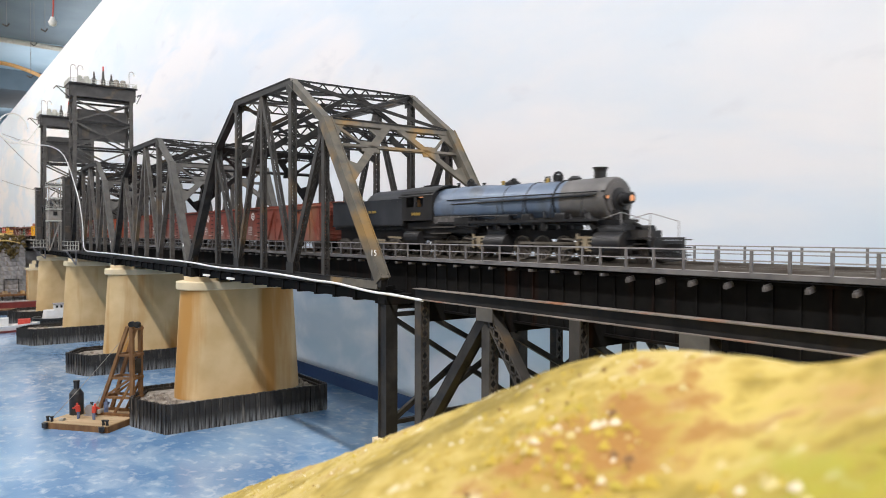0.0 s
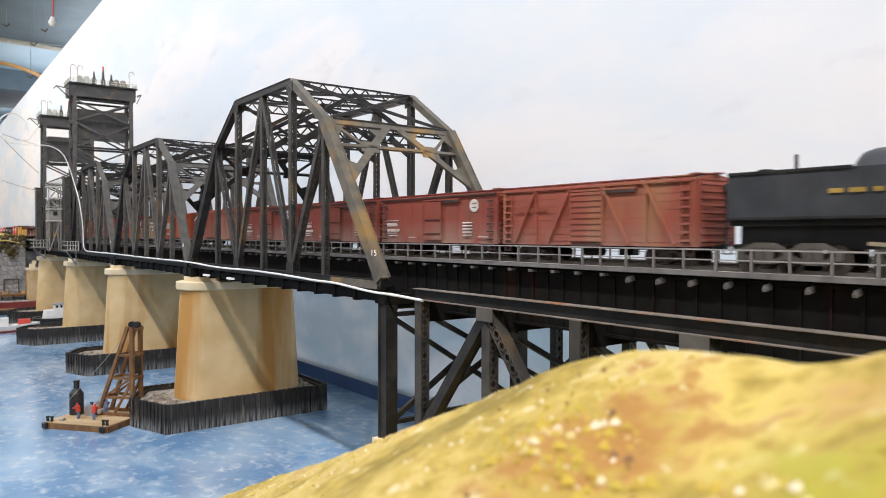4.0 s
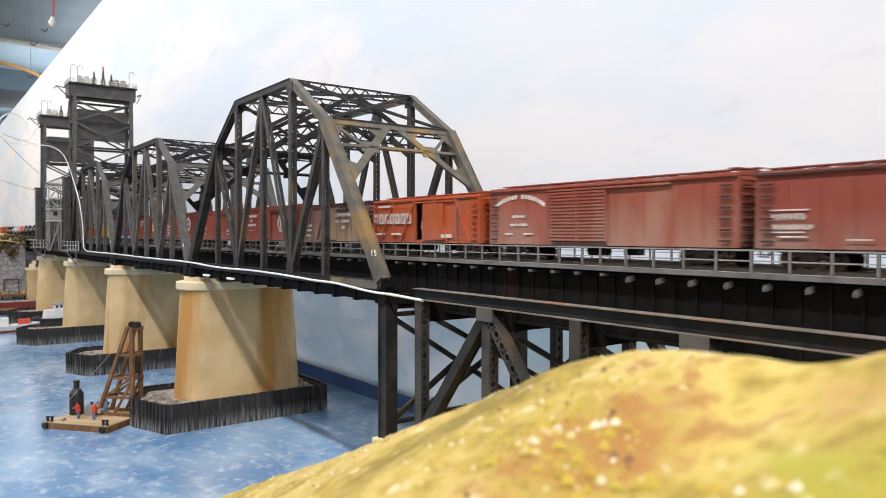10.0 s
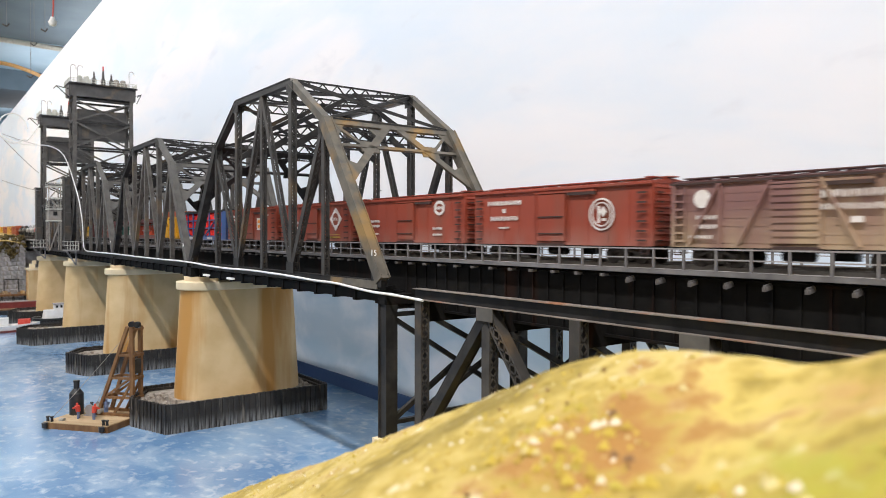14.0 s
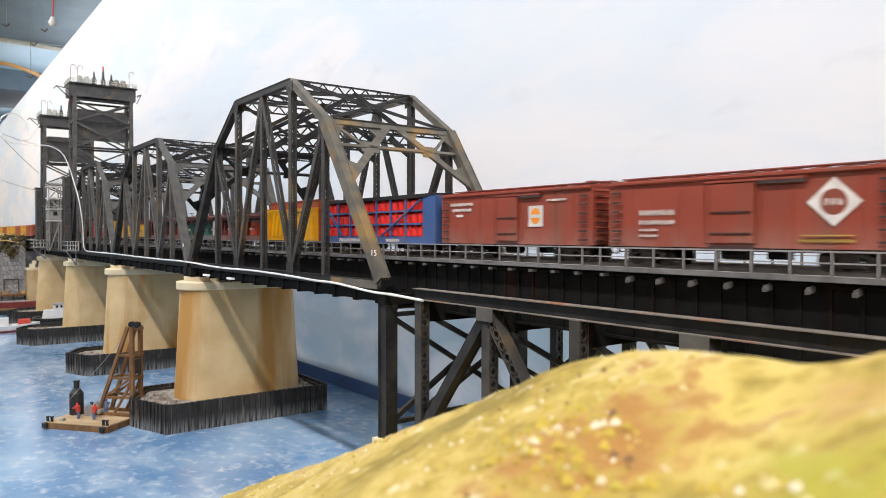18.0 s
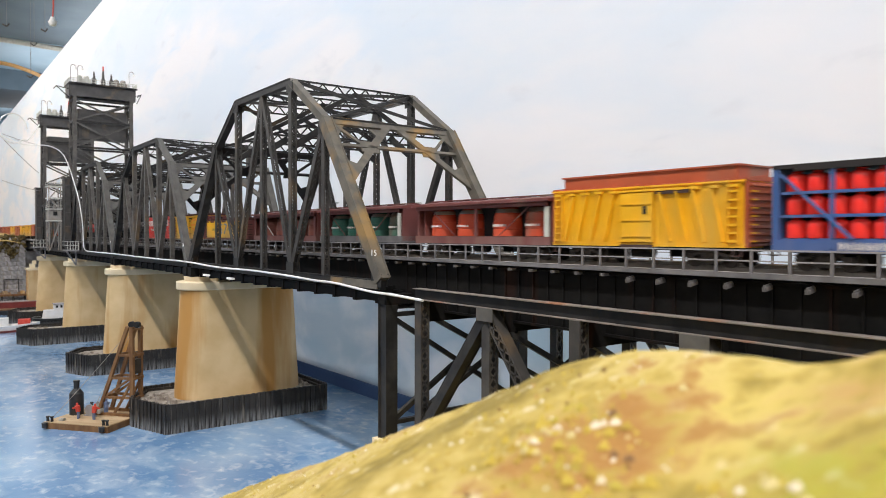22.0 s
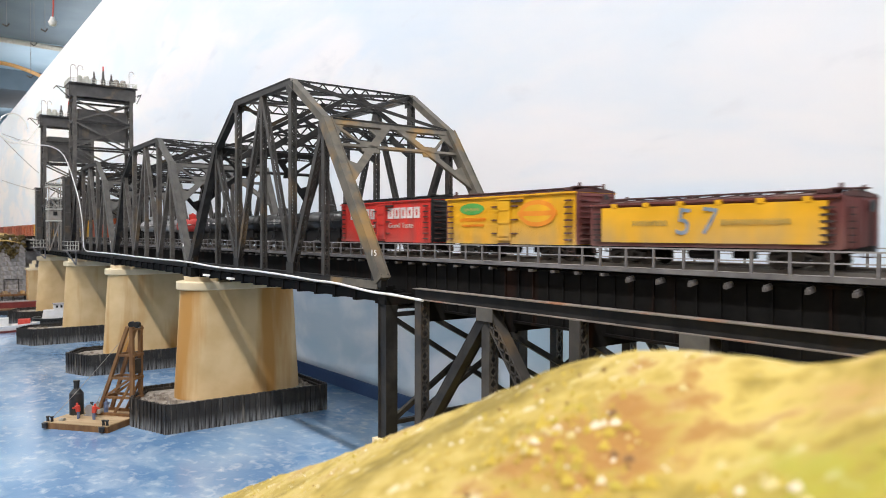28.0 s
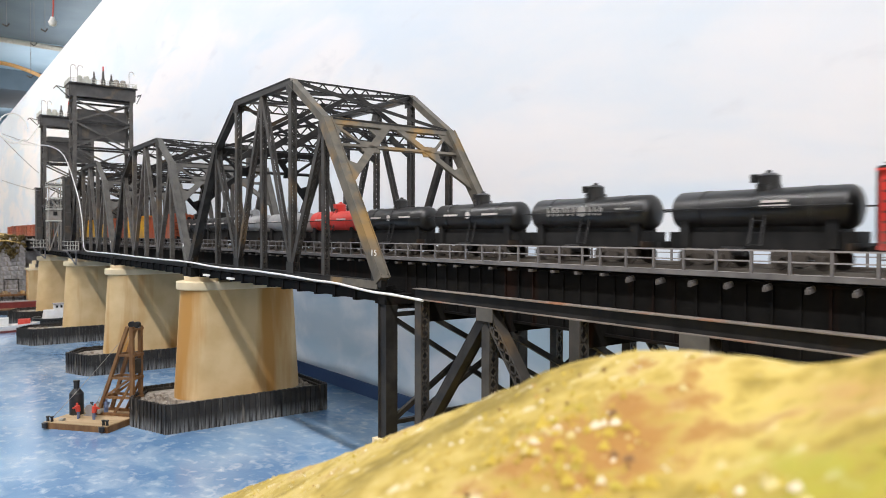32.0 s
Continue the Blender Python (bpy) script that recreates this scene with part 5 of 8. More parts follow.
    if roofwalk:
        bm = bmesh.new()
        for k in (-1, 0, 1):
            box(bm, 0, k * 0.0022, z1 + peak + 0.0010, L + 0.006, 0.0019, 0.0006)
        for i in range(9):
            x = -L / 2 + 0.004 + (L - 0.008) * i / 8
            box(bm, x, 0, z1 + peak + 0.0003, 0.0008, 0.0060, 0.0010)
        for e in (-1, 1):
            box(bm, e * (L / 2 - 0.003), -e * 0.009, z1 + peak + 0.0006, 0.005, 0.012, 0.0006)
        part("roof_walk", bm, roof, root)
    bm = bmesh.new()
    tube(bm, (L / 2 + 0.0024, 0.006, z1 - 0.004), (L / 2 + 0.0031, 0.006, z1 - 0.004), 0.0028, None, 14)
    tube(bm, (L / 2 + 0.0020, 0.006, z0), (L / 2 + 0.0024, 0.006, z1 - 0.002), 0.0005, None, 6)
    part("brake_wheel", bm, BLACK, root)
    underframe(root, L)
    if category == "refrigerator car":
        for e in (-1, 1):
            for s in (-1, 1):
                bm = bmesh.new()
                box(bm, e * (L / 2 - 0.008), s * 0.0105, z1 + 0.0022, 0.0080, 0.0075, 0.0016)
                box(bm, e * (L / 2 - 0.003), s * 0.0105, z1 + 0.0036, 0.0012, 0.0012, 0.0040)
                part("ice_hatch", bm, roof, root)
        for q in (-1, 1):
            for h in (0.22, 0.5, 0.78):
                bm = bmesh.new()
                box(bm, doorx + q * 0.0095, -W2 - 0.0008, z0 + H * h, 0.0060, 0.0008, 0.0009)
                part("door_hinge", bm, BROWN_DK, root)
    if decals:
        decal(root, decals, -W2 - 0.0015 if style == "braced" else None)
    return root


zc = SILL + 0.0335 / 2
SP = lambda: [("ring", 0.0476, 0.0360, 0.0088, 0.0088, LETTER), ("bar", 0.0476, 0.0360, 0.0050, 0.0016, LETTER), ("disc", 0.0476, 0.0386, 0.0026, 0.0022, LETTER), ("disc", 0.0476, 0.0334, 0.0026, 0.0022, LETTER), ("word", -0.056, 0.0240, 0.016, 0.0030, LETTER), ("bar", -0.056, 0.0270, 0.018, 0.0006, LETTER), ("word", -0.054, 0.0195, 0.018, 0.0024, LETTER),
              ("bar", -0.056, 0.0172, 0.015, 0.0006, LETTER), ("bar", -0.054, 0.0152, 0.013, 0.0007, LETTER), ("bar", 0.041, 0.0243, 0.010, 0.0009, LETTER), ("bar", 0.041, 0.0222, 0.010, 0.0009, LETTER), ("bar", 0.041, 0.0200, 0.010, 0.0009, LETTER), ("bar", 0.041, 0.0178, 0.010, 0.0008, LETTER), ("bar", 0.041, 0.0156, 0.009, 0.0007, LETTER),
              ("bar", 0.058, 0.0145, 0.010, 0.0005, LETTER), ("bar", -0.026, 0.0140, 0.010, 0.0005, LETTER)]
boxcar("boxcar", -0.2895, -0.1475, "rusty orange-brown single-sheathed wooden boxcar with diagonal braces", RUST_WOOD, style="braced", door=0.024, decals=[("word", -0.045, 0.031, 0.028, 0.003, RUST_WOOD)])
boxcar("boxcar", -0.4392, -0.2976, "oxide red steel boxcar with a white round emblem", RED_OXIDE, decals=SP())
boxcar("boxcar", -0.591, -0.4495, "oxide red steel boxcar with a white round emblem", RED_OXIDE, decals=SP())
boxcar("boxcar", -0.7427, -0.6012, "oxide red steel boxcar with a white round emblem and dusty sides", RED_OXIDE, decals=SP())
c50 = [("arc", -0.0607, 0.0400, 0.046, 0.0060, LETTER), ("word", -0.0607, 0.0275, 0.012, 0.0018, LETTER), ("word", -0.0607, 0.0222, 0.016, 0.0018, LETTER), ("bar", -0.070, 0.0165, 0.007, 0.0010, LETTER), ("bar", -0.052, 0.0165, 0.008, 0.0010, LETTER)]
boxcar("automobile_boxcar", -0.9301, -0.7527, "long dusty orange-red automobile boxcar with wide ribbed double doors", RED_DUSTY, H=0.0345, door=0.0436, doorx=-0.0106, decals=c50, louvres=15)
open_car = boxcar("boxcar", -1.0788, -0.940, "bright orange single-sheathed boxcar with its door half open", ORANGE_OX, style="braced", door=0.0262, doorx=0.004, door_open=True, H=0.0325,
       decals=[("blocks", -0.0405, 0.0285, 0.0560, 0.0082, LETTER_DUSTY), ("word", -0.050, 0.0385, 0.022, 0.0018, LETTER), ("bar", -0.058, 0.0165, 0.014, 0.0014, LETTER), ("bar", -0.034, 0.0165, 0.013, 0.0014, LETTER), ("bar", 0.032, 0.0150, 0.012, 0.0026, LETTER)])
bm = bmesh.new()
tube(bm, (-0.0035, -0.0120, SILL + 0.002), (-0.0035, -0.0120, SILL + 0.0105), 0.0020, 0.0022, 10)
tube(bm, (-0.0035, -0.0120, SILL + 0.0105), (-0.0035, -0.0120, SILL + 0.0165), 0.0028, 0.0024, 10)
tube(bm, (-0.0035, -0.0120, SILL + 0.0168), (-0.0035, -0.0120, SILL + 0.0198), 0.0014, 0.0013, 10)
part("figurine", bm, mat("pale_blue_figurine_paint", (0.24, 0.33, 0.42), (0.34, 0.42, 0.50), 200, 0.6, bump=0.0), open_car, "tiny pale blue figurine in the doorway", True)
boxcar("boxcar", -1.2190, -1.0925, "faded brown braced boxcar with yellowed patches and white lettering", FADED, style="braced", door=0.022, H=0.0315,
       decals=[("disc", -0.0454, 0.0335, 0.009, 0.009, LETTER), ("word", -0.043, 0.0245, 0.012, 0.0022, LETTER), ("word", -0.043, 0.0200, 0.012, 0.0022, LETTER), ("word", -0.046, 0.0150, 0.013, 0.0018, LETTER), ("word", 0.031, 0.0335, 0.040, 0.0034, LETTER), ("word", 0.024, 0.0280, 0.026, 0.0028, LETTER), ("bar", 0.026, 0.0225, 0.005, 0.0026, LETTER)], roof=BROWN_DK)
boxcar("boxcar", -1.3765, -1.232, "orange-red steel boxcar with a round white ring emblem", RED_OXIDE2, door=0.024,
       decals=[("word", -0.043, 0.0365, 0.033, 0.0030, LETTER), ("bar", -0.043, 0.0315, 0.0030, 0.0026, LETTER), ("word", -0.043, 0.0265, 0.027, 0.0030, LETTER), ("word", -0.043, 0.0205, 0.011, 0.0012, LETTER), ("thin_ring", 0.0391, 0.0275, 0.0185, 0.0185, LETTER), ("thin_ring", 0.0391, 0.0275, 0.0140, 0.0140, LETTER), ("bar", 0.0372, 0.0275, 0.0014, 0.0095, LETTER), ("lozenge", 0.0405, 0.0290, 0.0050, 0.0060, LETTER), ("bar", 0.0410, 0.0245, 0.0030, 0.0014, LETTER)])
oval_car = boxcar("boxcar", -1.535, -1.390, "oxide red steel boxcar with a white oval emblem", RED_OXIDE2, door=0.024,
       decals=[("ring", 0.044, 0.0355, 0.0130, 0.0105, LETTER), ("word", 0.044, 0.0355, 0.010, 0.0026, LETTER), ("word", -0.046, 0.0270, 0.014, 0.0022, LETTER), ("word", -0.046, 0.0230, 0.014, 0.0022, LETTER), ("word", -0.046, 0.0165, 0.012, 0.0016, LETTER), ("word", 0.042, 0.0205, 0.012, 0.0020, LETTER), ("word", 0.042, 0.0160, 0.012, 0.0016, LETTER)])
boxcar("boxcar", -1.697, -1.5515, "oxide red steel boxcar with a white diamond emblem", RED_OXIDE2, door=0.024,
       decals=[("lozenge", 0.0467, 0.0300, 0.0225, 0.0210, LETTER), ("disc", 0.0467, 0.0300, 0.0112, 0.0112, RED_OXIDE2), ("word", 0.0467, 0.0300, 0.0085, 0.0030, LETTER), ("word", -0.042, 0.0275, 0.022, 0.0030, LETTER), ("word", -0.042, 0.0225, 0.022, 0.0024, LETTER), ("word", -0.047, 0.0185, 0.012, 0.0014, LETTER), ("word", -0.047, 0.0155, 0.012, 0.0014, LETTER), ("word", 0.044, 0.0135, 0.024, 0.0016, LETTER_Y), ("bar", 0.044, 0.0158, 0.022, 0.0006, LETTER_Y)])
boxcar("boxcar", -1.8525, -1.711, "brownish red steel boxcar with a cream square emblem", RED_OXIDE2, door=0.021,
       decals=[("bar", 0.0259, 0.0275, 0.0125, 0.0130, LETTER), ("disc", 0.0259, 0.0275, 0.0085, 0.0100, LETTER_O), ("bar", 0.0259, 0.0275, 0.0090, 0.0020, LETTER), ("word", -0.048, 0.0370, 0.026, 0.0022, LETTER), ("word", -0.048, 0.0330, 0.022, 0.0022, LETTER), ("word", -0.050, 0.0290, 0.008, 0.0020, LETTER), ("word", 0.044, 0.0370, 0.016, 0.0014, LETTER), ("word", -0.006, 0.0345, 0.011, 0.0014, LETTER), ("bar", 0.000, 0.0300, 0.006, 0.0016, LETTER)])



def brake_staff(root, x, z, top):
    """A hand brake wheel on a staff that stands up above the roof."""
    bm = bmesh.new()
    tube(bm, (x, -0.003, z), (x, -0.003, top), 0.0004, None, 6)
    staff = part("brake_staff", bm, BLACK, root)
    bm = bmesh.new()
    tube(bm, (x, -0.003, top), (x, -0.003, top + 0.0005), 0.0030, None, 16)
    part("hand_wheel", bm, BLACK, staff)


brake_staff(oval_car, -0.0640, SILL + 0.030, SILL + 0.0335 + 0.0102)


# cylinder rack car
def rack_car(rear, front):
    root, L = car_root("gas_cylinder_car", rear, front, "blue open-framed rack car loaded with red gas cylinders", "freight car")
    z0, z1 = SILL, SILL + 0.0357
    bm = bmesh.new()
    box(bm, 0, 0, z0 + 0.0012, L, 2 * W2, 0.0056)
    part("side_sill", bm, BLUE, root)
    bm = bmesh.new()
    box(bm, 0, 0, z1 + 0.0004, L, 2 * W2 + 0.001, 0.0018)
    box(bm, 0, -W2, z1 - 0.0008, L - 0.02, 0.0012, 0.0016)
    # roof and edge band take the interior shade black as well
    part("roof", bm, SHADE_BLACK, root, "dark roof")
    for e, w in ((1, 0.016), (-1, 0.003)):
        bm = bmesh.new()
        box(bm, e * (L / 2 - w / 2), 0, (z0 + z1) / 2, w, 2 * W2, z1 - z0)
        part("end_panel", bm, BLUE, root)
    xa, xb = -L / 2 + 0.004, L / 2 - 0.018
    nb = 7
    for s in (-1, 1):
        y = s * (W2 - 0.0005)
        for i in range(1, nb):
            bm = bmesh.new()
            box(bm, xa + (xb - xa) * i / nb, y, (z0 + z1) / 2, 0.0016, 0.0014, z1 - z0)
            part("upright", bm, BLUE, root)
        for k in (1, 2):
            bm = bmesh.new()
            box(bm, (xa + xb) / 2, y, z0 + 0.004 + k * 0.0102, xb - xa, 0.0014, 0.0013)
            part("shelf_rail", bm, BLUE, root)
        for a, b in (((xa, z1 - 0.003), (xa + (xb - xa) * 0.20, z0 + 0.004)), ((xb, z1 - 0.003), (xb - (xb - xa) * 0.38, z0 + 0.004))):
            bm = bmesh.new()
            bar(bm, (a[0], s * (W2 + 0.0004), a[1]), (b[0], s * (W2 + 0.0004), b[1]), 0.0010, 0.0018, (0, 1, 0))
            part("diagonal_brace", bm, BLUE, root)
    for k in range(3):
        bm = bmesh.new()
        box(bm, (xa + xb) / 2, 0, z0 + 0.0042 + 0.0102 * k, xb - xa, 2 * W2 - 0.004, 0.0006)
        part("shelf", bm, BLUE, root)
    # black sheet standing in for the shade inside the car
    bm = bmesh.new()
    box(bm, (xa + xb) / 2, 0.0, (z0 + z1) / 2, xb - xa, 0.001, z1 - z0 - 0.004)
    part("centre_partition", bm, SHADE_BLACK, root)
    bm = bmesh.new()
    r = 0.0043
    lathe_z(bm, [(0.0, r * 0.94), (0.0006, r), (0.0062, r), (0.0072, r * 0.92), (0.0080, r * 0.66), (0.0083, r * 0.44), (0.0091, r * 0.44), (0.0092, r * 0.30)], 0, 0, 0, 16)
    me = mesh_of("gas_cylinder", bm, TANK_RED, True)
    n = 17
    for k in range(3):
        for i in range(n):
            x = xa + (xb - xa) * (i + 0.5) / n
            for y in (-W2 + 0.0053, W2 - 0.0053):
                again("gas_cylinder", me, root, Matrix.Translation((x, y, z0 + 0.0046 + 0.0102 * k)))
    decal(root, [("word", -0.030, z0 + 0.0012, 0.058, 0.0034, LETTER), ("word", 0.030, z0 + 0.0012, 0.020, 0.0030, LETTER)])
    underframe(root, L)


rack_car(-2.0375, -1.862)


def stock_car(rear, front):
    root = boxcar("stock_car", rear, front, "yellow wooden stock car with a raised red-brown roof", YELLOW2, H=0.0315, style="wood", door=0.022, roof=ORANGE_OX, ends=ORANGE_OX, category="stock car", roofwalk=False)
    L = front - rear
    bm = bmesh.new()
    z1 = SILL + 0.0315
    box(bm, 0.001, 0, z1 + 0.0040, L - 0.012, 2 * W2 - 0.004, 0.0070)
    box(bm, 0.001, 0, z1 + 0.0078, L - 0.009, 2 * W2 - 0.002, 0.0008)
    part("raised_roof", bm, ORANGE_OX, root, "red-brown raised roof box")
    bm = bmesh.new()
    for i in range(12):
        if i in (5, 6):
            continue
        box(bm, -L / 2 + L * (i + 0.5) / 12, -W2 - 0.0012, z1 - 0.0022, 0.0052, 0.0016, 0.0014)
    tagged(part("side_bracket", bm, YELLOW2, root), kind="stuff")
    for e in (-1, 1):
        for k in range(4):
            x0 = e * (0.0150 + 0.0098 * k)
            bm = bmesh.new()
            bar(bm, (x0, -W2 - 0.0009, z1 - 0.0035), (x0 + e * 0.0065, -W2 - 0.0009, SILL + 0.0025), 0.0010, 0.0024, (0, 1, 0))
            part("side_brace", bm, YELLOW2, root)
    # small bar in the interior shade black, not lettering
    decal(root, [("bar", 0.006, 0.0290, 0.0022, 0.0042, SHADE_BLACK)], -W2 - 0.0018)
    return root


stock_car(-2.1735, -2.0505)


def bin_car(rear, front, bins, frame_m, label, bin_label):
    root, L = car_root("container_car", rear, front, label, "freight car")
    z0, z1 = SILL + 0.001, SILL + 0.0272
    bm = bmesh.new()
    box(bm, 0, 0, z0 + 0.0012, L, 2 * W2, 0.0052)
    part("floor_frame", bm, frame_m if bins is not BIN_GREEN else STEEL_RAIL, root)
    bm = bmesh.new()
    xa, xb = -L / 2 - 0.001, L / 2 + 0.001
    box(bm, 0, 0, z1 + 0.0003, xb - xa, 2 * W2 + 0.006, 0.0018)
    for s in (-1, 1):
        box(bm, 0, s * (W2 + 0.0004), z1 - 0.0018, L - 0.004, 0.0012, 0.0030)
    lo = [bm.verts.new(p) for p in ((xa, -W2 - 0.001, z1 + 0.001), (xa, 0, z1 + 0.0036), (xa, W2 + 0.001, z1 + 0.001))]
    hi = [bm.verts.new((xb, v.co.y, v.co.z)) for v in lo]
    for i in range(3):
        j = (i + 1) % 3
        bm.faces.new([lo[i], lo[j], hi[j], hi[i]])
    bm.faces.new(lo)
    bm.faces.new(hi[::-1])
    part("roof", bm, frame_m, root)
    bm = bmesh.new()
    for k in (-1, 1):
        box(bm, 0, k * 0.0013, z1 + 0.0042, L + 0.004, 0.0020, 0.0006)
    for i in range(8):
        box(bm, -L / 2 + 0.004 + (L - 0.008) * i / 7, 0, z1 + 0.0036, 0.0008, 0.005, 0.0014)
    part("roof_walk", bm, frame_m, root)
    for e in (-1, 1):
        bm = bmesh.new()
        box(bm, e * (L / 2 - 0.0010), 0, (z0 + z1) / 2, 0.0020, 2 * W2 - 0.004, z1 - z0)
        box(bm, e * (L / 2 - 0.008), 0, (z0 + z1) / 2, 0.0010, 2 * W2 - 0.006, z1 - z0)
        part("end", bm, frame_m, root)
        for s in (-1, 1) if e > 0 or bins is not BIN_RED else ():
            bm = bmesh.new()
            box(bm, e * (L / 2 - 0.0035), s * (W2 - 0.0006), (z0 + z1) / 2 - 0.001, 0.0040, 0.0008, z1 - z0 - 0.006)
            part("end_plate", bm, WHITE_GREY if bins is not BIN_BROWN else frame_m, root, "pale end plate")
    for s in (-1, 1):
        for e in (-1, 1):
            bm = bmesh.new()
            bar(bm, (e * L * 0.40, s * (W2 - 0.001), z1), (e * L * 0.16, s * (W2 - 0.001), z0 + 0.004), 0.0005, 0.0005, (0, 1, 0))
            part("diagonal_rod", bm, WHITE_GREY if bins is BIN_BROWN else frame_m, root)
        bm = bmesh.new()
        box(bm, 0, s * (W2 - 0.0008), (z0 + z1) / 2, 0.0020, 0.0016, z1 - z0)
        part("centre_post", bm, RUST_WOOD if bins is BIN_GREEN else frame_m, root)
    # dark sheet along the middle, in place of the shade under the roof
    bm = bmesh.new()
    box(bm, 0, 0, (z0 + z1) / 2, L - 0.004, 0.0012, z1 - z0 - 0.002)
    part("centre_partition", bm, SHADE_BLACK, root)
    for i, q in enumerate((-0.365, -0.145, 0.130, 0.350)):
        x = q * L
        bm = bmesh.new()
        rows = [(0.0, 0.0120), (0.0034, 0.0121), (0.0035, 0.0117), (0.0040, 0.0117), (0.0041, 0.0121), (0.0076, 0.0119), (0.0077, 0.0115), (0.0082, 0.0115), (0.0083, 0.0118), (0.0112, 0.0112), (0.0113, 0.0108), (0.0118, 0.0107), (0.0119, 0.0109), (0.0138, 0.0094), (0.0148, 0.0070), (0.0152, 0.0004)]
        lathe_z(bm, [(h * 1.32, r * 1.00) for h, r in rows], x, 0, z0 + 0.0040, 24)
        b = part("container", bm, bins, root, bin_label, True)
        if bins is not BIN_BROWN:
            bm = bmesh.new()
            n = 7
            for k in range(n):
                a = -math.pi / 2 + (k - (n - 1) / 2) * 0.16
                c = Vector((math.cos(a), math.sin(a), 0)) * 1.02
                bar(bm, (x + c.x * 0.01195 - 0.0006, c.y * 0.01195, z0 + 0.0112), (x + c.x * 0.01195 + 0.0006, c.y * 0.01195, z0 + 0.0112), 0.0006, 0.0015)
            part("lettering", bm, LETTER, b)
            bm = bmesh.new()
            lathe_z(bm, [(0.0, 0.0110), (0.0016, 0.0102), (0.0026, 0.0094)], x, 0, z0 + 0.0040 + 0.0157, 24)
            part("top_hoop", bm, LETTER_PALE, b, "pale painted top hoop", True)
    underframe(root, L)
    if bins is not BIN_RED:
        brake_staff(root, -L / 2 + 0.006, z1, z1 + 0.0085)


bin_car(-2.3205, -2.1765, BIN_RED, MAROON, "maroon roofed open-sided car with orange-red domed containers", "orange-red domed container")
bin_car(-2.4800, -2.3410, BIN_GREEN, MAROON, "maroon roofed open-sided car with sea green domed containers", "sea green domed container")
bin_car(-2.643, -2.4890, BIN_BROWN, MAROON, "maroon roofed open-sided car with brown ribbed containers", "brown ribbed container")

r57 = boxcar("refrigerator_car", -2.8050, -2.6690, "yellow-sided refrigerator car with brown roof and blue numerals", MAROON, H=0.0226, door=0.001, roof=BROWN_DK, ends=MAROON, category="refrigerator car", end_style="posts")
bm = bmesh.new()
box(bm, 0.0012, -W2 - 0.0009, SILL + 0.0113, 0.122, 0.0014, 0.0188)
part("side_panel", bm, YELLOW, r57, "yellow side panel")
bm = bmesh.new()
for q in range(6):
    box(bm, -0.051 + q * 0.0210, -W2 - 0.0011, SILL + 0.0216, 0.0036, 0.0018, 0.0024)
part("panel_tabs", bm, YELLOW, r57)
for dg, gx in (("5", -0.0068), ("7", 0.0074)):
    text_mesh("numeral", dg, 0.0185, LETTER_B, r57, pose(gx, -W2 - 0.0019, SILL + 0.0118, 90, 0, 0) @ Matrix(((1, 0.28, 0, 0), (0, 1, 0, 0), (0, 0, 1, 0), (0, 0, 0, 1))))
decal(r57, [("word", -0.0275, SILL + 0.0120, 0.022, 0.0030, LETTER_TAN), ("word", 0.0305, SILL + 0.0120, 0.034, 0.0030, LETTER_TAN)], -W2 - 0.0018)

boxcar("refrigerator_car", -2.9415, -2.817, "yellow wooden refrigerator car with green and orange oval emblems", YELLOW, H=0.0312, style="wood", door=0.012, roof=BROWN_DK, ends=MAROON, category="refrigerator car",
       decals=[("disc", -0.034, 0.0335, 0.0260, 0.0080, LETTER_G), ("word", -0.034, 0.0332, 0.0170, 0.0022, LETTER_TAN), ("word", -0.033, 0.0262, 0.028, 0.0026, LETTER_O), ("word", -0.033, 0.0222, 0.024, 0.0016, LETTER_O), ("disc", 0.030, 0.0292, 0.032, 0.0165, LETTER_O), ("disc", 0.030, 0.0292, 0.026, 0.0110, YELLOW), ("bar", 0.030, 0.0292, 0.034, 0.0030, LETTER_O)])
meat = boxcar("refrigerator_car", -3.099, -2.962, "scarlet refrigerator car with white lettering and black roof and ends", SIGN_RED, H=0.0325, style="wood", door=0.012, roof=BLACK, ends=BLACK, category="refrigerator car",
       decals=[("blocks", -0.0318, 0.0330, 0.0415, 0.0086, LETTER), ("blocks", 0.0316, 0.0330, 0.0467, 0.0086, LETTER)])
for words, gx, wide in (("Meats   of", -0.0260, 1.15), ("Good Taste", 0.0280, 1.05)):
    text_mesh("lettering", words, 0.0056, LETTER_DUSTY, meat, pose(gx, -W2 - 0.0006, 0.0231, 90, 0, 0) @ Matrix.Diagonal((wide * 1.25, 1, 1, 1)))


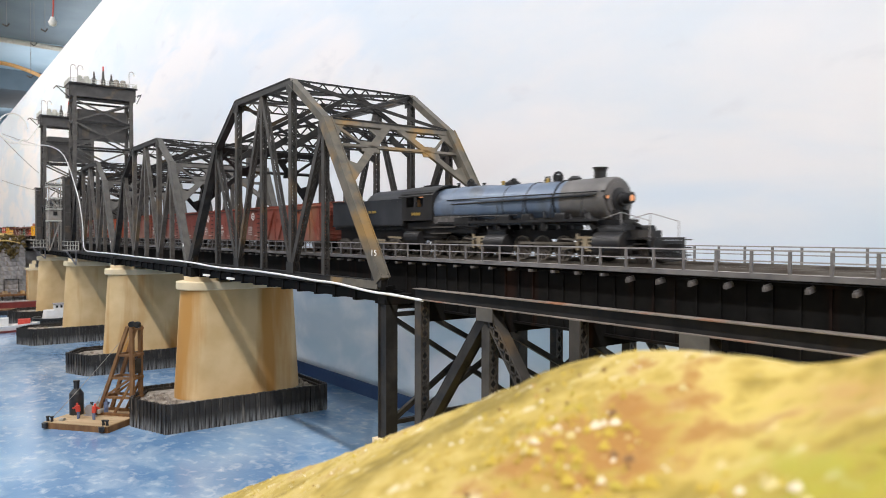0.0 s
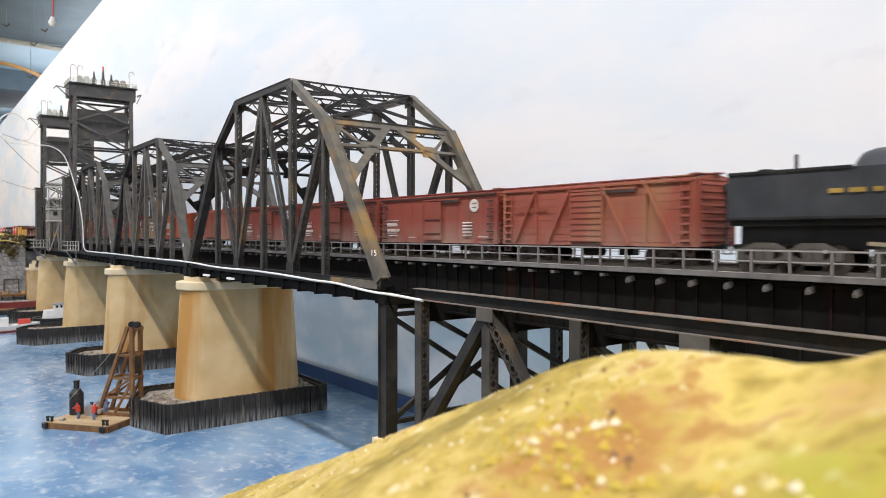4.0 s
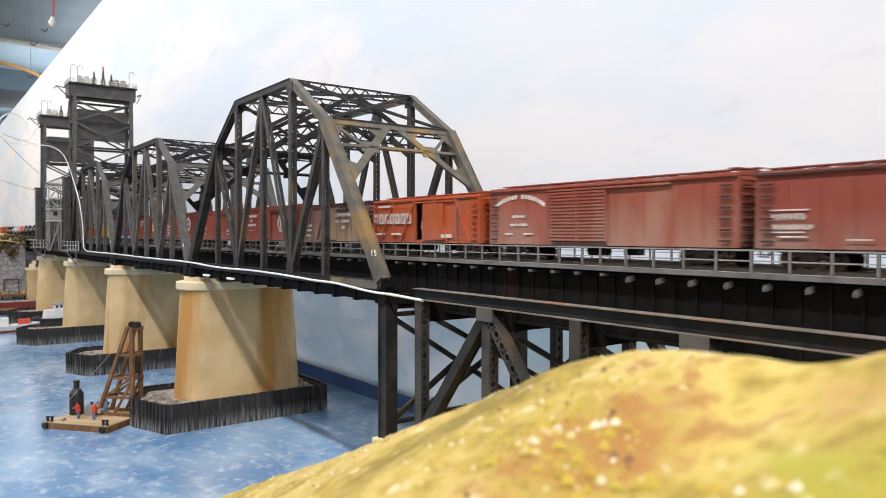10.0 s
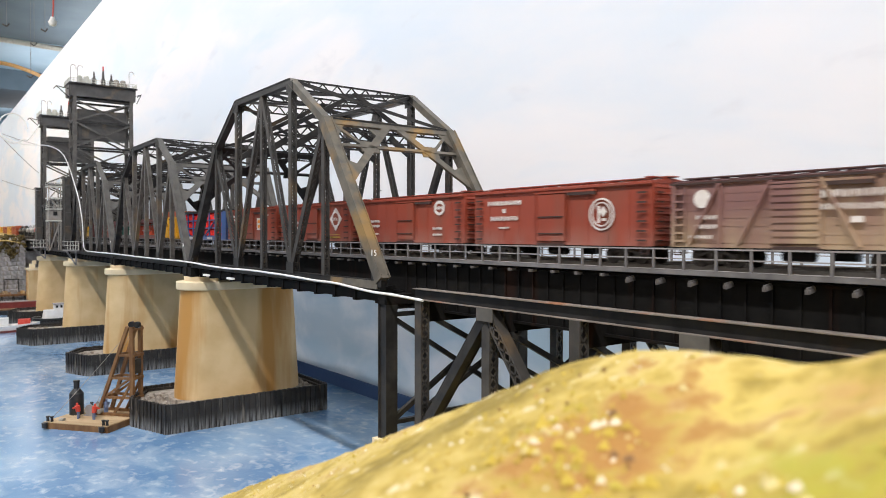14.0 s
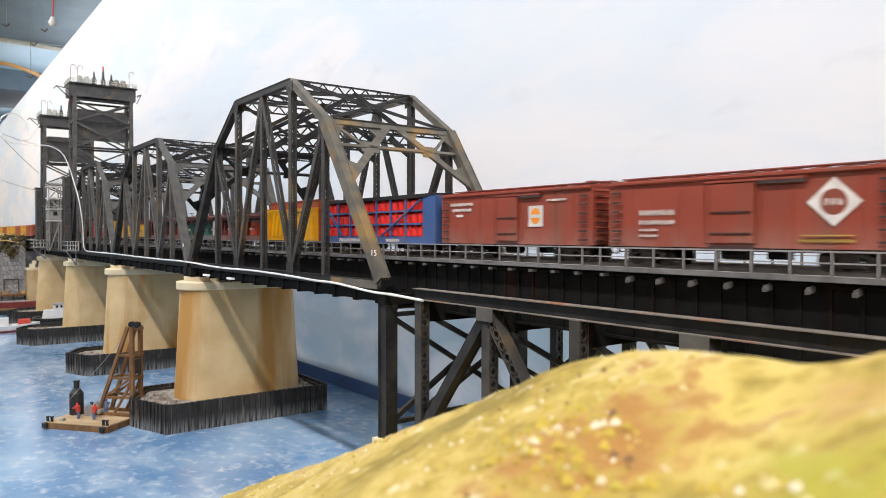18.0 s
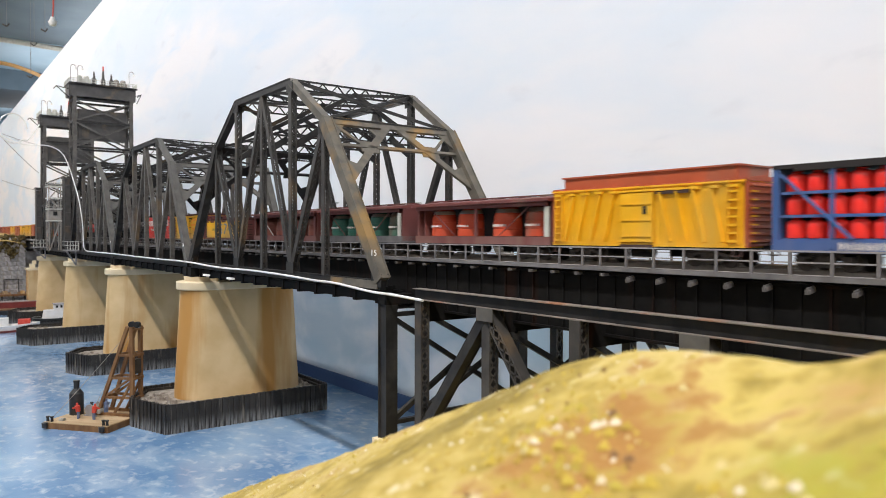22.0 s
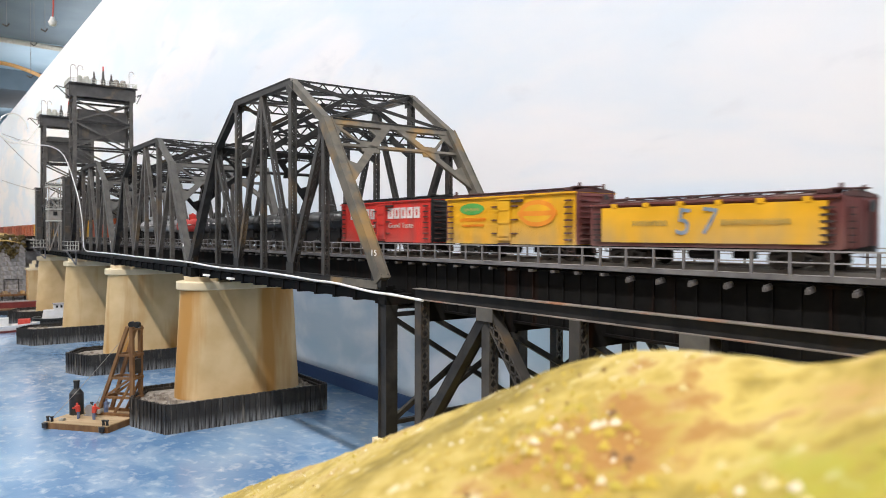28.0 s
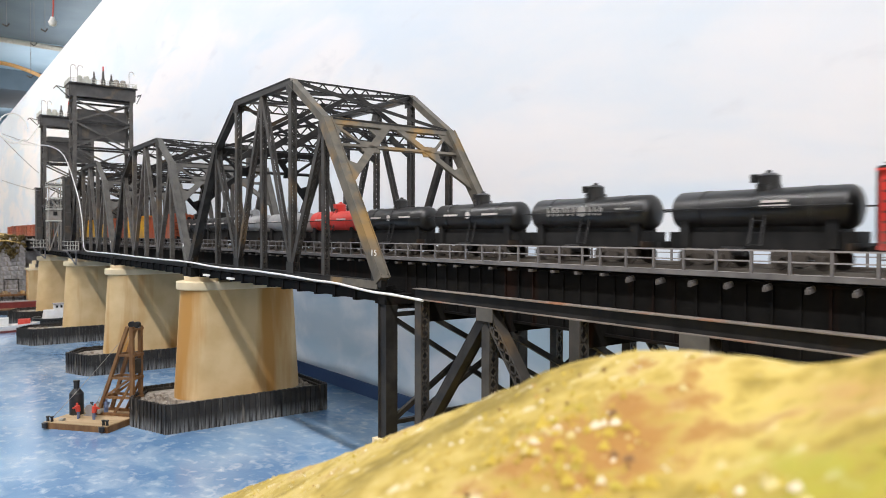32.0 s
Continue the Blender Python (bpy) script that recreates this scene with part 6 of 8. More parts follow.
def tank_car(rear, front, body, label, dome_x=0.0, decals=()):
    root, L = car_root("tank_car", rear, front, label, "tank car")
    r, zc = 0.0098, 0.0284
    bm = bmesh.new()
    a = L / 2
    lathe_x(bm, [(-a, 0.002), (-a + 0.0006, r * 0.58), (-a + 0.0020, r * 0.88), (-a + 0.0038, r), (a - 0.0038, r), (a - 0.0020, r * 0.88), (a - 0.0006, r * 0.58), (a, 0.002)], 0, zc, 32)
    part("tank", bm, body, root, "", True)
    for q in (-0.30, 0.0, 0.30):
        bm = bmesh.new()
        lathe_x(bm, [(q * L - 0.0006, r + 0.0003), (q * L + 0.0006, r + 0.0003)], 0, zc, 32)
        part("tank_band", bm, body, root)
    bm = bmesh.new()
    tube(bm, (dome_x, 0, zc + r - 0.002), (dome_x, 0, zc + r + 0.0058), 0.0052, 0.0050, 18)
    tube(bm, (dome_x, 0, zc + r + 0.0058), (dome_x, 0, zc + r + 0.0072), 0.0054, 0.0030, 18)
    tube(bm, (dome_x, 0, zc + r + 0.0072), (dome_x, 0, zc + r + 0.0086), 0.0016, 0.0012, 10)
    box(bm, dome_x - 0.006, -0.002, zc + r + 0.0048, 0.003, 0.003, 0.004)
    part("dome", bm, body, root, "", True)
    bm = bmesh.new()
    box(bm, 0, 0, 0.0130, L + 0.002, 0.012, 0.0090)
    box(bm, 0, 0, 0.0185, L * 0.86, 0.010, 0.0060)
    for e in (-1, 1):
        box(bm, e * (a - 0.009), 0, 0.0165, 0.0050, 0.016, 0.0130)
        box(bm, e * (a + 0.0010), 0, 0.0110, 0.0016, 0.030, 0.0030)
        coupler(bm, e * L / 2, e)
    part("frame", bm, STEEL_DARK, root)
    bm = bmesh.new()
    for s in (-1, 1):
        tube(bm, (-a - 0.001, s * (r + 0.0022), zc + 0.0005), (a + 0.001, s * (r + 0.0022), zc + 0.0005), 0.0004, None, 6)
        for k in range(5):
            tube(bm, (-a + 0.004 + (L - 0.008) * k / 4, s * (r - 0.0004), zc + 0.0005), (-a + 0.004 + (L - 0.008) * k / 4, s * (r + 0.0022), zc + 0.0005), 0.0004, None, 6)
    part("handrail", bm, BLACK, root)
    for s in (-1, 1):
        bm = bmesh.new()
        for k in (-1, 1):
            tube(bm, (dome_x + k * 0.003, s * (r + 0.0030), 0.0110), (dome_x + k * 0.003, s * 0.0050, zc + r + 0.002), 0.0005, None, 6)
        for i in range(6):
            q = i / 5
            y = s * (r + 0.0030 + (0.0050 - r - 0.0030) * q)
            box(bm, dome_x, y, 0.0115 + (zc + r - 0.010) * q, 0.006, 0.0005, 0.0005)
        part("ladder", bm, BLACK, root)
    if decals:
        decal(root, decals, -r - 0.0004)
    bm = bmesh.new()
    tube(bm, (-0.016, -0.006, 0.0080), (-0.004, -0.006, 0.0080), 0.0024, None, 10)
    part("air_tank", bm, BLACK, root)


tx = -3.1118
tank_car(tx - 0.0915, tx, TANK_BLACK, "dusty black tank car with a small white stencil", 0.004, [("bar", 0.012, 0.0315, 0.012, 0.0012, LETTER), ("bar", 0.012, 0.0292, 0.014, 0.0014, LETTER)])
tank_car(tx - 0.1965, tx - 0.1050, TANK_BLACK, "black tank car with large white lettering", 0.002, [("word", -0.006, 0.0297, 0.046, 0.0050, LETTER_DULL), ("disc", 0.0005, 0.0297, 0.0062, 0.0062, LETTER_DULL), ("bar", 0.030, 0.0305, 0.010, 0.0010, LETTER_DULL)])
for k, (mm, lb) in enumerate(((TANK_BLACK, "black tank car with pale stencils"), (TANK_BLACK, "black tank car with pale stencils"), (SIGN_RED, "red tank car"), (SILVER, "silver tank car"), (SILVER, "silver tank car"), (TANK_BLACK, "dusty black tank car"), (TANK_BLACK, "dusty black tank car"))):
    r0 = tx - 0.2105 - 0.105 * k
    tank_car(r0 - 0.0915, r0, mm, lb + " among the tank cars", 0.003, [("disc", -0.002, 0.0297, 0.005, 0.005, LETTER), ("bar", -0.022, 0.0300, 0.016, 0.0014, LETTER), ("bar", 0.022, 0.0300, 0.016, 0.0014, LETTER)])
r0 = tx - 0.2105 - 0.735
REAR = ((ORANGE_OX, "orange boxcar"), (YELLOW, "yellow boxcar"), (ORANGE_OX, "orange boxcar"), (YELLOW, "yellow boxcar"), (YELLOW, "yellow boxcar"), (ORANGE_OX, "orange boxcar"), (YELLOW, "yellow boxcar"), (ORANGE_OX, "orange boxcar"), (ORANGE_OX, "orange boxcar"), (RED_OXIDE2, "oxide red boxcar"), (ORANGE_OX, "orange boxcar"), (RUST_WOOD, "rusty brown boxcar"), (ORANGE_OX, "orange boxcar"), (RED_OXIDE, "oxide red boxcar"), (ORANGE_OX, "orange boxcar"))
for k, (mm, lb) in enumerate(REAR):
    boxcar("boxcar", r0 - 0.151 * k - 0.142, r0 - 0.151 * k, lb + " far back in the train", mm)

# ---- locomotive and tender ----
LX = 0.11
loco = thing("steam_locomotive", pose(LX - 0.0046, TRACK_Y, RAIL_Z), "large black articulated steam locomotive with a blue-sheened boiler", "locomotive")
FLEET.append((loco, LX - 0.0046))
z = lambda h: h - RAIL_Z
BZ, BR = z(0.2768), 0.0131
bm = bmesh.new()
lathe_x(bm, [(0.050 - LX, 0.0150), (0.078 - LX, 0.0146), (0.086 - LX, BR + 0.0008), (0.156 - LX, BR)], 0, BZ, 40)
part("boiler", bm, BOILER_BLUE, loco, "blue-black boiler jacket", True)
bm = bmesh.new()
lathe_x(bm, [(0.156 - LX, BR + 0.0003), (0.1890 - LX, BR + 0.0003), (0.1903 - LX, BR - 0.0006), (0.1903 - LX, 0.001)], 0, BZ, 40)
smokebox = part("smokebox", bm, GRAPHITE, loco, "grey graphite smokebox", True)
bm = bmesh.new()
lathe_x(bm, [(0.1902 - LX, 0.0072), (0.1918 - LX, 0.0070), (0.1930 - LX, 0.0050), (0.1934 - LX, 0.001)], 0, BZ, 28)
tube(bm, (0.1930 - LX, 0, BZ), (0.1955 - LX, 0, BZ), 0.0044, 0.0040, 16)
part("smokebox_door", bm, BLACK, smokebox, "", True)
for s in (-1, 1):
    bm = bmesh.new()
    box(bm, 0.120 - LX, s * 0.0112, z(0.2655), 0.128, 0.0036, 0.0030)
    part("side_skirt", bm, BLACK, loco)
bm = bmesh.new()
tube(bm, (0.1940 - LX, 0, BZ + 0.0006), (0.2002 - LX, 0, BZ + 0.0006), 0.0032, None, 16)
part("headlight", bm, BLACK, loco, "", True)
bm = bmesh.new()
tube(bm, (0.2002 - LX, 0, BZ + 0.0006), (0.2008 - LX, 0, BZ + 0.0006), 0.0019, 0.0014, 16)
part("headlight_lens", bm, GLOW, loco, "glowing orange headlight lens")
for s in (-1, 1):
    bm = bmesh.new()
    tube(bm, (0.1885 - LX, s * 0.0112, BZ + 0.0012), (0.1918 - LX, s * 0.0112, BZ + 0.0012), 0.0015, None, 10)
    mk = part("marker_lamp", bm, BLACK, loco)
    bm = bmesh.new()
    tube(bm, (0.1918 - LX, s * 0.0112, BZ + 0.0012), (0.1922 - LX, s * 0.0112, BZ + 0.0012), 0.0010, None, 10)
    part("lens", bm, GLOW, mk, "glowing orange lens")
    # pumps on the smokebox front
    bm = bmesh.new()
    tube(bm, (0.1925 - LX, s * 0.0042, BZ - 0.0125), (0.1925 - LX, s * 0.0042, BZ - 0.0060), 0.0024, None, 12)
    part("air_pump", bm, BLACK, loco, "", True)
LETTER_DIM = mat("dim_gold_lettering", (0.30, 0.20, 0.04), (0.40, 0.27, 0.06), 140, 0.5, bump=0.0)
bm = bmesh.new()
tube(bm, (0.1769 - LX, 0, BZ + BR - 0.002), (0.1769 - LX, 0, z(0.2936)), 0.0039, 0.0036, 18)
tube(bm, (0.1769 - LX, 0, z(0.2936)), (0.1769 - LX, 0, z(0.2962)), 0.0036, 0.0040, 18)
tube(bm, (0.1769 - LX, 0, z(0.2956)), (0.1769 - LX, 0, z(0.2964)), 0.0045, 0.0045, 18)
part("smokestack", bm, BLACK, loco, "", True)
for x, r, h, nm in ((0.157, 0.0046, 0.2925, "sand_dome"), (0.1005, 0.0056, 0.2932, "steam_dome"), (0.0570, 0.0042, 0.2945, "turret_dome")):
    bm = bmesh.new()
    tube(bm, (x - LX, 0, BZ + BR - 0.003), (x - LX, 0, z(h) - 0.0016), r, r * 0.95, 18)
    tube(bm, (x - LX, 0, z(h) - 0.0016), (x - LX, 0, z(h)), r * 0.95, r * 0.5, 18)
    part(nm, bm, BLACK, loco, "", True)
for x, top, mm in ((0.1310, 0.2920, BLACK), (0.0895, 0.2935, LETTER_DIM), (0.0690, 0.2935, BLACK), (0.0400, 0.2950, BLACK)):
    bm = bmesh.new()
    tube(bm, (x - LX, 0.001, BZ + BR - 0.002), (x - LX, 0.001, z(top)), 0.0013, 0.0010, 8)
    tube(bm, (x - LX, 0.001, z(top) - 0.0010), (x - LX, 0.001, z(top)), 0.0017, 0.0012, 8)
    part("safety_valve", bm, mm, loco)
# hoops of pipe over the boiler top
for x, r0, zc in ((0.1455, 0.0036, 0.0020), (0.0590, 0.0034, 0.0030), (0.1045, 0.0030, 0.0008)):
    bm = bmesh.new()
    for k in range(12):
        a0, a1 = math.pi * k / 6, math.pi * (k + 1) / 6
        tube(bm, (x - LX + r0 * math.cos(a0), -0.0030, BZ + BR + zc + r0 * math.sin(a0)), (x - LX + r0 * math.cos(a1), -0.0030, BZ + BR + zc + r0 * math.sin(a1)), 0.0008, None, 8)
    tube(bm, (x - LX, -0.0036, BZ + BR + zc), (x - LX, -0.0010, BZ + BR + zc), r0 * 0.62, None, 14)
    part("feedwater_valve", bm, BLACK, loco, "", True)
for x in (0.105, 0.127, 0.1515):
    bm = bmesh.new()
    lathe_x(bm, [(x - LX - 0.0004, BR + 0.0007), (x - LX + 0.0004, BR + 0.0007)], 0, BZ, 40)
    part("boiler_band", bm, BLACK, loco)
for s in (-1, 1):
    bm = bmesh.new()
    tube(bm, (0.046 - LX, s * 0.0150, BZ + 0.0045), (0.187 - LX, s * 0.0138, BZ + 0.0045), 0.0004, None, 6)
    for k in range(8):
        x = 0.05 + 0.02 * k
        tube(bm, (x - LX, s * 0.0118, BZ + 0.0045), (x - LX, s * 0.0143, BZ + 0.0045), 0.0005, None, 6)
    part("handrail", bm, BLACK, loco)
    bm = bmesh.new()
    tube(bm, (0.05 - LX, s * 0.0146, BZ + 0.0012), (0.185 - LX, s * 0.0138, BZ + 0.0026), 0.0006, None, 6)
    part("sand_pipe", bm, BLACK, loco)
    bm = bmesh.new()
    box(bm, 0.115 - LX, s * 0.0148, z(0.2652), 0.152, 0.0056, 0.0008)
    box(bm, 0.115 - LX, s * 0.0176, z(0.2649), 0.152, 0.0006, 0.0015)
    part("running_board", bm, BLACK, loco)
    for k in range(9):
        bm = bmesh.new()
        tube(bm, (0.094 + 0.011 * k - LX, s * 0.0168, z(0.2600)), (0.090 + 0.011 * k - LX, s * 0.0150, z(0.2668 + 0.002 * (k % 3))), 0.0004, None, 6)
        part("sander_pipe", bm, BLACK, loco)
    for x, zz, w, hh in ((0.110, 0.2668, 0.010, 0.0024), (0.131, 0.2668, 0.007, 0.0024), (0.160, 0.2668, 0.008, 0.0024)):
        bm = bmesh.new()
        box(bm, x - LX, s * 0.0150, z(zz), w, 0.0040, hh)
        tube(bm, (x - w / 2 - LX, s * 0.0150, z(zz) + hh / 2), (x + w / 2 - LX, s * 0.0150, z(zz) + hh / 2), 0.0018, None, 10)
        part("feedwater_box", bm, BLACK, loco)
    for x0, x1, r in ((0.062, 0.082, 0.0028),):
        bm = bmesh.new()
        tube(bm, (x0 - LX, s * 0.0135, z(0.2635)), (x1 - LX, s * 0.0135, z(0.2635)), r, None, 12)
        part("air_reservoir", bm, BLACK, loco, "", True)
# piping and frame below the boiler
bm = bmesh.new()
box(bm, 0.116 - LX, 0, z(0.2566), 0.150, 0.0150, 0.0058)
for x, w in ((0.060, 0.040), (0.0995, 0.020), (0.1215, 0.011), (0.1335, 0.005), (0.1530, 0.008), (0.1880, 0.018)):
    box(bm, x - LX, 0, z(0.2610), w, 0.0150, 0.0080)
box(bm, 0.014 - LX, 0, z(0.2600), 0.056, 0.0240, 0.0120)
part("boiler_cradle", bm, BLACK, loco)
for s in (-1, 1):
    for k, (yy, zz, xa, xb) in enumerate(((0.0143, 0.2690, 0.030, 0.120), (0.0158, 0.2640, 0.045, 0.150), (0.0150, 0.2632, 0.060, 0.185))):
        bm = bmesh.new()
        tube(bm, (xa - LX, s * yy, z(zz)), (xb - LX, s * yy, z(zz)), 0.0007, None, 8)
        part("pipe", bm, BLACK, loco)
    bm = bmesh.new()
    tube(bm, (0.100 - LX, s * 0.0132, z(0.2600)), (0.100 - LX, s * 0.0142, z(0.2672)), 0.0024, None, 10)
    tube(bm, (0.185 - LX, s * 0.0125, z(0.2590)), (0.178 - LX, s * 0.0120, z(0.2680)), 0.0026, None, 10)
    part("steam_pipe", bm, BLACK, loco, "", True)
    bm = bmesh.new()
    box(bm, 0.066 - LX, s * 0.0150, z(0.2655), 0.016, 0.005, 0.006)
    part("lubricator", bm, BLACK, loco)
    bm = bmesh.new()
    tube(bm, (0.146 - LX, s * 0.0155, z(0.2590)), (0.146 - LX, s * 0.0155, z(0.2670)), 0.0024, None, 12)
    part("air_compressor", bm, BLACK, loco, "", True)
# firebox and ash pan
bm = bmesh.new()
box(bm, 0.052 - LX, 0, z(0.2640), 0.050, 0.0285, 0.0130)
part("firebox", bm, BLACK, loco)
bm = bmesh.new()
lathe_x(bm, [(0.026 - LX, 0.0148), (0.052 - LX, 0.0152)], 0, BZ - 0.0005, 36)
part("firebox_wrapper", bm, BOILER_BLUE, loco, "", True)
bm = bmesh.new()
box(bm, 0.022 - LX, 0, z(0.2615), 0.040, 0.030, 0.0012)
box(bm, 0.020 - LX, 0, z(0.2560), 0.026, 0.022, 0.0080)
part("ash_pan", bm, BLACK, loco)
for s in (-1, 1):
    for x, zz, w in ((0.0440, 0.2620, 0.030), (0.0400, 0.2575, 0.022)):
        bm = bmesh.new()
        box(bm, x - LX, s * 0.0162, z(zz), w, 0.0030, 0.0008)
        part("step_board", bm, PALE_TRUCK, loco, "dusty grey step board")
    bm = bmesh.new()
    box(bm, 0.0480 - LX, s * 0.0160, z(0.2672), 0.0300, 0.0020, 0.0050)
    part("grate_panel", bm, STEEL_BRACKET, loco, "dull grey grate panel")
# cab with window openings
bm = bmesh.new()
x0, x1, zb0, zt = -0.011 - LX, 0.0295 - LX, z(0.2672), z(0.2880)
for s in (-1, 1):
    y = s * 0.0160
    wz0, wz1 = z(0.2775), z(0.2860)
    box(bm, (x0 + x1) / 2, y, (zb0 + wz0) / 2, x1 - x0, 0.0010, wz0 - zb0)
    box(bm, (x0 + x1) / 2, y, (wz1 + zt) / 2, x1 - x0, 0.0010, zt - wz1)
    for a, b in ((x0, x0 + 0.006), (x0 + 0.017, x0 + 0.020), (x0 + 0.029, x1)):
        box(bm, (a + b) / 2, y, (wz0 + wz1) / 2, b - a, 0.0010, wz1 - wz0)
box(bm, x1 - 0.0005, 0, (zb0 + zt) / 2, 0.001, 0.031, zt - zb0)
box(bm, (x0 + x1) / 2, 0, zb0 + 0.0005, x1 - x0, 0.031, 0.001)
part("cab", bm, BLACK, loco)
bm = bmesh.new()
arc = [math.pi * (0.14 + 0.72 * i / 12) for i in range(13)]
rim = [(0.0190 * math.cos(a), z(0.2800) + 0.0140 * math.sin(a)) for a in arc] + [(0.0182 * math.cos(a), z(0.2792) + 0.0140 * math.sin(a)) for a in reversed(arc)]
ends = [[bm.verts.new((xx, yy, zz)) for yy, zz in rim] for xx in (x0 - 0.004, x1 + 0.002)]
k = len(rim)
for i in range(k):
    bm.faces.new([ends[0][i], ends[0][(i + 1) % k], ends[1][(i + 1) % k], ends[1][i]])
for e in ends:
    for i in range(12):
        bm.faces.new([e[i], e[i + 1], e[k - 2 - i], e[k - 1 - i]])
part("cab_roof", bm, BLACK, loco)
bm = bmesh.new()
box(bm, (x0 + x1) / 2, 0, z(0.2941), 0.013, 0.010, 0.0012)
part("roof_hatch", bm, BLACK, loco)
decal(loco, [("word", 0.009 - LX, z(0.2722), 0.0120, 0.0024, LETTER_DIM)], -0.0168)
bm = bmesh.new()
tube(bm, (0.004 - LX, -0.011, z(0.2700)), (0.004 - LX, -0.011, z(0.2805)), 0.0026, 0.0020, 10)
tube(bm, (0.004 - LX, -0.011, z(0.2805)), (0.004 - LX, -0.011, z(0.2835)), 0.0016, 0.0014, 10)
part("figurine", bm, mat("tan_figurine_paint", (0.42, 0.25, 0.11), (0.55, 0.34, 0.16), 200, 0.6, bump=0.0), loco, "small painted driver figurine")
bm = bmesh.new()
box(bm, x0 + 0.0240, -0.0146, z(0.2853), 0.0036, 0.0012, 0.0016)
part("cab_lamp", bm, GLOW, loco, "glowing orange cab lamp")
# engines: frames, wheels, rods, cylinders
DRIVERS, RODS, DRIVER_R = [], [], 0.0078
bm = bmesh.new()
R = 0.0078
tube(bm, (0, -0.0003, 0), (0, 0.0008, 0), R * 0.97, None, 30)
DRV = mesh_of("driving_wheel", bm, WHEEL)
bm = bmesh.new()
tube(bm, (0, -0.0013, 0), (0, -0.0002, 0), R * 0.30, None, 12)
HUB = mesh_of("hub", bm, WHEEL)
bm = bmesh.new()
bar(bm, (R * 0.25, -0.0008, 0), (R * 0.90, -0.0008, 0), 0.0012, 0.0010, (0, 1, 0))
SPOKE = mesh_of("spoke", bm, WHEEL)
bm = bmesh.new()
hexa(bm, [(-R * 0.75, -0.0013, R * 0.40), (R * 0.75, -0.0013, R * 0.40), (R * 0.75, -0.0002, R * 0.40), (-R * 0.75, -0.0002, R * 0.40),
          (-R * 0.30, -0.0013, R * 0.86), (R * 0.30, -0.0013, R * 0.86), (R * 0.30, -0.0002, R * 0.86), (-R * 0.30, -0.0002, R * 0.86)])
BALANCE = mesh_of("counterweight", bm, WHEEL)
bm = bmesh.new()
rings = [[bm.verts.new((r * math.cos(2 * math.pi * i / 32), yy, r * math.sin(2 * math.pi * i / 32))) for i in range(32)] for r, yy in ((R, -0.0014), (R * 0.90, -0.0014), (R * 0.90, -0.0010), (R, -0.0010))]
for k in range(4):
    for i in range(32):
        bm.faces.new([rings[k][i], rings[k][(i + 1) % 32], rings[(k + 1) % 4][(i + 1) % 32], rings[(k + 1) % 4][i]])
TYRE = mesh_of("tyre", bm, TYRE_M)
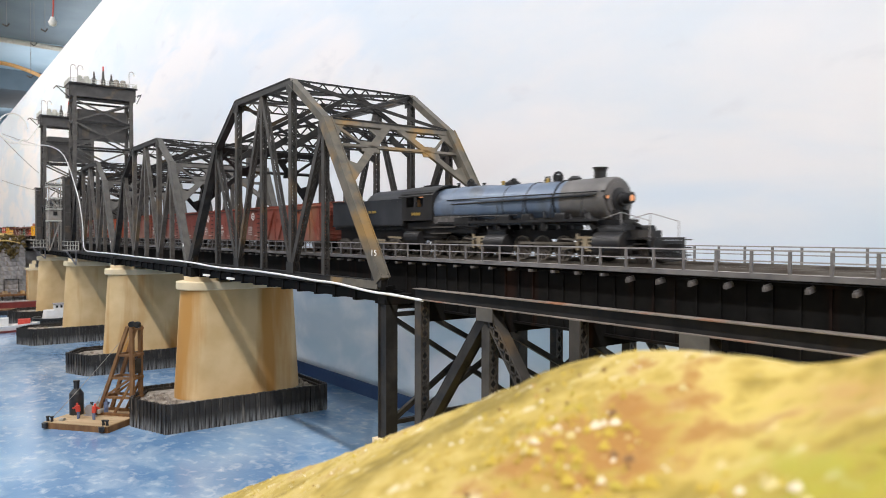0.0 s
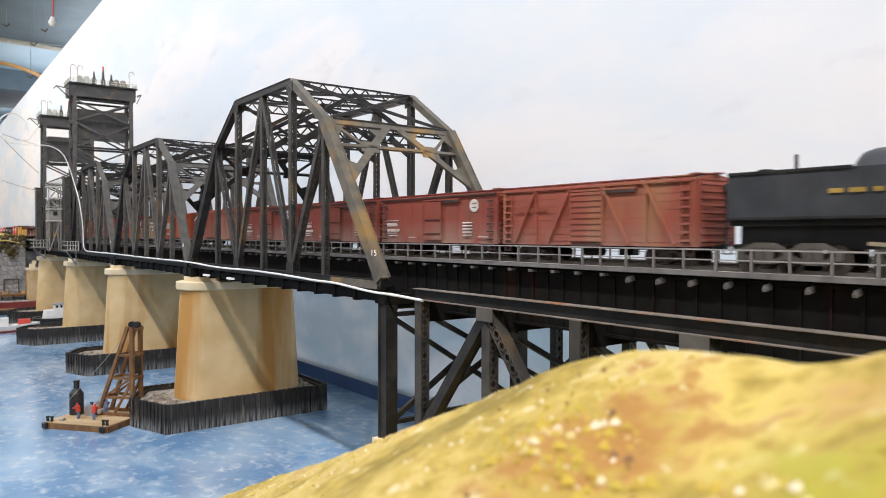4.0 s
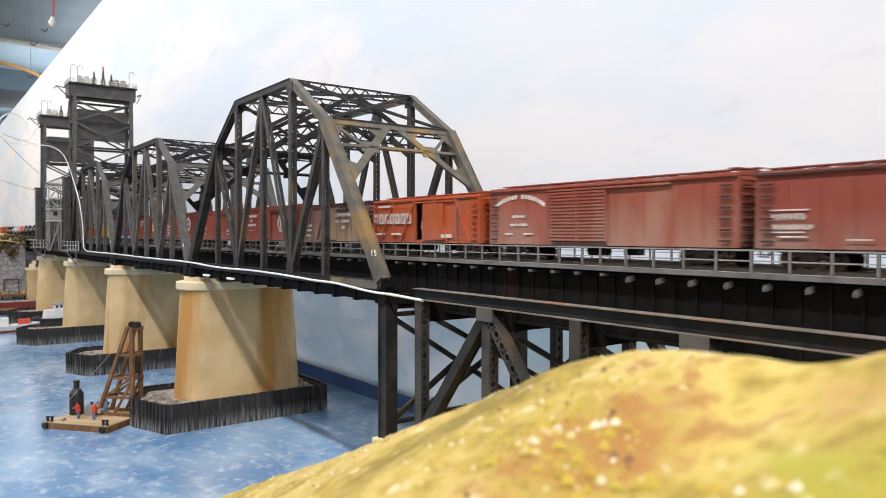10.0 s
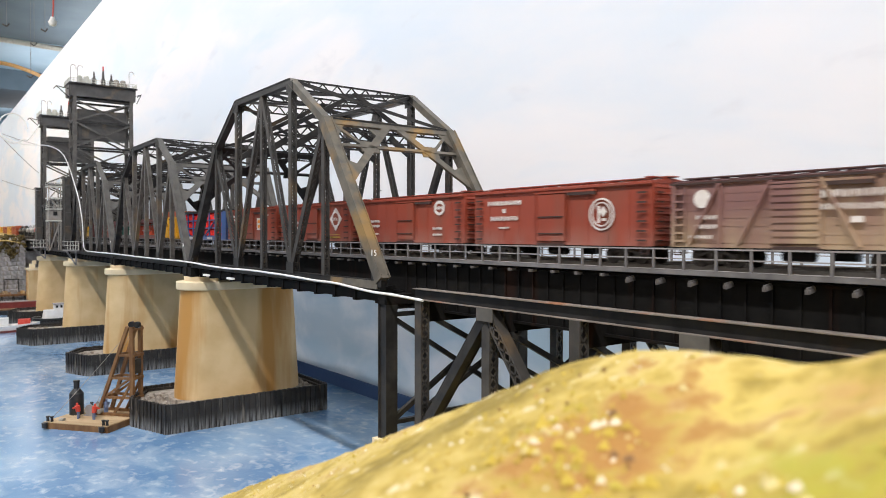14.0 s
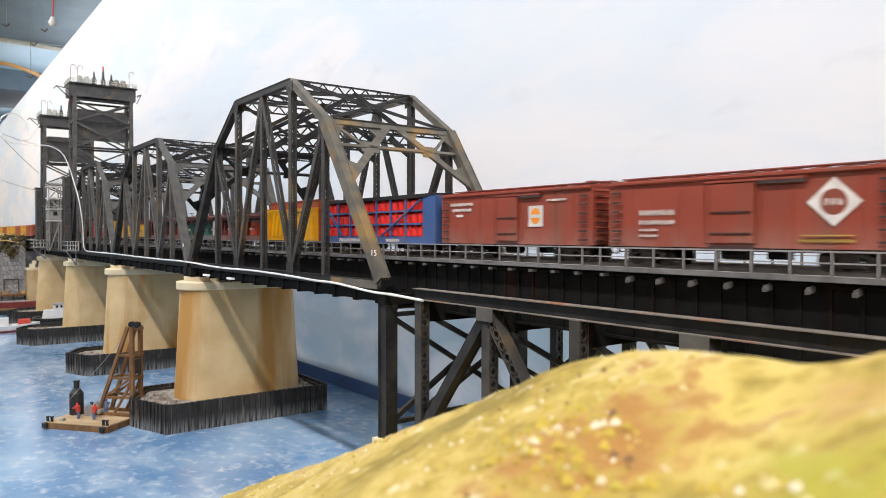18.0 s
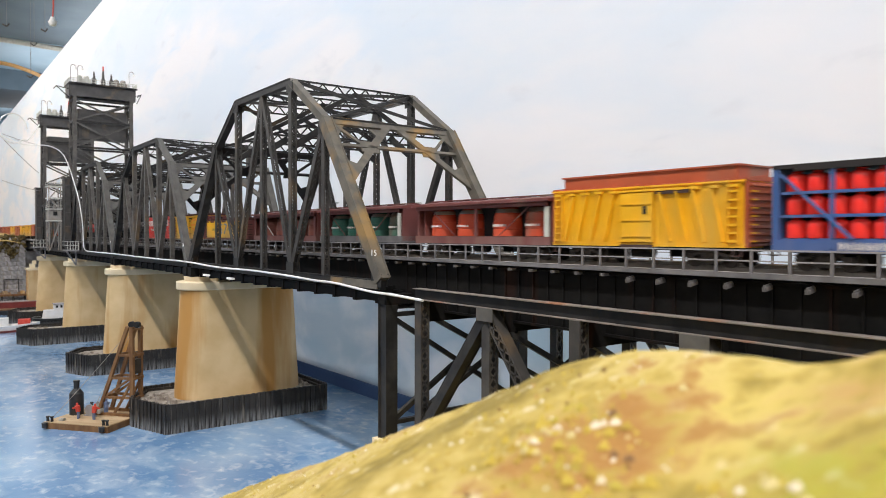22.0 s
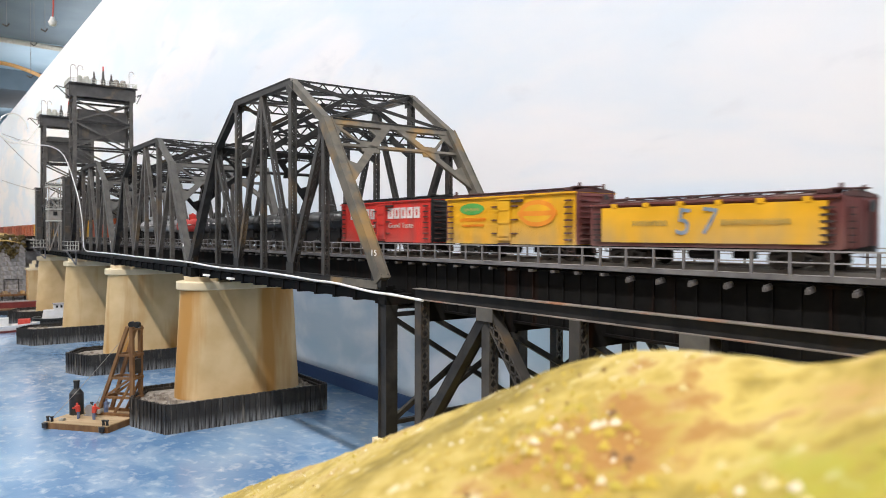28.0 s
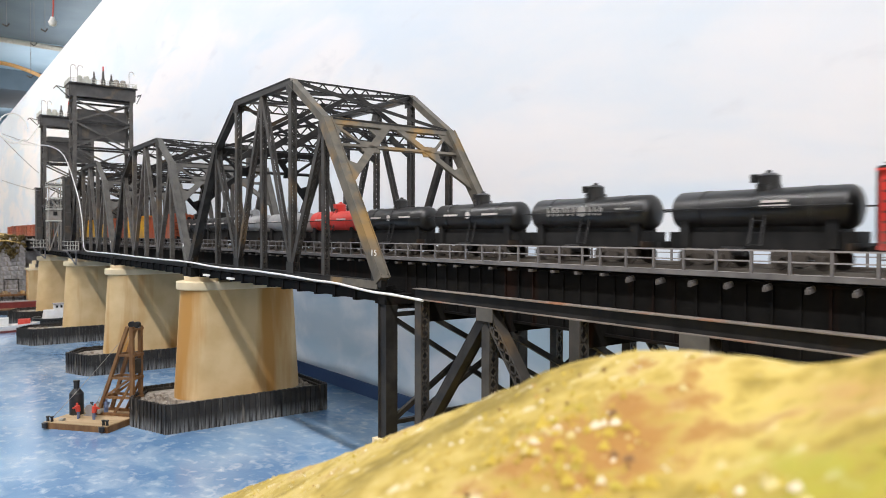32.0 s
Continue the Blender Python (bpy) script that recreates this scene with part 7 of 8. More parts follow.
for grp, first, cyl in (("rear", 0.028, 0.1005), ("front", 0.121, 0.1970)):
    xs4 = [first + 0.0182 * k for k in range(4)]
    bm = bmesh.new()
    box(bm, (xs4[0] + xs4[3]) / 2 - LX, 0, 0.0080, xs4[3] - xs4[0] + 0.030, 0.0090, 0.0060)
    part("engine_frame", bm, BLACK, loco)
    for s in (-1, 1):
        for x in xs4:
            dw = again("driving_wheel", DRV, loco, pose(x - LX, s * 0.0092, R, 0, 0, 0 if s < 0 else 180))
            again("tyre", TYRE, dw)
            again("hub", HUB, dw)
            again("counterweight", BALANCE, dw)
            for k in range(12):
                again("spoke", SPOKE, dw, Matrix.Rotation(2 * math.pi * k / 12, 4, "Y"))
            DRIVERS.append((dw, x - LX, s))
        bm = bmesh.new()
        bar(bm, (xs4[0] - LX - 0.001, s * 0.0118, R), (xs4[3] - LX + 0.001, s * 0.0118, R), 0.0008, 0.0016)
        RODS.append(part("side_rod", bm, TYRE_M, loco, "dull steel side rod"))
        bm = bmesh.new()
        bar(bm, (xs4[2] - LX, s * 0.0130, R - 0.0004), (cyl - 0.012 - LX, s * 0.0130, R + 0.0026), 0.0009, 0.0016)
        part("main_rod", bm, TYRE_M, loco, "dull steel main rod")
        for h, a, th in ((0.0066, 0.024, 0.0013), (0.0044, 0.022, 0.0010), (0.0020, 0.021, 0.0012), (-0.0008, 0.018, 0.0010)):
            bm = bmesh.new()
            bar(bm, (cyl - a - LX, s * 0.0140, R + h), (cyl - 0.008 - LX, s * 0.0140, R + h), 0.0014, th)
            part("guide_bar", bm, ROD, loco, "dusty tan guide bar")
        bm = bmesh.new()
        box(bm, cyl - 0.0185 - LX, s * 0.0144, R + 0.0030, 0.0040, 0.0012, 0.0062)
        part("crosshead", bm, ROD, loco, "dusty tan crosshead")
        bm = bmesh.new()
        box(bm, cyl - 0.0250 - LX, s * 0.0138, R + 0.0040, 0.0016, 0.0012, 0.0098)
        part("guide_yoke", bm, ROD, loco)
        bm = bmesh.new()
        bar(bm, (xs4[2] + 0.002 - LX, s * 0.0142, R + 0.0058), (cyl - 0.022 - LX, s * 0.0142, R + 0.0050), 0.0008, 0.0011)
        part("radius_rod", bm, TYRE_M, loco)
        bm = bmesh.new()
        big = 0.0074 if grp == "front" else 0.0060
        tube(bm, (cyl - 0.0100 - LX, s * 0.0122, R + 0.0028), (cyl + 0.0100 - LX, s * 0.0122, R + 0.0028), big, None, 20)
        tube(bm, (cyl - 0.0090 - LX, s * 0.0112, R + 0.0102), (cyl + 0.0090 - LX, s * 0.0112, R + 0.0102), 0.0036, None, 16)
        box(bm, cyl - LX, s * 0.0085, R + 0.0060, 0.0160, 0.0090, 0.0110)
        part("cylinder", bm, BLACK, loco, "", True)
# trailing unit below the cab and pilot
bm = bmesh.new()
for s in (-1, 1):
    tube(bm, (-0.008 - LX, s * 0.0125, z(0.2545)), (0.012 - LX, s * 0.0125, z(0.2545)), 0.0048, None, 16)
part("trailing_tank", bm, BLACK, loco, "", True)
for s in (-1, 1):
    again("trailing_wheel", WHEEL_ME, loco, Matrix.Translation((0.012 - LX, s * 0.0086, WHEEL_R)))
    again("pilot_wheel", WHEEL_ME, loco, Matrix.Translation((0.214 - LX, s * 0.0086, WHEEL_R)))
bm = bmesh.new()
box(bm, 0.2100 - LX, 0, z(0.2545), 0.032, 0.0260, 0.0014)
box(bm, 0.2245 - LX, 0, z(0.2505), 0.0026, 0.0270, 0.0062)
box(bm, 0.2060 - LX, 0, z(0.2570), 0.014, 0.0200, 0.0040)
part("pilot_deck", bm, BLACK, loco)
bm = bmesh.new()
for k in range(11):
    y = -0.0140 + 0.0028 * k
    bar(bm, (0.2250 - LX, y, z(0.2480)), (0.2290 - LX, y * 0.7, z(0.2425)), 0.0010, 0.0010)
box(bm, 0.2290 - LX, 0, z(0.2428), 0.0010, 0.0210, 0.0010)
part("pilot_grille", bm, BLACK, loco)
bm = bmesh.new()
box(bm, 0.2300 - LX, 0, 0.0098, 0.0080, 0.0030, 0.0030)
part("coupler", bm, BLACK, loco)
for s in (-1, 1):
    bm = bmesh.new()
    for p, q in (((0.1900, 0.0120, BZ - 0.0110), (0.2030, 0.0128, z(0.2690))), ((0.2030, 0.0128, z(0.2690)), (0.2220, 0.0128, z(0.2640))), ((0.2220, 0.0128, z(0.2530)), (0.2220, 0.0128, z(0.2640))), ((0.2030, 0.0128, z(0.2550)), (0.2030, 0.0128, z(0.2690)))):
        tube(bm, (p[0] - LX, s * p[1], p[2]), (q[0] - LX, s * q[1], q[2]), 0.00026, None, 6)
    part("pilot_handrail", bm, STEEL_GREY, loco, "thin grey handrail")
    bm = bmesh.new()
    for k in range(3):
        box(bm, 0.2270 - LX, s * 0.0140, z(0.2455 + 0.0042 * k), 0.0030, 0.0040, 0.0006)
    part("pilot_step", bm, BLACK, loco)

# front plumbing, bell and classification gear
for s in (-1, 1):
    bm = bmesh.new()
    tube(bm, (0.1925 - LX, s * 0.0050, BZ - 0.0110), (0.2050 - LX, s * 0.0090, z(0.2590)), 0.0010, None, 8)
    part("exhaust_pipe", bm, BLACK, loco, "", True)
    bm = bmesh.new()
    tube(bm, (0.2000 - LX, s * 0.0115, z(0.2480)), (0.2120 - LX, s * 0.0115, z(0.2480)), 0.0030, None, 12)
    part("front_reservoir", bm, BLACK, loco, "", True)
    for k in range(4):
        bm = bmesh.new()
        box(bm, 0.2150 - LX + 0.0005 * k, s * 0.0142, z(0.2455 + 0.0030 * k), 0.0060, 0.0030, 0.0006)
        part("step", bm, BLACK, loco)
    for k, x in enumerate((0.100, 0.125, 0.150, 0.175)):
        bm = bmesh.new()
        tube(bm, (x - LX, s * 0.0128, BZ + 0.0045), (x - LX, s * 0.0150, z(0.2656)), 0.0003, None, 6)
        part("drain_pipe", bm, BLACK, loco)
bm = bmesh.new()
lathe_x(bm, [(0.1900 - LX, 0.0104), (0.1912 - LX, 0.0104), (0.1913 - LX, 0.0086)], 0, BZ, 32)
part("front_ring", bm, GRAPHITE, loco, "", True)
bm = bmesh.new()
tube(bm, (0.1365 - LX, -0.0030, BZ + BR - 0.0006), (0.1365 - LX, -0.0030, BZ + BR + 0.0026), 0.0014, 0.0008, 12)
part("bell", bm, LETTER_DIM, loco, "dull brass bell", True)
bm = bmesh.new()
for q in (-1, 1):
    bar(bm, (0.1365 - LX + q * 0.0022, -0.0030, BZ + BR - 0.0010), (0.1365 - LX + q * 0.0018, -0.0030, BZ + BR + 0.0033), 0.0006, 0.0006)
bar(bm, (0.1343 - LX, -0.0030, BZ + BR + 0.0032), (0.1387 - LX, -0.0030, BZ + BR + 0.0032), 0.0006, 0.0006)
part("bell_yoke", bm, BLACK, loco)

TENDER_FRAME = FRAME_ME.copy()
TENDER_FRAME.materials.clear()
TENDER_FRAME.materials.append(PALE_TRUCK)
tc = (-0.1302 - 0.0160) / 2
tender = thing("tender", pose(tc, TRACK_Y, RAIL_Z), "long black tender with a rounded cover and yellow lettering", "tender")
FLEET.append((tender, tc))
L = 0.116
bm = bmesh.new()
prism(bm, [(-L / 2, -0.0158), (L / 2, -0.0158), (L / 2, 0.0158), (-L / 2, 0.0158)], z(0.2635), z(0.2848))
TENDER_PAINT = mat("blue_black_tender_paint", (0.030, 0.033, 0.038), (0.048, 0.051, 0.058), 60, 0.5, 0.0, (0.07, 0.06, 0.05), 28, 0.64, spec=0.3)
part("tank", bm, TENDER_PAINT, tender)
bm = bmesh.new()
for s in (-1, 1):
    box(bm, -0.030, s * 0.0160, z(0.2850), L - 0.060, 0.0010, 0.0012)
    box(bm, 0, s * 0.0160, z(0.2640), L, 0.0010, 0.0012)
part("tank_seams", bm, BLACK, tender)
bm = bmesh.new()
lathe_x(bm, [(-0.004, 0.0104), (-0.002, 0.0124), (0.002, 0.0134), (L / 2 - 0.002, 0.0138), (L / 2 - 0.001, 0.0100)], 0, z(0.2798), 40)
for v in bm.verts:
    v.co.y *= 1.16
    v.co.z = max(v.co.z, z(0.2830))
part("turtleback_cover", bm, TENDER_PAINT, tender, "rounded sooty cover", True)
bm = bmesh.new()
tube(bm, (-0.0335, 0.0, z(0.2845)), (-0.0335, 0.0, z(0.2935)), 0.0009, None, 8)
tube(bm, (-0.046, -0.004, z(0.2845)), (-0.046, -0.004, z(0.2872)), 0.0034, None, 14)
part("vent_pipe", bm, BLACK, tender)
decal(tender, [("bar", -0.0085, z(0.2752), 0.0058, 0.0019, LETTER_DIM), ("bar", 0.0000, z(0.2752), 0.0064, 0.0019, LETTER_DIM), ("bar", 0.0080, z(0.2752), 0.0036, 0.0019, LETTER_DIM), ("bar", 0.0150, z(0.2752), 0.0058, 0.0019, LETTER_DIM)], -0.0162)
for k, (xa, za, xb, zb) in enumerate(((0.004, 0.2530, 0.030, 0.2515), (0.012, 0.2500, 0.050, 0.2495), (0.036, 0.2545, 0.054, 0.2540))):
    bm = bmesh.new()
    bar(bm, (xa, -0.0150, z(za)), (xb, -0.0150, z(zb)), 0.0010, 0.0016)
    part("booster_rod", bm, ROD, tender, "dusty tan rod")
bm = bmesh.new()
box(bm, 0, 0, z(0.2622), L + 0.002, 0.026, 0.0030)
for e in (-1, 1):
    coupler(bm, e * L / 2, e)
part("underframe", bm, BLACK, tender)
for x in (-0.042, -0.020, 0.018, 0.040):
    tk = truck(tender, x)
    for ch in tk.children:
        ch.scale = (1.12, 1.0, 1.45)
        if ch.name.startswith("side_frame"):
            ch.data = TENDER_FRAME
bm = bmesh.new()
box(bm, 0, 0, z(0.2565), L - 0.006, 0.018, 0.0120)
part("water_bottom", bm, BLACK, tender)

# ---- pile driver barge by the first pier ----
DECK_PLANK = mat("pale_sanded_deck", (0.36, 0.25, 0.13), (0.50, 0.37, 0.22), 90, 0.8, stretch=(0.2, 1, 1))
ROPE = mat("grey_rope", (0.28, 0.26, 0.22), (0.40, 0.37, 0.32), 200, 0.8)
SHIRT_RED = mat("red_painted_plastic", (0.55, 0.05, 0.03), (0.65, 0.08, 0.05), 200, 0.5, bump=0)
DENIM = mat("blue_grey_painted_plastic", (0.10, 0.14, 0.24), (0.16, 0.20, 0.32), 200, 0.6, bump=0)
IRON = mat("black_iron", (0.012, 0.012, 0.013), (0.03, 0.03, 0.03), 120, 0.4)

ang = math.degrees(math.atan2(0.0574, 0.0693))
BARGE = pose(-0.5122, -0.2257, WATER_Z, 0, 0, ang)      # corner by the aisle; x along the long side
barge = thing("pile_driver_barge", BARGE, "brown wooden barge with a sanded plank deck beside the pier", "barge")
BL, BW = 0.0908, 0.082
bm = bmesh.new()
box(bm, BL / 2, BW / 2, 0.0032, BL, BW, 0.0076)
hull = part("hull", bm, TIMBER, barge)
for k in range(10):
    bm = bmesh.new()
    box(bm, BL / 2, BW * (k + 0.5) / 10, 0.0074, BL - 0.003, BW / 10 - 0.0004, 0.0010)
    part("deck_plank", bm, DECK_PLANK, barge)
for x, y in ((0.004, 0.004), (0.010, 0.004), (BL - 0.004, 0.004), (BL - 0.009, 0.004), (0.004, BW - 0.004), (BL - 0.004, BW - 0.004)):
    bm = bmesh.new()
    tube(bm, (x, y, 0.0078), (x, y, 0.0128), 0.0018, 0.0014, 10)
    tube(bm, (x, y, 0.0128), (x, y, 0.0142), 0.0022, 0.0022, 10)
    part("bollard", bm, IRON, barge, "", True)
for x in (0.006, BL - 0.006):
    bm = bmesh.new()
    tube(bm, (x, -0.003, 0.002), (x, -0.003, 0.0078), 0.0032, 0.0034, 10)
    part("fender", bm, IRON, barge, "", True)
bm = bmesh.new()
tube(bm, (0.016, 0.010, 0.0085), (0.022, 0.010, 0.0085), 0.0028, None, 12)
part("rope_coil", bm, ROPE, barge)

boiler = thing("donkey_boiler", BARGE @ pose(0.012, 0.042, 0.0079), "black vertical donkey boiler with a thin chimney", "boiler")
bm = bmesh.new()
tube(bm, (0, 0, 0), (0, 0, 0.026), 0.0084, None, 20)
tube(bm, (0, 0, 0.026), (0, 0, 0.032), 0.0084, 0.0040, 20)
part("shell", bm, IRON, boiler, "", True)
bm = bmesh.new()
tube(bm, (0, 0, 0.031), (0, 0, 0.040), 0.0034, None, 12)
tube(bm, (0, 0, 0.040), (0, 0, 0.042), 0.0040, None, 12)
part("chimney", bm, IRON, boiler, "", True)

winch = thing("winch", BARGE @ pose(0.036, 0.044, 0.0079), "grey steam winch with rope drum", "winch")
for y in (-0.008, 0.008):
    bm = bmesh.new()
    bar(bm, (-0.008, y, 0.001), (0.010, y, 0.001), 0.002, 0.002)
    tube(bm, (0, y - 0.001, 0.008), (0, y + 0.001, 0.008), 0.0065, None, 16)
    part("side_wheel", bm, STEEL_GREY, winch, "", True)
bm = bmesh.new()
tube(bm, (0, -0.007, 0.008), (0, 0.007, 0.008), 0.0042, None, 14)
tube(bm, (0.009, -0.004, 0.005), (0.009, 0.004, 0.005), 0.003, None, 12)
part("drum", bm, ROPE, winch, "", True)

derrick = thing("pile_driver", BARGE @ pose(0.074, 0.058, 0.0079), "tall brown timber pile driver frame with raking back legs", "pile driver")
HD = 0.110
for y in (-0.008, 0.008):
    bm = bmesh.new()
    bar(bm, (0.012, y, 0), (0.012, y, HD), 0.0042, 0.0046, (1, 0, 0))
    part("lead", bm, TIMBER, derrick)
    bm = bmesh.new()
    bar(bm, (-0.034, y * 1.5, 0), (0.006, y, HD), 0.0036, 0.0040, (1, 0, 0))
    part("back_leg", bm, TIMBER, derrick)
    for q in (0.20, 0.42, 0.68):
        bm = bmesh.new()
        xq = -0.034 + 0.040 * q
        bar(bm, (xq, y * (1.5 - 0.5 * q), HD * q), (0.012, y, HD * q), 0.0026, 0.0030)
        part("tie_beam", bm, TIMBER, derrick)
    bm = bmesh.new()
    bar(bm, (-0.026, y * 1.4, HD * 0.20), (0.010, y, HD * 0.42), 0.0022, 0.0026)
    part("side_brace", bm, TIMBER, derrick)
    bm = bmesh.new()
    bar(bm, (-0.012, y * 1.4, 0.001), (0.010, y, HD * 0.36), 0.0024, 0.0028)
    part("side_brace", bm, TIMBER, derrick)
for q in (0.2, 0.42, 0.68, 0.97):
    bm = bmesh.new()
    xq = -0.034 + 0.040 * q
    bar(bm, (xq, -0.010, HD * q), (xq, 0.010, HD * q), 0.0030, 0.0034)
    part("cross_beam", bm, TIMBER, derrick)
    bm = bmesh.new()
    bar(bm, (0.0145, -0.010, HD * q), (0.0145, 0.010, HD * q), 0.0024, 0.0030)
    part("cross_beam", bm, TIMBER, derrick)
bm = bmesh.new()
box(bm, 0.012, 0, HD * 0.55, 0.006, 0.011, 0.018)
part("hammer", bm, IRON, derrick, "black iron hammer")
for k in range(2):
    bm = bmesh.new()
    tube(bm, (0.006 + 0.008 * k, -0.002, HD + 0.002), (0.006 + 0.008 * k, 0.002, HD + 0.002), 0.0040, None, 14)
    part("sheave", bm, IRON, derrick)
bm = bmesh.new()
for y in (-0.012, 0.012):
    bar(bm, (-0.040, y, 0.0016), (0.022, y, 0.0016), 0.004, 0.0032)
part("sled", bm, TIMBER, derrick)


def line(name, pts, r, material, label, category, handle=True):
    cu = bpy.data.curves.new(name, "CURVE")
    cu.dimensions, cu.bevel_depth, cu.bevel_resolution, cu.resolution_u = "3D", r, 2, 6
    sp = cu.splines.new("NURBS" if handle else "POLY")
    sp.points.add(len(pts) - 1)
    for p, q in zip(sp.points, pts):
        p.co = (*q, 1)
    if handle:
        sp.order_u, sp.use_endpoint_u = 3, True
    cu.materials.append(material)
    tmp = bpy.data.objects.new(name, cu)
    scene.collection.objects.link(tmp)
    me = bpy.data.meshes.new_from_object(tmp.evaluated_get(bpy.context.evaluated_depsgraph_get()))
    bpy.data.objects.remove(tmp)
    me.shade_smooth()
    return tagged(new(name, me), label, category)


top = BARGE @ Vector((0.084, 0.058, HD + 0.010))
line("guy_rope", [top, (top + BARGE @ Vector((0.008, 0.008, 0.012))) / 2 - Vector((0, 0, 0.004)), BARGE @ Vector((0.008, 0.008, 0.012))], 0.0003, ROPE, "thin grey guy rope from the pile driver head", "rope")
line("guy_rope", [top, BARGE @ Vector((0.036, 0.044, 0.016))], 0.0003, ROPE, "thin grey hoisting rope to the winch", "rope", handle=False)


def figurine(m, shirt, trousers, label):
    ob = thing("figurine", m, label, "figurine")
    bm = bmesh.new()
    for y in (-0.0013, 0.0013):
        tube(bm, (0, y, 0), (0, y * 0.8, 0.0085), 0.0013, 0.0016, 8)
    tube(bm, (0, 0, 0.0080), (0.0012, 0, 0.0155), 0.0026, 0.0032, 10)
    for s in (-1, 1):
        tube(bm, (0.001, s * 0.003, 0.0148), (0.0058, s * 0.0022, 0.0125), 0.0011, 0.0009, 8)
    tube(bm, (0.0014, 0, 0.0158), (0.0016, 0, 0.0188), 0.0014, 0.0013, 8)
    me = mesh_of("figurine_body", bm, shirt, True)
    bpy.data.objects.remove(ob)
    f = new("figurine", me)
    f.matrix_basis = m
    me.materials.append(trousers)
    for p in me.polygons:
        if p.center.z < 0.0082:
            p.material_index = 1
    return tagged(f, label, "figurine")


figurine(BARGE @ pose(0.052, 0.024, 0.0079, 0, 0, 60), SHIRT_RED, DENIM, "tiny plastic worker figurine in a red shirt on the barge")
figurine(BARGE @ pose(0.030, 0.024, 0.0079, 0, 0, 200), SHIRT_RED, DENIM, "tiny plastic worker figurine bending by the boiler")
figurine(BARGE @ pose(0.050, 0.048, 0.0079, 0, 0, 120), DENIM, DENIM, "tiny plastic worker figurine in grey at the winch")

# ---- white cable over the bridge ----
line("white_cable", [(0.058, -0.0705, 0.2115), (0.025, -0.0715, 0.2132), (-0.006, -0.0715, 0.2130), (-0.041, -0.0712, 0.2152), (-0.069, -0.0712, 0.2170), (-0.105, -0.0712, 0.2168), (-0.157, -0.0712, 0.2186), (-0.253, -0.0712, 0.2200), (-0.337, -0.0712, 0.2186), (-0.46, -0.0712, 0.2224), (-0.618, -0.0712, 0.2215), (-0.868, -0.0712, 0.2233), (-1.060, -0.0730, 0.2228), (-1.090, -0.0770, 0.2253), (-1.0914, -0.0780, 0.2409), (-1.0955, -0.0780, 0.2743), (-1.1144, -0.0780, 0.3026), (-1.1368, -0.0780, 0.3293), (-1.1700, -0.0800, 0.3600), (-1.1900, -0.0860, 0.3960), (-1.20, -0.0973, 0.4278), (-1.20, -0.1229, 0.4386), (-1.20, -0.1482, 0.4367), (-1.20, -0.1827, 0.4363), (-1.22, -0.23, 0.47)], 0.0010, CABLE, "thin white plastic cable draped along the bridge chord", "cable")
rng = random.Random(9)
loop = [(-1.55, -0.150 + 0.030 * math.cos(a), 0.512 + 0.036 * math.sin(a)) for a in [2 * math.pi * i / 18 for i in range(17)]]
line("white_cable_loop", loop + [(-1.55, -0.118, 0.48), (-1.62, -0.085, 0.535)], 0.0016, CABLE, "loop of white plastic cable hanging by the tower", "cable")
for a, b in (((-1.55, -0.175, 0.49), (-1.72, -0.075, 0.42)), ((-1.70, -0.160, 0.395), (-1.72, -0.072, 0.372)), ((-1.55, -0.172, 0.497), (-1.70, -0.075, 0.492))):
    line("thin_wire", [a, ((a[0] + b[0]) / 2, (a[1] + b[1]) / 2, (a[2] + b[2]) / 2 - 0.004), b], 0.0006, STEEL_GREY, "thin grey wire strung to the tower", "wire")

# ---- far shore: abutment, wharf and boats ----
def per_piece(m, spread):
    """Lets each object on a material differ a little in tone."""
    n, l = m.node_tree.nodes, m.node_tree.links
    b = n["Principled BSDF"]
    base = b.inputs["Base Color"].links[0].from_socket
    info, hs, mr = n.new("ShaderNodeObjectInfo"), n.new("ShaderNodeHueSaturation"), n.new("ShaderNodeMapRange")
    mr.inputs["To Min"].default_value, mr.inputs["To Max"].default_value = 1 - spread, 1 + spread
    l.new(info.outputs["Random"], mr.inputs["Value"])
    l.new(mr.outputs[0], hs.inputs["Value"])
    l.new(base, hs.inputs["Color"])
    l.new(hs.outputs[0], b.inputs["Base Color"])
    return m


STONE = mat("mottled_grey_stone", (0.27, 0.26, 0.255), (0.46, 0.45, 0.45), 60, 0.85, 0.0, (0.24, 0.19, 0.13), 22, 0.55, bump=0.8)
per_piece(STONE, 0.16)
SCRUB = mat("olive_brown_scrub", (0.075, 0.055, 0.018), (0.16, 0.115, 0.04), 90, 0.95, 0.0, (0.06, 0.045, 0.02), 40, 0.55, bump=0.6)
TURF = mat("golden_dry_turf", (0.30, 0.21, 0.06), (0.45, 0.33, 0.12), 40, 0.95, 0.0, (0.16, 0.10, 0.04), 22, 0.56, bump=0.8)
HULL_RED = mat("dull_red_hull_paint", (0.20, 0.035, 0.03), (0.28, 0.05, 0.04), 60, 0.5)
HULL_BLACK = mat("black_hull_paint", (0.015, 0.015, 0.014), (0.04, 0.038, 0.035), 60, 0.5)
BOAT_WHITE = mat("white_boat_enamel", (0.72, 0.71, 0.68), (0.80, 0.79, 0.77), 60, 0.35)

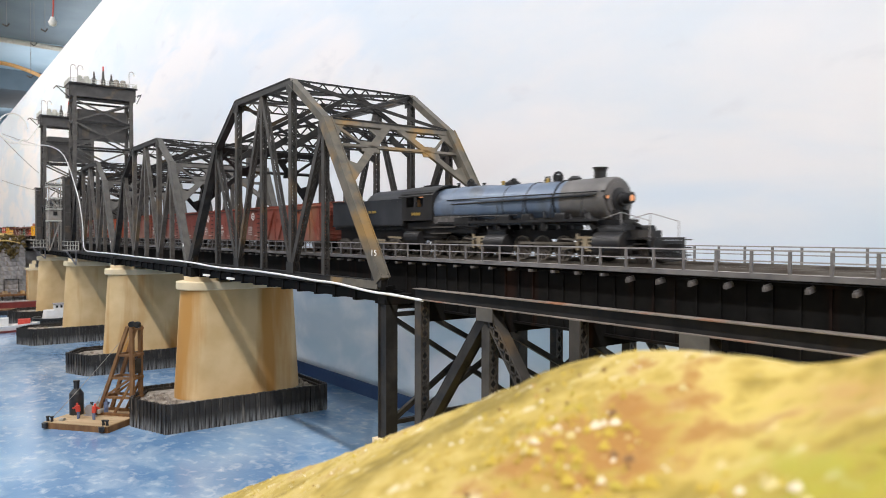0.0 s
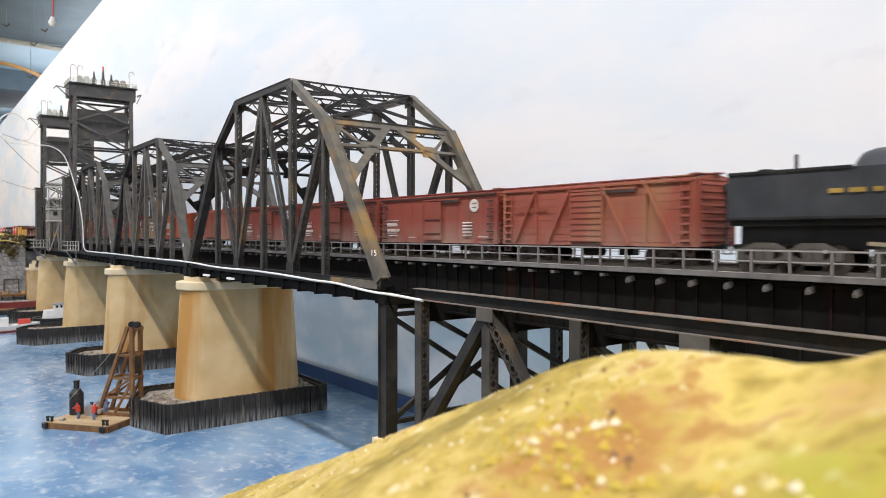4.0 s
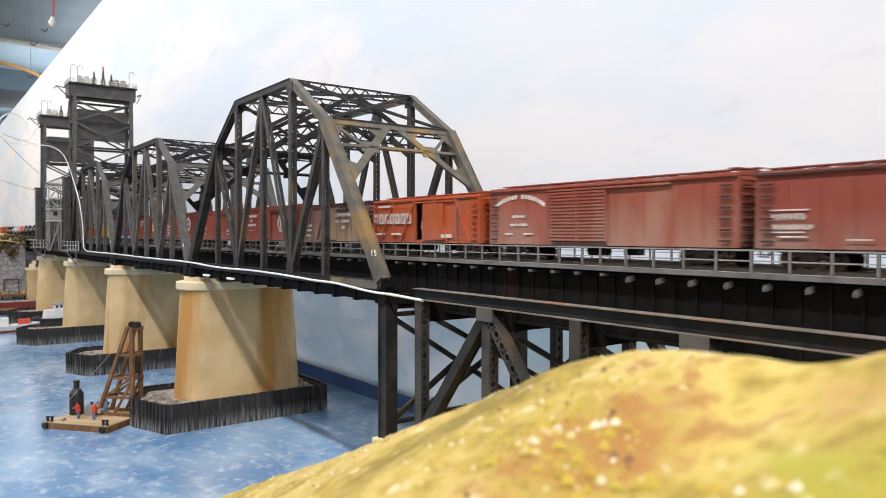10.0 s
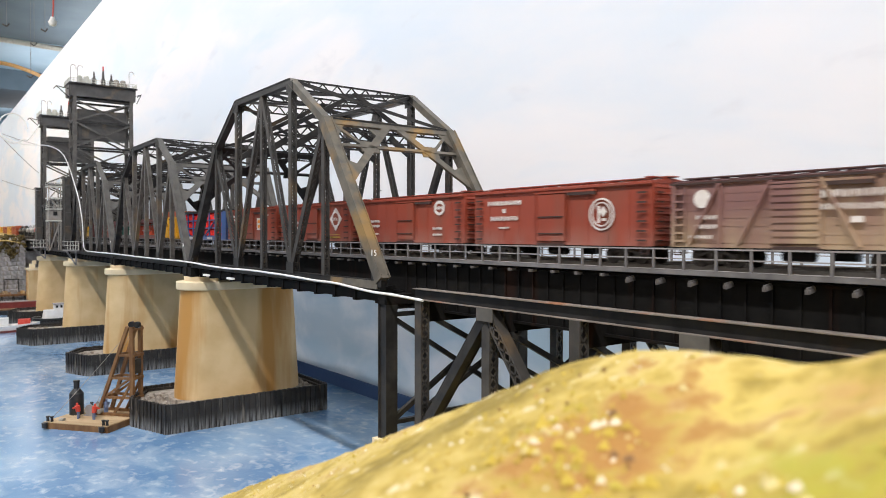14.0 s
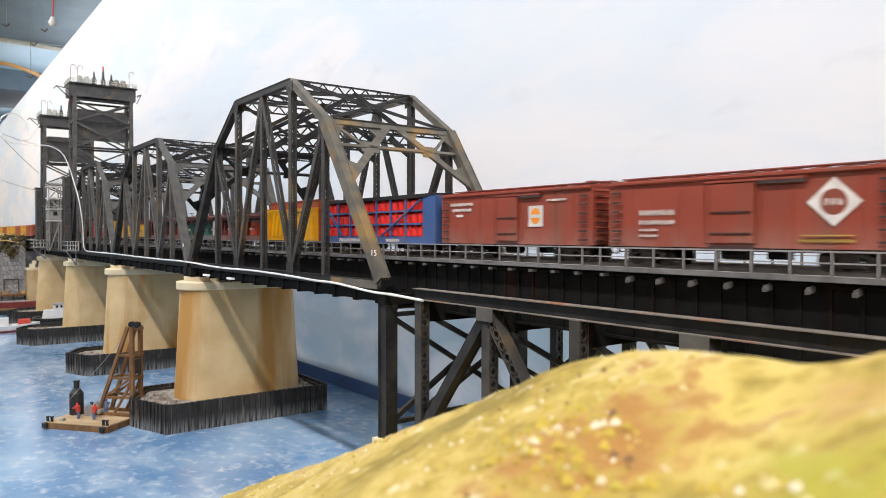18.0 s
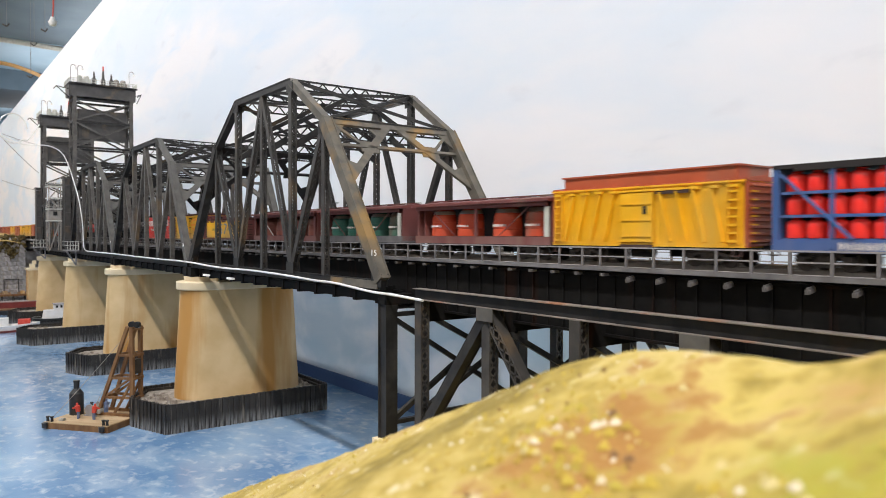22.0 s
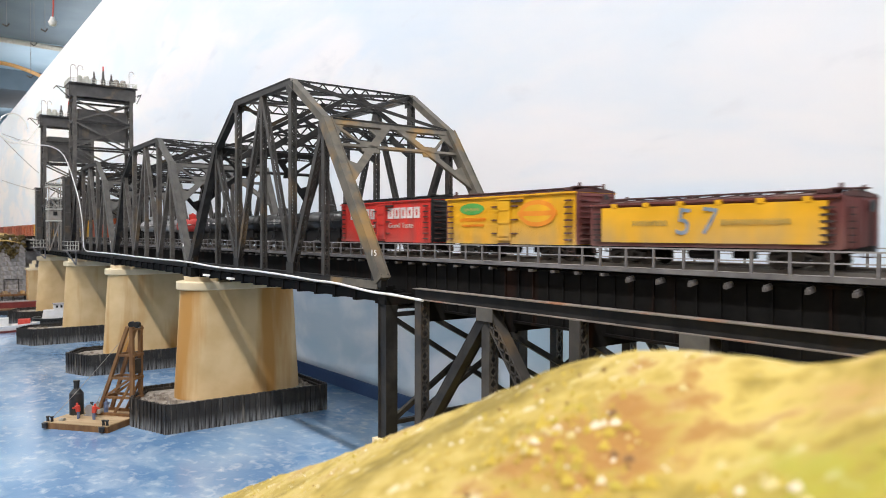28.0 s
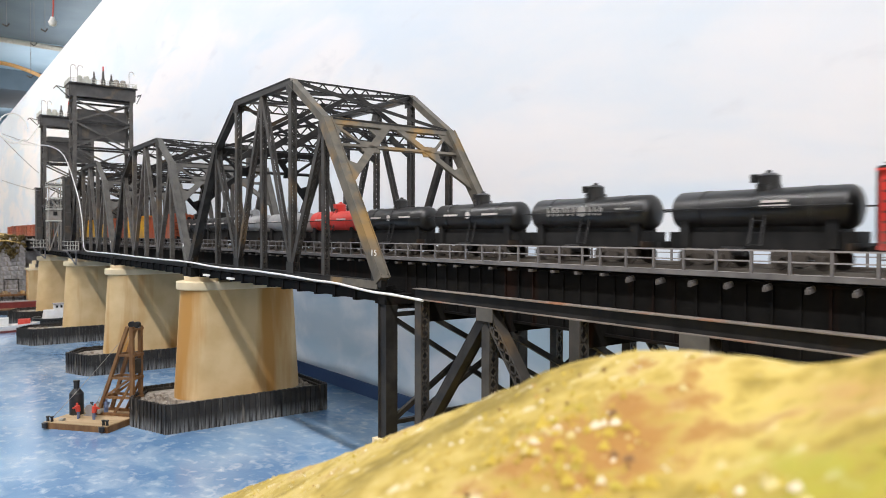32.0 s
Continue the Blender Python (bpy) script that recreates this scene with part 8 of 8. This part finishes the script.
xs2 = list(np.arange(-7.1, -2.16, 0.035))
ys2 = list(np.arange(-1.35, -0.055, 0.018))
v2, f2 = [], []
for x in xs2:
    for y in ys2:
        q = Vector((x * 9, y * 9, 3.0))
        edge = min(1.0, (-2.16 - x) / 0.10)
        side = min(1.0, (-0.055 - y) / 0.05)
        h = 0.259 - 0.012 * min(1.0, max(0.0, (-2.3 - x) / 0.5)) + 0.007 * noise.noise(q) + 0.005 * noise.noise(q * 3.1)
        h = h * (0.90 + 0.10 * edge) - 0.012 * (1 - side)
        v2.append((x, y, h))
m2 = len(ys2)
f2 = [(i * m2 + j, (i + 1) * m2 + j, (i + 1) * m2 + j + 1, i * m2 + j + 1) for i in range(len(xs2) - 1) for j in range(m2 - 1)]
me = bpy.data.meshes.new("far_shore")
me.from_pydata(v2, [], f2)
me.materials.append(TURF)
me.shade_smooth()
tagged(new("ground_far", me), "golden dry turf on the far shore", "ground", "", "structure")
bm = bmesh.new()
box(bm, -4.7, 0.055, 0.09, 4.9, 0.232, 0.22)
single("ground_bank", bm, STONE, "grey stone bank carrying the track on the far shore", "bank", "structure")

abut = thing("stone_abutment", pose(-2.19, -0.055, 0.02), "mottled grey stone retaining wall with a walled-up arch", "abutment")
AW, AH = 0.62, 0.226
rng = random.Random(4)
stone_me = []
for k in range(10):
    bm = bmesh.new()
    sy, sz = rng.uniform(0.012, 0.026), 0.0146
    box(bm, 0, 0, 0, 0.011, sy, sz)
    bmesh.ops.bevel(bm, geom=bm.edges[:], offset=0.0022, segments=1, affect="EDGES")
    for v in bm.verts:
        v.co += Vector((rng.uniform(-0.0012, 0.0008), rng.uniform(-0.0014, 0.0014), rng.uniform(-0.0012, 0.0012)))
    stone_me.append((mesh_of("stone", bm, STONE), sy))
for r in range(15):
    y = 0.004 - rng.uniform(0, 0.012)
    while y > -0.19:
        me, sy = stone_me[rng.randrange(10)]
        again("stone", me, abut, Matrix.Translation((rng.uniform(-0.0008, 0.0012), y - sy / 2, 0.010 + r * 0.0146)))
        y -= sy + 0.0006
bm = bmesh.new()
box(bm, -0.0142, -AW / 2, AH / 2, 0.034, AW, AH)
part("core", bm, STONE, abut)
bm = bmesh.new()
for s in (-1, 1):
    box(bm, 0.009, -0.040 + s * 0.020, 0.070, 0.003, 0.0025, 0.046)
box(bm, 0.009, -0.040, 0.093, 0.003, 0.0425, 0.0025)
part("door_frame", bm, HULL_BLACK, abut, "dark door frame")

# dry scrub hanging over the top of the wall
scrub_rng = random.Random(12)
bm = bmesh.new()
for k in range(620):
    yy = scrub_rng.uniform(-0.26, 0.0)
    drop = scrub_rng.random() ** 1.6 * (0.034 + 0.060 * (0.5 + noise.noise((yy * 40, 0.0, 0.0))))
    r = scrub_rng.uniform(0.0025, 0.0065)
    c = Vector((0.006 - scrub_rng.random() * 0.012 + 0.2 * drop, yy, AH + 0.006 - drop))
    ring_v = []
    for i in range(6):
        a = 2 * math.pi * i / 6
        ring_v.append(bm.verts.new(c + Vector((r * scrub_rng.uniform(0.0, 0.5), r * math.cos(a) * scrub_rng.uniform(0.6, 1.3), r * math.sin(a) * scrub_rng.uniform(0.6, 1.3)))))
    tip = bm.verts.new(c + Vector((r * scrub_rng.uniform(0.8, 1.4), scrub_rng.uniform(-0.4, 0.4) * r, scrub_rng.uniform(-0.3, 0.5) * r)))
    root_v = bm.verts.new(c + Vector((-r, 0, 0)))
    for i in range(6):
        bm.faces.new([ring_v[i], ring_v[(i + 1) % 6], tip])
        bm.faces.new([ring_v[(i + 1) % 6], ring_v[i], root_v])
tagged(part("scrub", bm, SCRUB, abut, "olive brown scrub over the wall top"), kind="stuff")

seat = thing("bridge_pier", pose(-2.035, 0, 0), "low tan concrete pier under the far end of the bridge", "bridge pier", "concrete bridge piers")
bm = bmesh.new()
box(bm, 0, -0.004, 0.088, 0.060, 0.126, 0.120)
part("base", bm, CONCRETE, seat)
bm = bmesh.new()
box(bm, 0, -0.004, 0.1505, 0.064, 0.134, 0.006)
part("cap", bm, CONCRETE_CAP, seat)
for q in (-1, 1):
    bm = bmesh.new()
    box(bm, 0.012, q * 0.056, 0.160, 0.020, 0.014, 0.014)
    box(bm, 0.008, q * 0.050, 0.1715, 0.012, 0.010, 0.010)
    part("bearing_stone", bm, CONCRETE_CAP, seat)

wharf = thing("wharf", pose(-2.12, -0.13, WATER_Z), "low cluttered timber wharf at the foot of the stone wall", "wharf")
bm = bmesh.new()
box(bm, 0, 0, 0.046, 0.10, 0.26, 0.006)
part("deck", bm, TIMBER, wharf)
for k in range(9):
    bm = bmesh.new()
    tube(bm, (0.045, -0.12 + 0.03 * k, -0.01), (0.045, -0.12 + 0.03 * k, 0.044), 0.003, None, 8)
    part("pile", bm, PILING, wharf, "", True)
crate_rng = random.Random(3)
for k in range(9):
    y = -0.235 + 0.023 * k
    s = crate_rng.uniform(0.008, 0.015)
    bm = bmesh.new()
    box(bm, 0, 0, s / 2, s, s * 1.3, s)
    for e in (-1, 1):
        box(bm, s * 0.52, e * s * 0.5, s / 2, s * 0.08, s * 0.12, s)
    cr = new("crate", mesh_of("crate", bm, (TIMBER, DECK_PLANK, STEEL_GREY, CONCRETE)[k % 4]))
    cr.matrix_basis = pose(-2.10 + crate_rng.uniform(-0.03, 0.02), y, WATER_Z + 0.049, 0, 0, crate_rng.uniform(-20, 20))
    tagged(cr, ("brown wooden crate on the wharf", "pale wooden crate on the wharf", "grey metal box on the wharf", "tan box on the wharf")[k % 4], "crate", "wharf cargo")


def hull_mesh(bm, L, B, H, bow=0.25, sheer=0.004):
    n = 14
    rows = []
    for i in range(n + 1):
        q = i / n
        x = -L / 2 + L * q
        w = B / 2 * (1 if q < 1 - bow else math.sqrt(max(0.0, 1 - ((q - 1 + bow) / bow) ** 2)) + 0.02) * (0.85 + 0.15 * min(1, q * 6))
        top = H + sheer * (abs(q - 0.4) * 2) ** 2
        rows.append([bm.verts.new(p) for p in ((x, -w, top), (x, -w * 0.8, -0.004), (x, w * 0.8, -0.004), (x, w, top))])
    for p, q in zip(rows, rows[1:]):
        for i in range(4):
            j = (i + 1) % 4
            bm.faces.new([p[i], q[i], q[j], p[j]])
    bm.faces.new(rows[0])
    bm.faces.new(rows[-1][::-1])


tug = thing("tugboat", pose(-1.590, -0.055, WATER_Z, 0, 0, 88), "white tugboat with a cream wheelhouse moored by the pier", "boat")
bm = bmesh.new()
hull_mesh(bm, 0.106, 0.044, 0.012)
part("hull", bm, HULL_BLACK, tug, "", True)
bm = bmesh.new()
hull_mesh(bm, 0.104, 0.046, 0.0200)
for v in bm.verts:
    v.co.z = max(v.co.z, 0.0125)
part("bulwark", bm, HULL_BLACK, tug, "", True)
bm = bmesh.new()
prism(bm, [(0.030 * math.copysign(abs(math.cos(a)) ** 0.5, math.cos(a)) - 0.001, 0.017 * math.copysign(abs(math.sin(a)) ** 0.5, math.sin(a))) for a in [2 * math.pi * i / 28 for i in range(28)]], 0.018, 0.0405, [(0.027 * math.copysign(abs(math.cos(a)) ** 0.5, math.cos(a)) - 0.001, 0.0150 * math.copysign(abs(math.sin(a)) ** 0.5, math.sin(a))) for a in [2 * math.pi * i / 28 for i in range(28)]])
part("deckhouse", bm, BOAT_WHITE, tug, "", True)
bm = bmesh.new()
box(bm, 0.011, 0, 0.047, 0.032, 0.024, 0.015)
wh = part("wheelhouse", bm, BOAT_WHITE, tug)
for k in range(3):
    bm = bmesh.new()
    box(bm, 0.011 + (k - 1) * 0.0100, -0.0122, 0.049, 0.005, 0.0008, 0.006)
    box(bm, 0.011 + (k - 1) * 0.0100, 0.0122, 0.049, 0.005, 0.0008, 0.006)
    # panes take the shade black of an unlit cabin
    part("window", bm, SHADE_BLACK, wh)
bm = bmesh.new()
box(bm, 0.011, 0, 0.0555, 0.036, 0.028, 0.002)
part("roof", bm, WALKWAY, tug)
bm = bmesh.new()
box(bm, -0.042, 0, 0.020, 0.016, 0.016, 0.010)
part("hatch", bm, HULL_BLACK, tug)

launch = thing("motor_launch", pose(-1.525, -0.185, WATER_Z, 0, 0, 84), "white motor launch with a dark red waterline", "boat")
bm = bmesh.new()
hull_mesh(bm, 0.17, 0.05, 0.004)
part("waterline_band", bm, HULL_RED, launch, "", True)
bm = bmesh.new()
hull_mesh(bm, 0.17, 0.051, 0.015)
for v in bm.verts:
    v.co.z = max(v.co.z, 0.0042)
part("hull", bm, BOAT_WHITE, launch, "", True)
bm = bmesh.new()
box(bm, -0.01, 0, 0.024, 0.06, 0.030, 0.018)
part("cabin", bm, BOAT_WHITE, launch)
bm = bmesh.new()
box(bm, 0.052, 0, 0.022, 0.026, 0.022, 0.013)
part("engine_box", bm, SHIRT_RED, launch, "red engine box")

for m, L, B, H, mt, lb in ((pose(-1.95, -0.10, WATER_Z, 0, 0, 84), 0.26, 0.05, 0.013, HULL_BLACK, "long low black barge moored behind the pier"),
                           (pose(-2.02, -0.12, WATER_Z, 0, 0, 86), 0.24, 0.04, 0.030, HULL_RED, "dull red barge moored at the wharf"),
                           (pose(-2.03, 0.02, WATER_Z, 0, 0, 90), 0.10, 0.04, 0.034, HULL_BLACK, "black scow moored at the wharf")):
    b = thing("cargo_barge", m, lb, "barge", "moored barges")
    bm = bmesh.new()
    hull_mesh(bm, L, B, H, 0.12, 0.002)
    part("hull", bm, mt, b)
    bm = bmesh.new()
    box(bm, 0, 0, H + 0.0012, L * 0.8, B * 0.7, 0.0030)
    part("hatch_coaming", bm, WALKWAY if mt is HULL_RED else TIMBER, b)

# ---- orange cord and small wires above the backdrop ----
CORD = mat("orange_cord", (0.62, 0.33, 0.10), (0.74, 0.44, 0.18), 60, 0.5, bump=0)
line("orange_cord", [(-5.3, -0.70, 1.90), (-5.3, -0.10, 1.50), (-5.3, 0.06, 1.43), (-5.22, 0.19, 1.415), (-5.30, 0.32, 1.402), (-5.43, 0.43, 1.39), (-5.5, 0.6, 1.33), (-5.5, 1.2, 1.9)], 0.014, CORD, "orange extension cord slung below the ceiling", "cable")
line("ceiling_pipe", [(-5.75, 0.0, 1.70), (-5.72, 0.4, 1.685), (-5.72, 0.9, 1.67)], 0.02, WHITE_GREY, "pale pipe running below the ceiling", "pipe")
line("hanging_wire", [(-3.85, 0.275, 1.90), (-3.85, 0.275, 1.62), (-3.855, 0.272, 1.48), (-3.86, 0.268, 1.41)], 0.004, SHIRT_RED, "short red wire hanging from the ceiling", "wire")

bm = bmesh.new()
lathe_z(bm, [(-0.045, 0.004), (-0.040, 0.016), (-0.022, 0.022), (-0.006, 0.012), (0.004, 0.010)], -3.86, 0.268, 1.41, 14)
single("light_bulb", bm, WHITE, "small pale bulb on a red wire below the ceiling", "bulb", "", True)

for x, y, h in ((-4.6, 0.332, 1.531), (-4.6, 0.127, 1.527), (-4.6, 0.273, 1.435), (-4.6, 0.253, 1.234)):
    hook = thing("ceiling_hook", pose(x, y, h), "small dark wire hook below the ceiling", "hook", "ceiling hooks")
    bm = bmesh.new()
    tube(bm, (0, 0, -0.006), (0, 0, 1.90 - h), 0.0012, None, 6)
    part("wire", bm, STEEL_GREY, hook)
    bm = bmesh.new()
    bar(bm, (0, -0.022, -0.004), (0, 0.0, -0.016), 0.006, 0.007)
    bar(bm, (0, 0.0, -0.016), (0, 0.014, 0.004), 0.006, 0.007)
    part("clip", bm, STEEL_GREY_DARK, hook)

# ---- turf clumps on the hill ----
CLUMP = bpy.data.materials.new("mixed_foam_turf")
CLUMP.use_nodes = True
nt = CLUMP.node_tree
geo = nt.nodes.new("ShaderNodeNewGeometry")
cr = nt.nodes.new("ShaderNodeValToRGB")
nt.links.new(geo.outputs["Random Per Island"], cr.inputs[0])
nt.links.new(cr.outputs[0], nt.nodes["Principled BSDF"].inputs["Base Color"])
nt.nodes["Principled BSDF"].inputs["Roughness"].default_value = 0.95
cr.color_ramp.interpolation = "CONSTANT"
el = cr.color_ramp.elements
el[0].position, el[0].color = 0.0, (0.52, 0.38, 0.06, 1)
el[1].position, el[1].color = 0.30, (0.44, 0.30, 0.05, 1)
for p, c in ((0.50, (0.60, 0.50, 0.22, 1)), (0.70, (0.46, 0.36, 0.06, 1)), (0.80, (0.46, 0.27, 0.08, 1)), (0.84, (0.74, 0.66, 0.48, 1)), (0.96, (0.22, 0.12, 0.05, 1))):
    e = el.new(p)
    e.color = c
rng = random.Random(12)
vs, fs = [], []
for k in range(6400):
    x, y = rng.uniform(0.0, 0.46), rng.uniform(-0.34, -0.175)
    if k > 5200:
        x, y = rng.gauss(0.372, 0.024), rng.gauss(-0.237, 0.012)
    big = noise.noise(Vector((x * 16, y * 16, 7)))
    if rng.random() > 0.30 + big * 0.7:
        continue
    r = rng.uniform(0.0004, 0.0009)
    near = math.hypot(x - 0.358, y + 0.237) < 0.022 or (x > 0.385 and y < -0.205)
    if near and rng.random() < 0.6:
        r *= rng.uniform(1.6, 2.6)
    zc0 = hill_height(x, y)
    b = len(vs)
    for dx, dy, dz in ((1, 0, 0), (0, 1, 0), (-1, 0, 0), (0, -1, 0), (0, 0, 1), (0, 0, -1)):
        j = rng.uniform(0.7, 1.3) * r
        vs.append((x + dx * j, y + dy * j, zc0 + dz * j * 0.8))
    for a, c in ((0, 1), (1, 2), (2, 3), (3, 0)):
        fs.append((b + a, b + c, b + 4))
        fs.append((b + c, b + a, b + 5))
me = bpy.data.meshes.new("turf_clumps")
me.from_pydata(vs, [], fs)
me.materials.append(CLUMP)
clumps = new("turf_clumps", me)
clumps.matrix_basis = KNOLL_M
tagged(clumps, "mixed yellow, green and brown foam turf on the hillside", "turf", "", "stuff")


# ---- the train's run ----
def run(t):
    """How far the train has come by t seconds."""
    q = (t - 16.0) / 16.0
    k = (1.7547055, -0.000829, -0.2053994, 0.0535465, 0.6091655, 0.0396302, -0.7800256, -0.0496485, 0.3362801)
    return sum(c * q ** (i + 1) for i, c in enumerate(k)) + 1.6720268


def motions():
    for ob, x in FLEET:
        rows = [(float(t), pose(x + run(t), TRACK_Y, RAIL_Z)) for t in range(0, 33)]
        walk(ob, rows)
    # driving wheels and side rods turn with the run
    steps = [k / 15.0 for k in range(481)]
    for wheel, x, s in DRIVERS:
        flip = 0 if s < 0 else 180
        walk(wheel, [(t, pose(x, s * 0.0092, DRIVER_R) @ Matrix.Rotation(run(t) / DRIVER_R, 4, "Y") @ Matrix.Rotation(radians(flip), 4, "Z")) for t in steps])
    for rod in RODS:
        walk(rod, [(t, pose(0.003 * math.sin(run(t) / DRIVER_R), 0, 0.003 * math.cos(run(t) / DRIVER_R))) for t in steps])


motions()
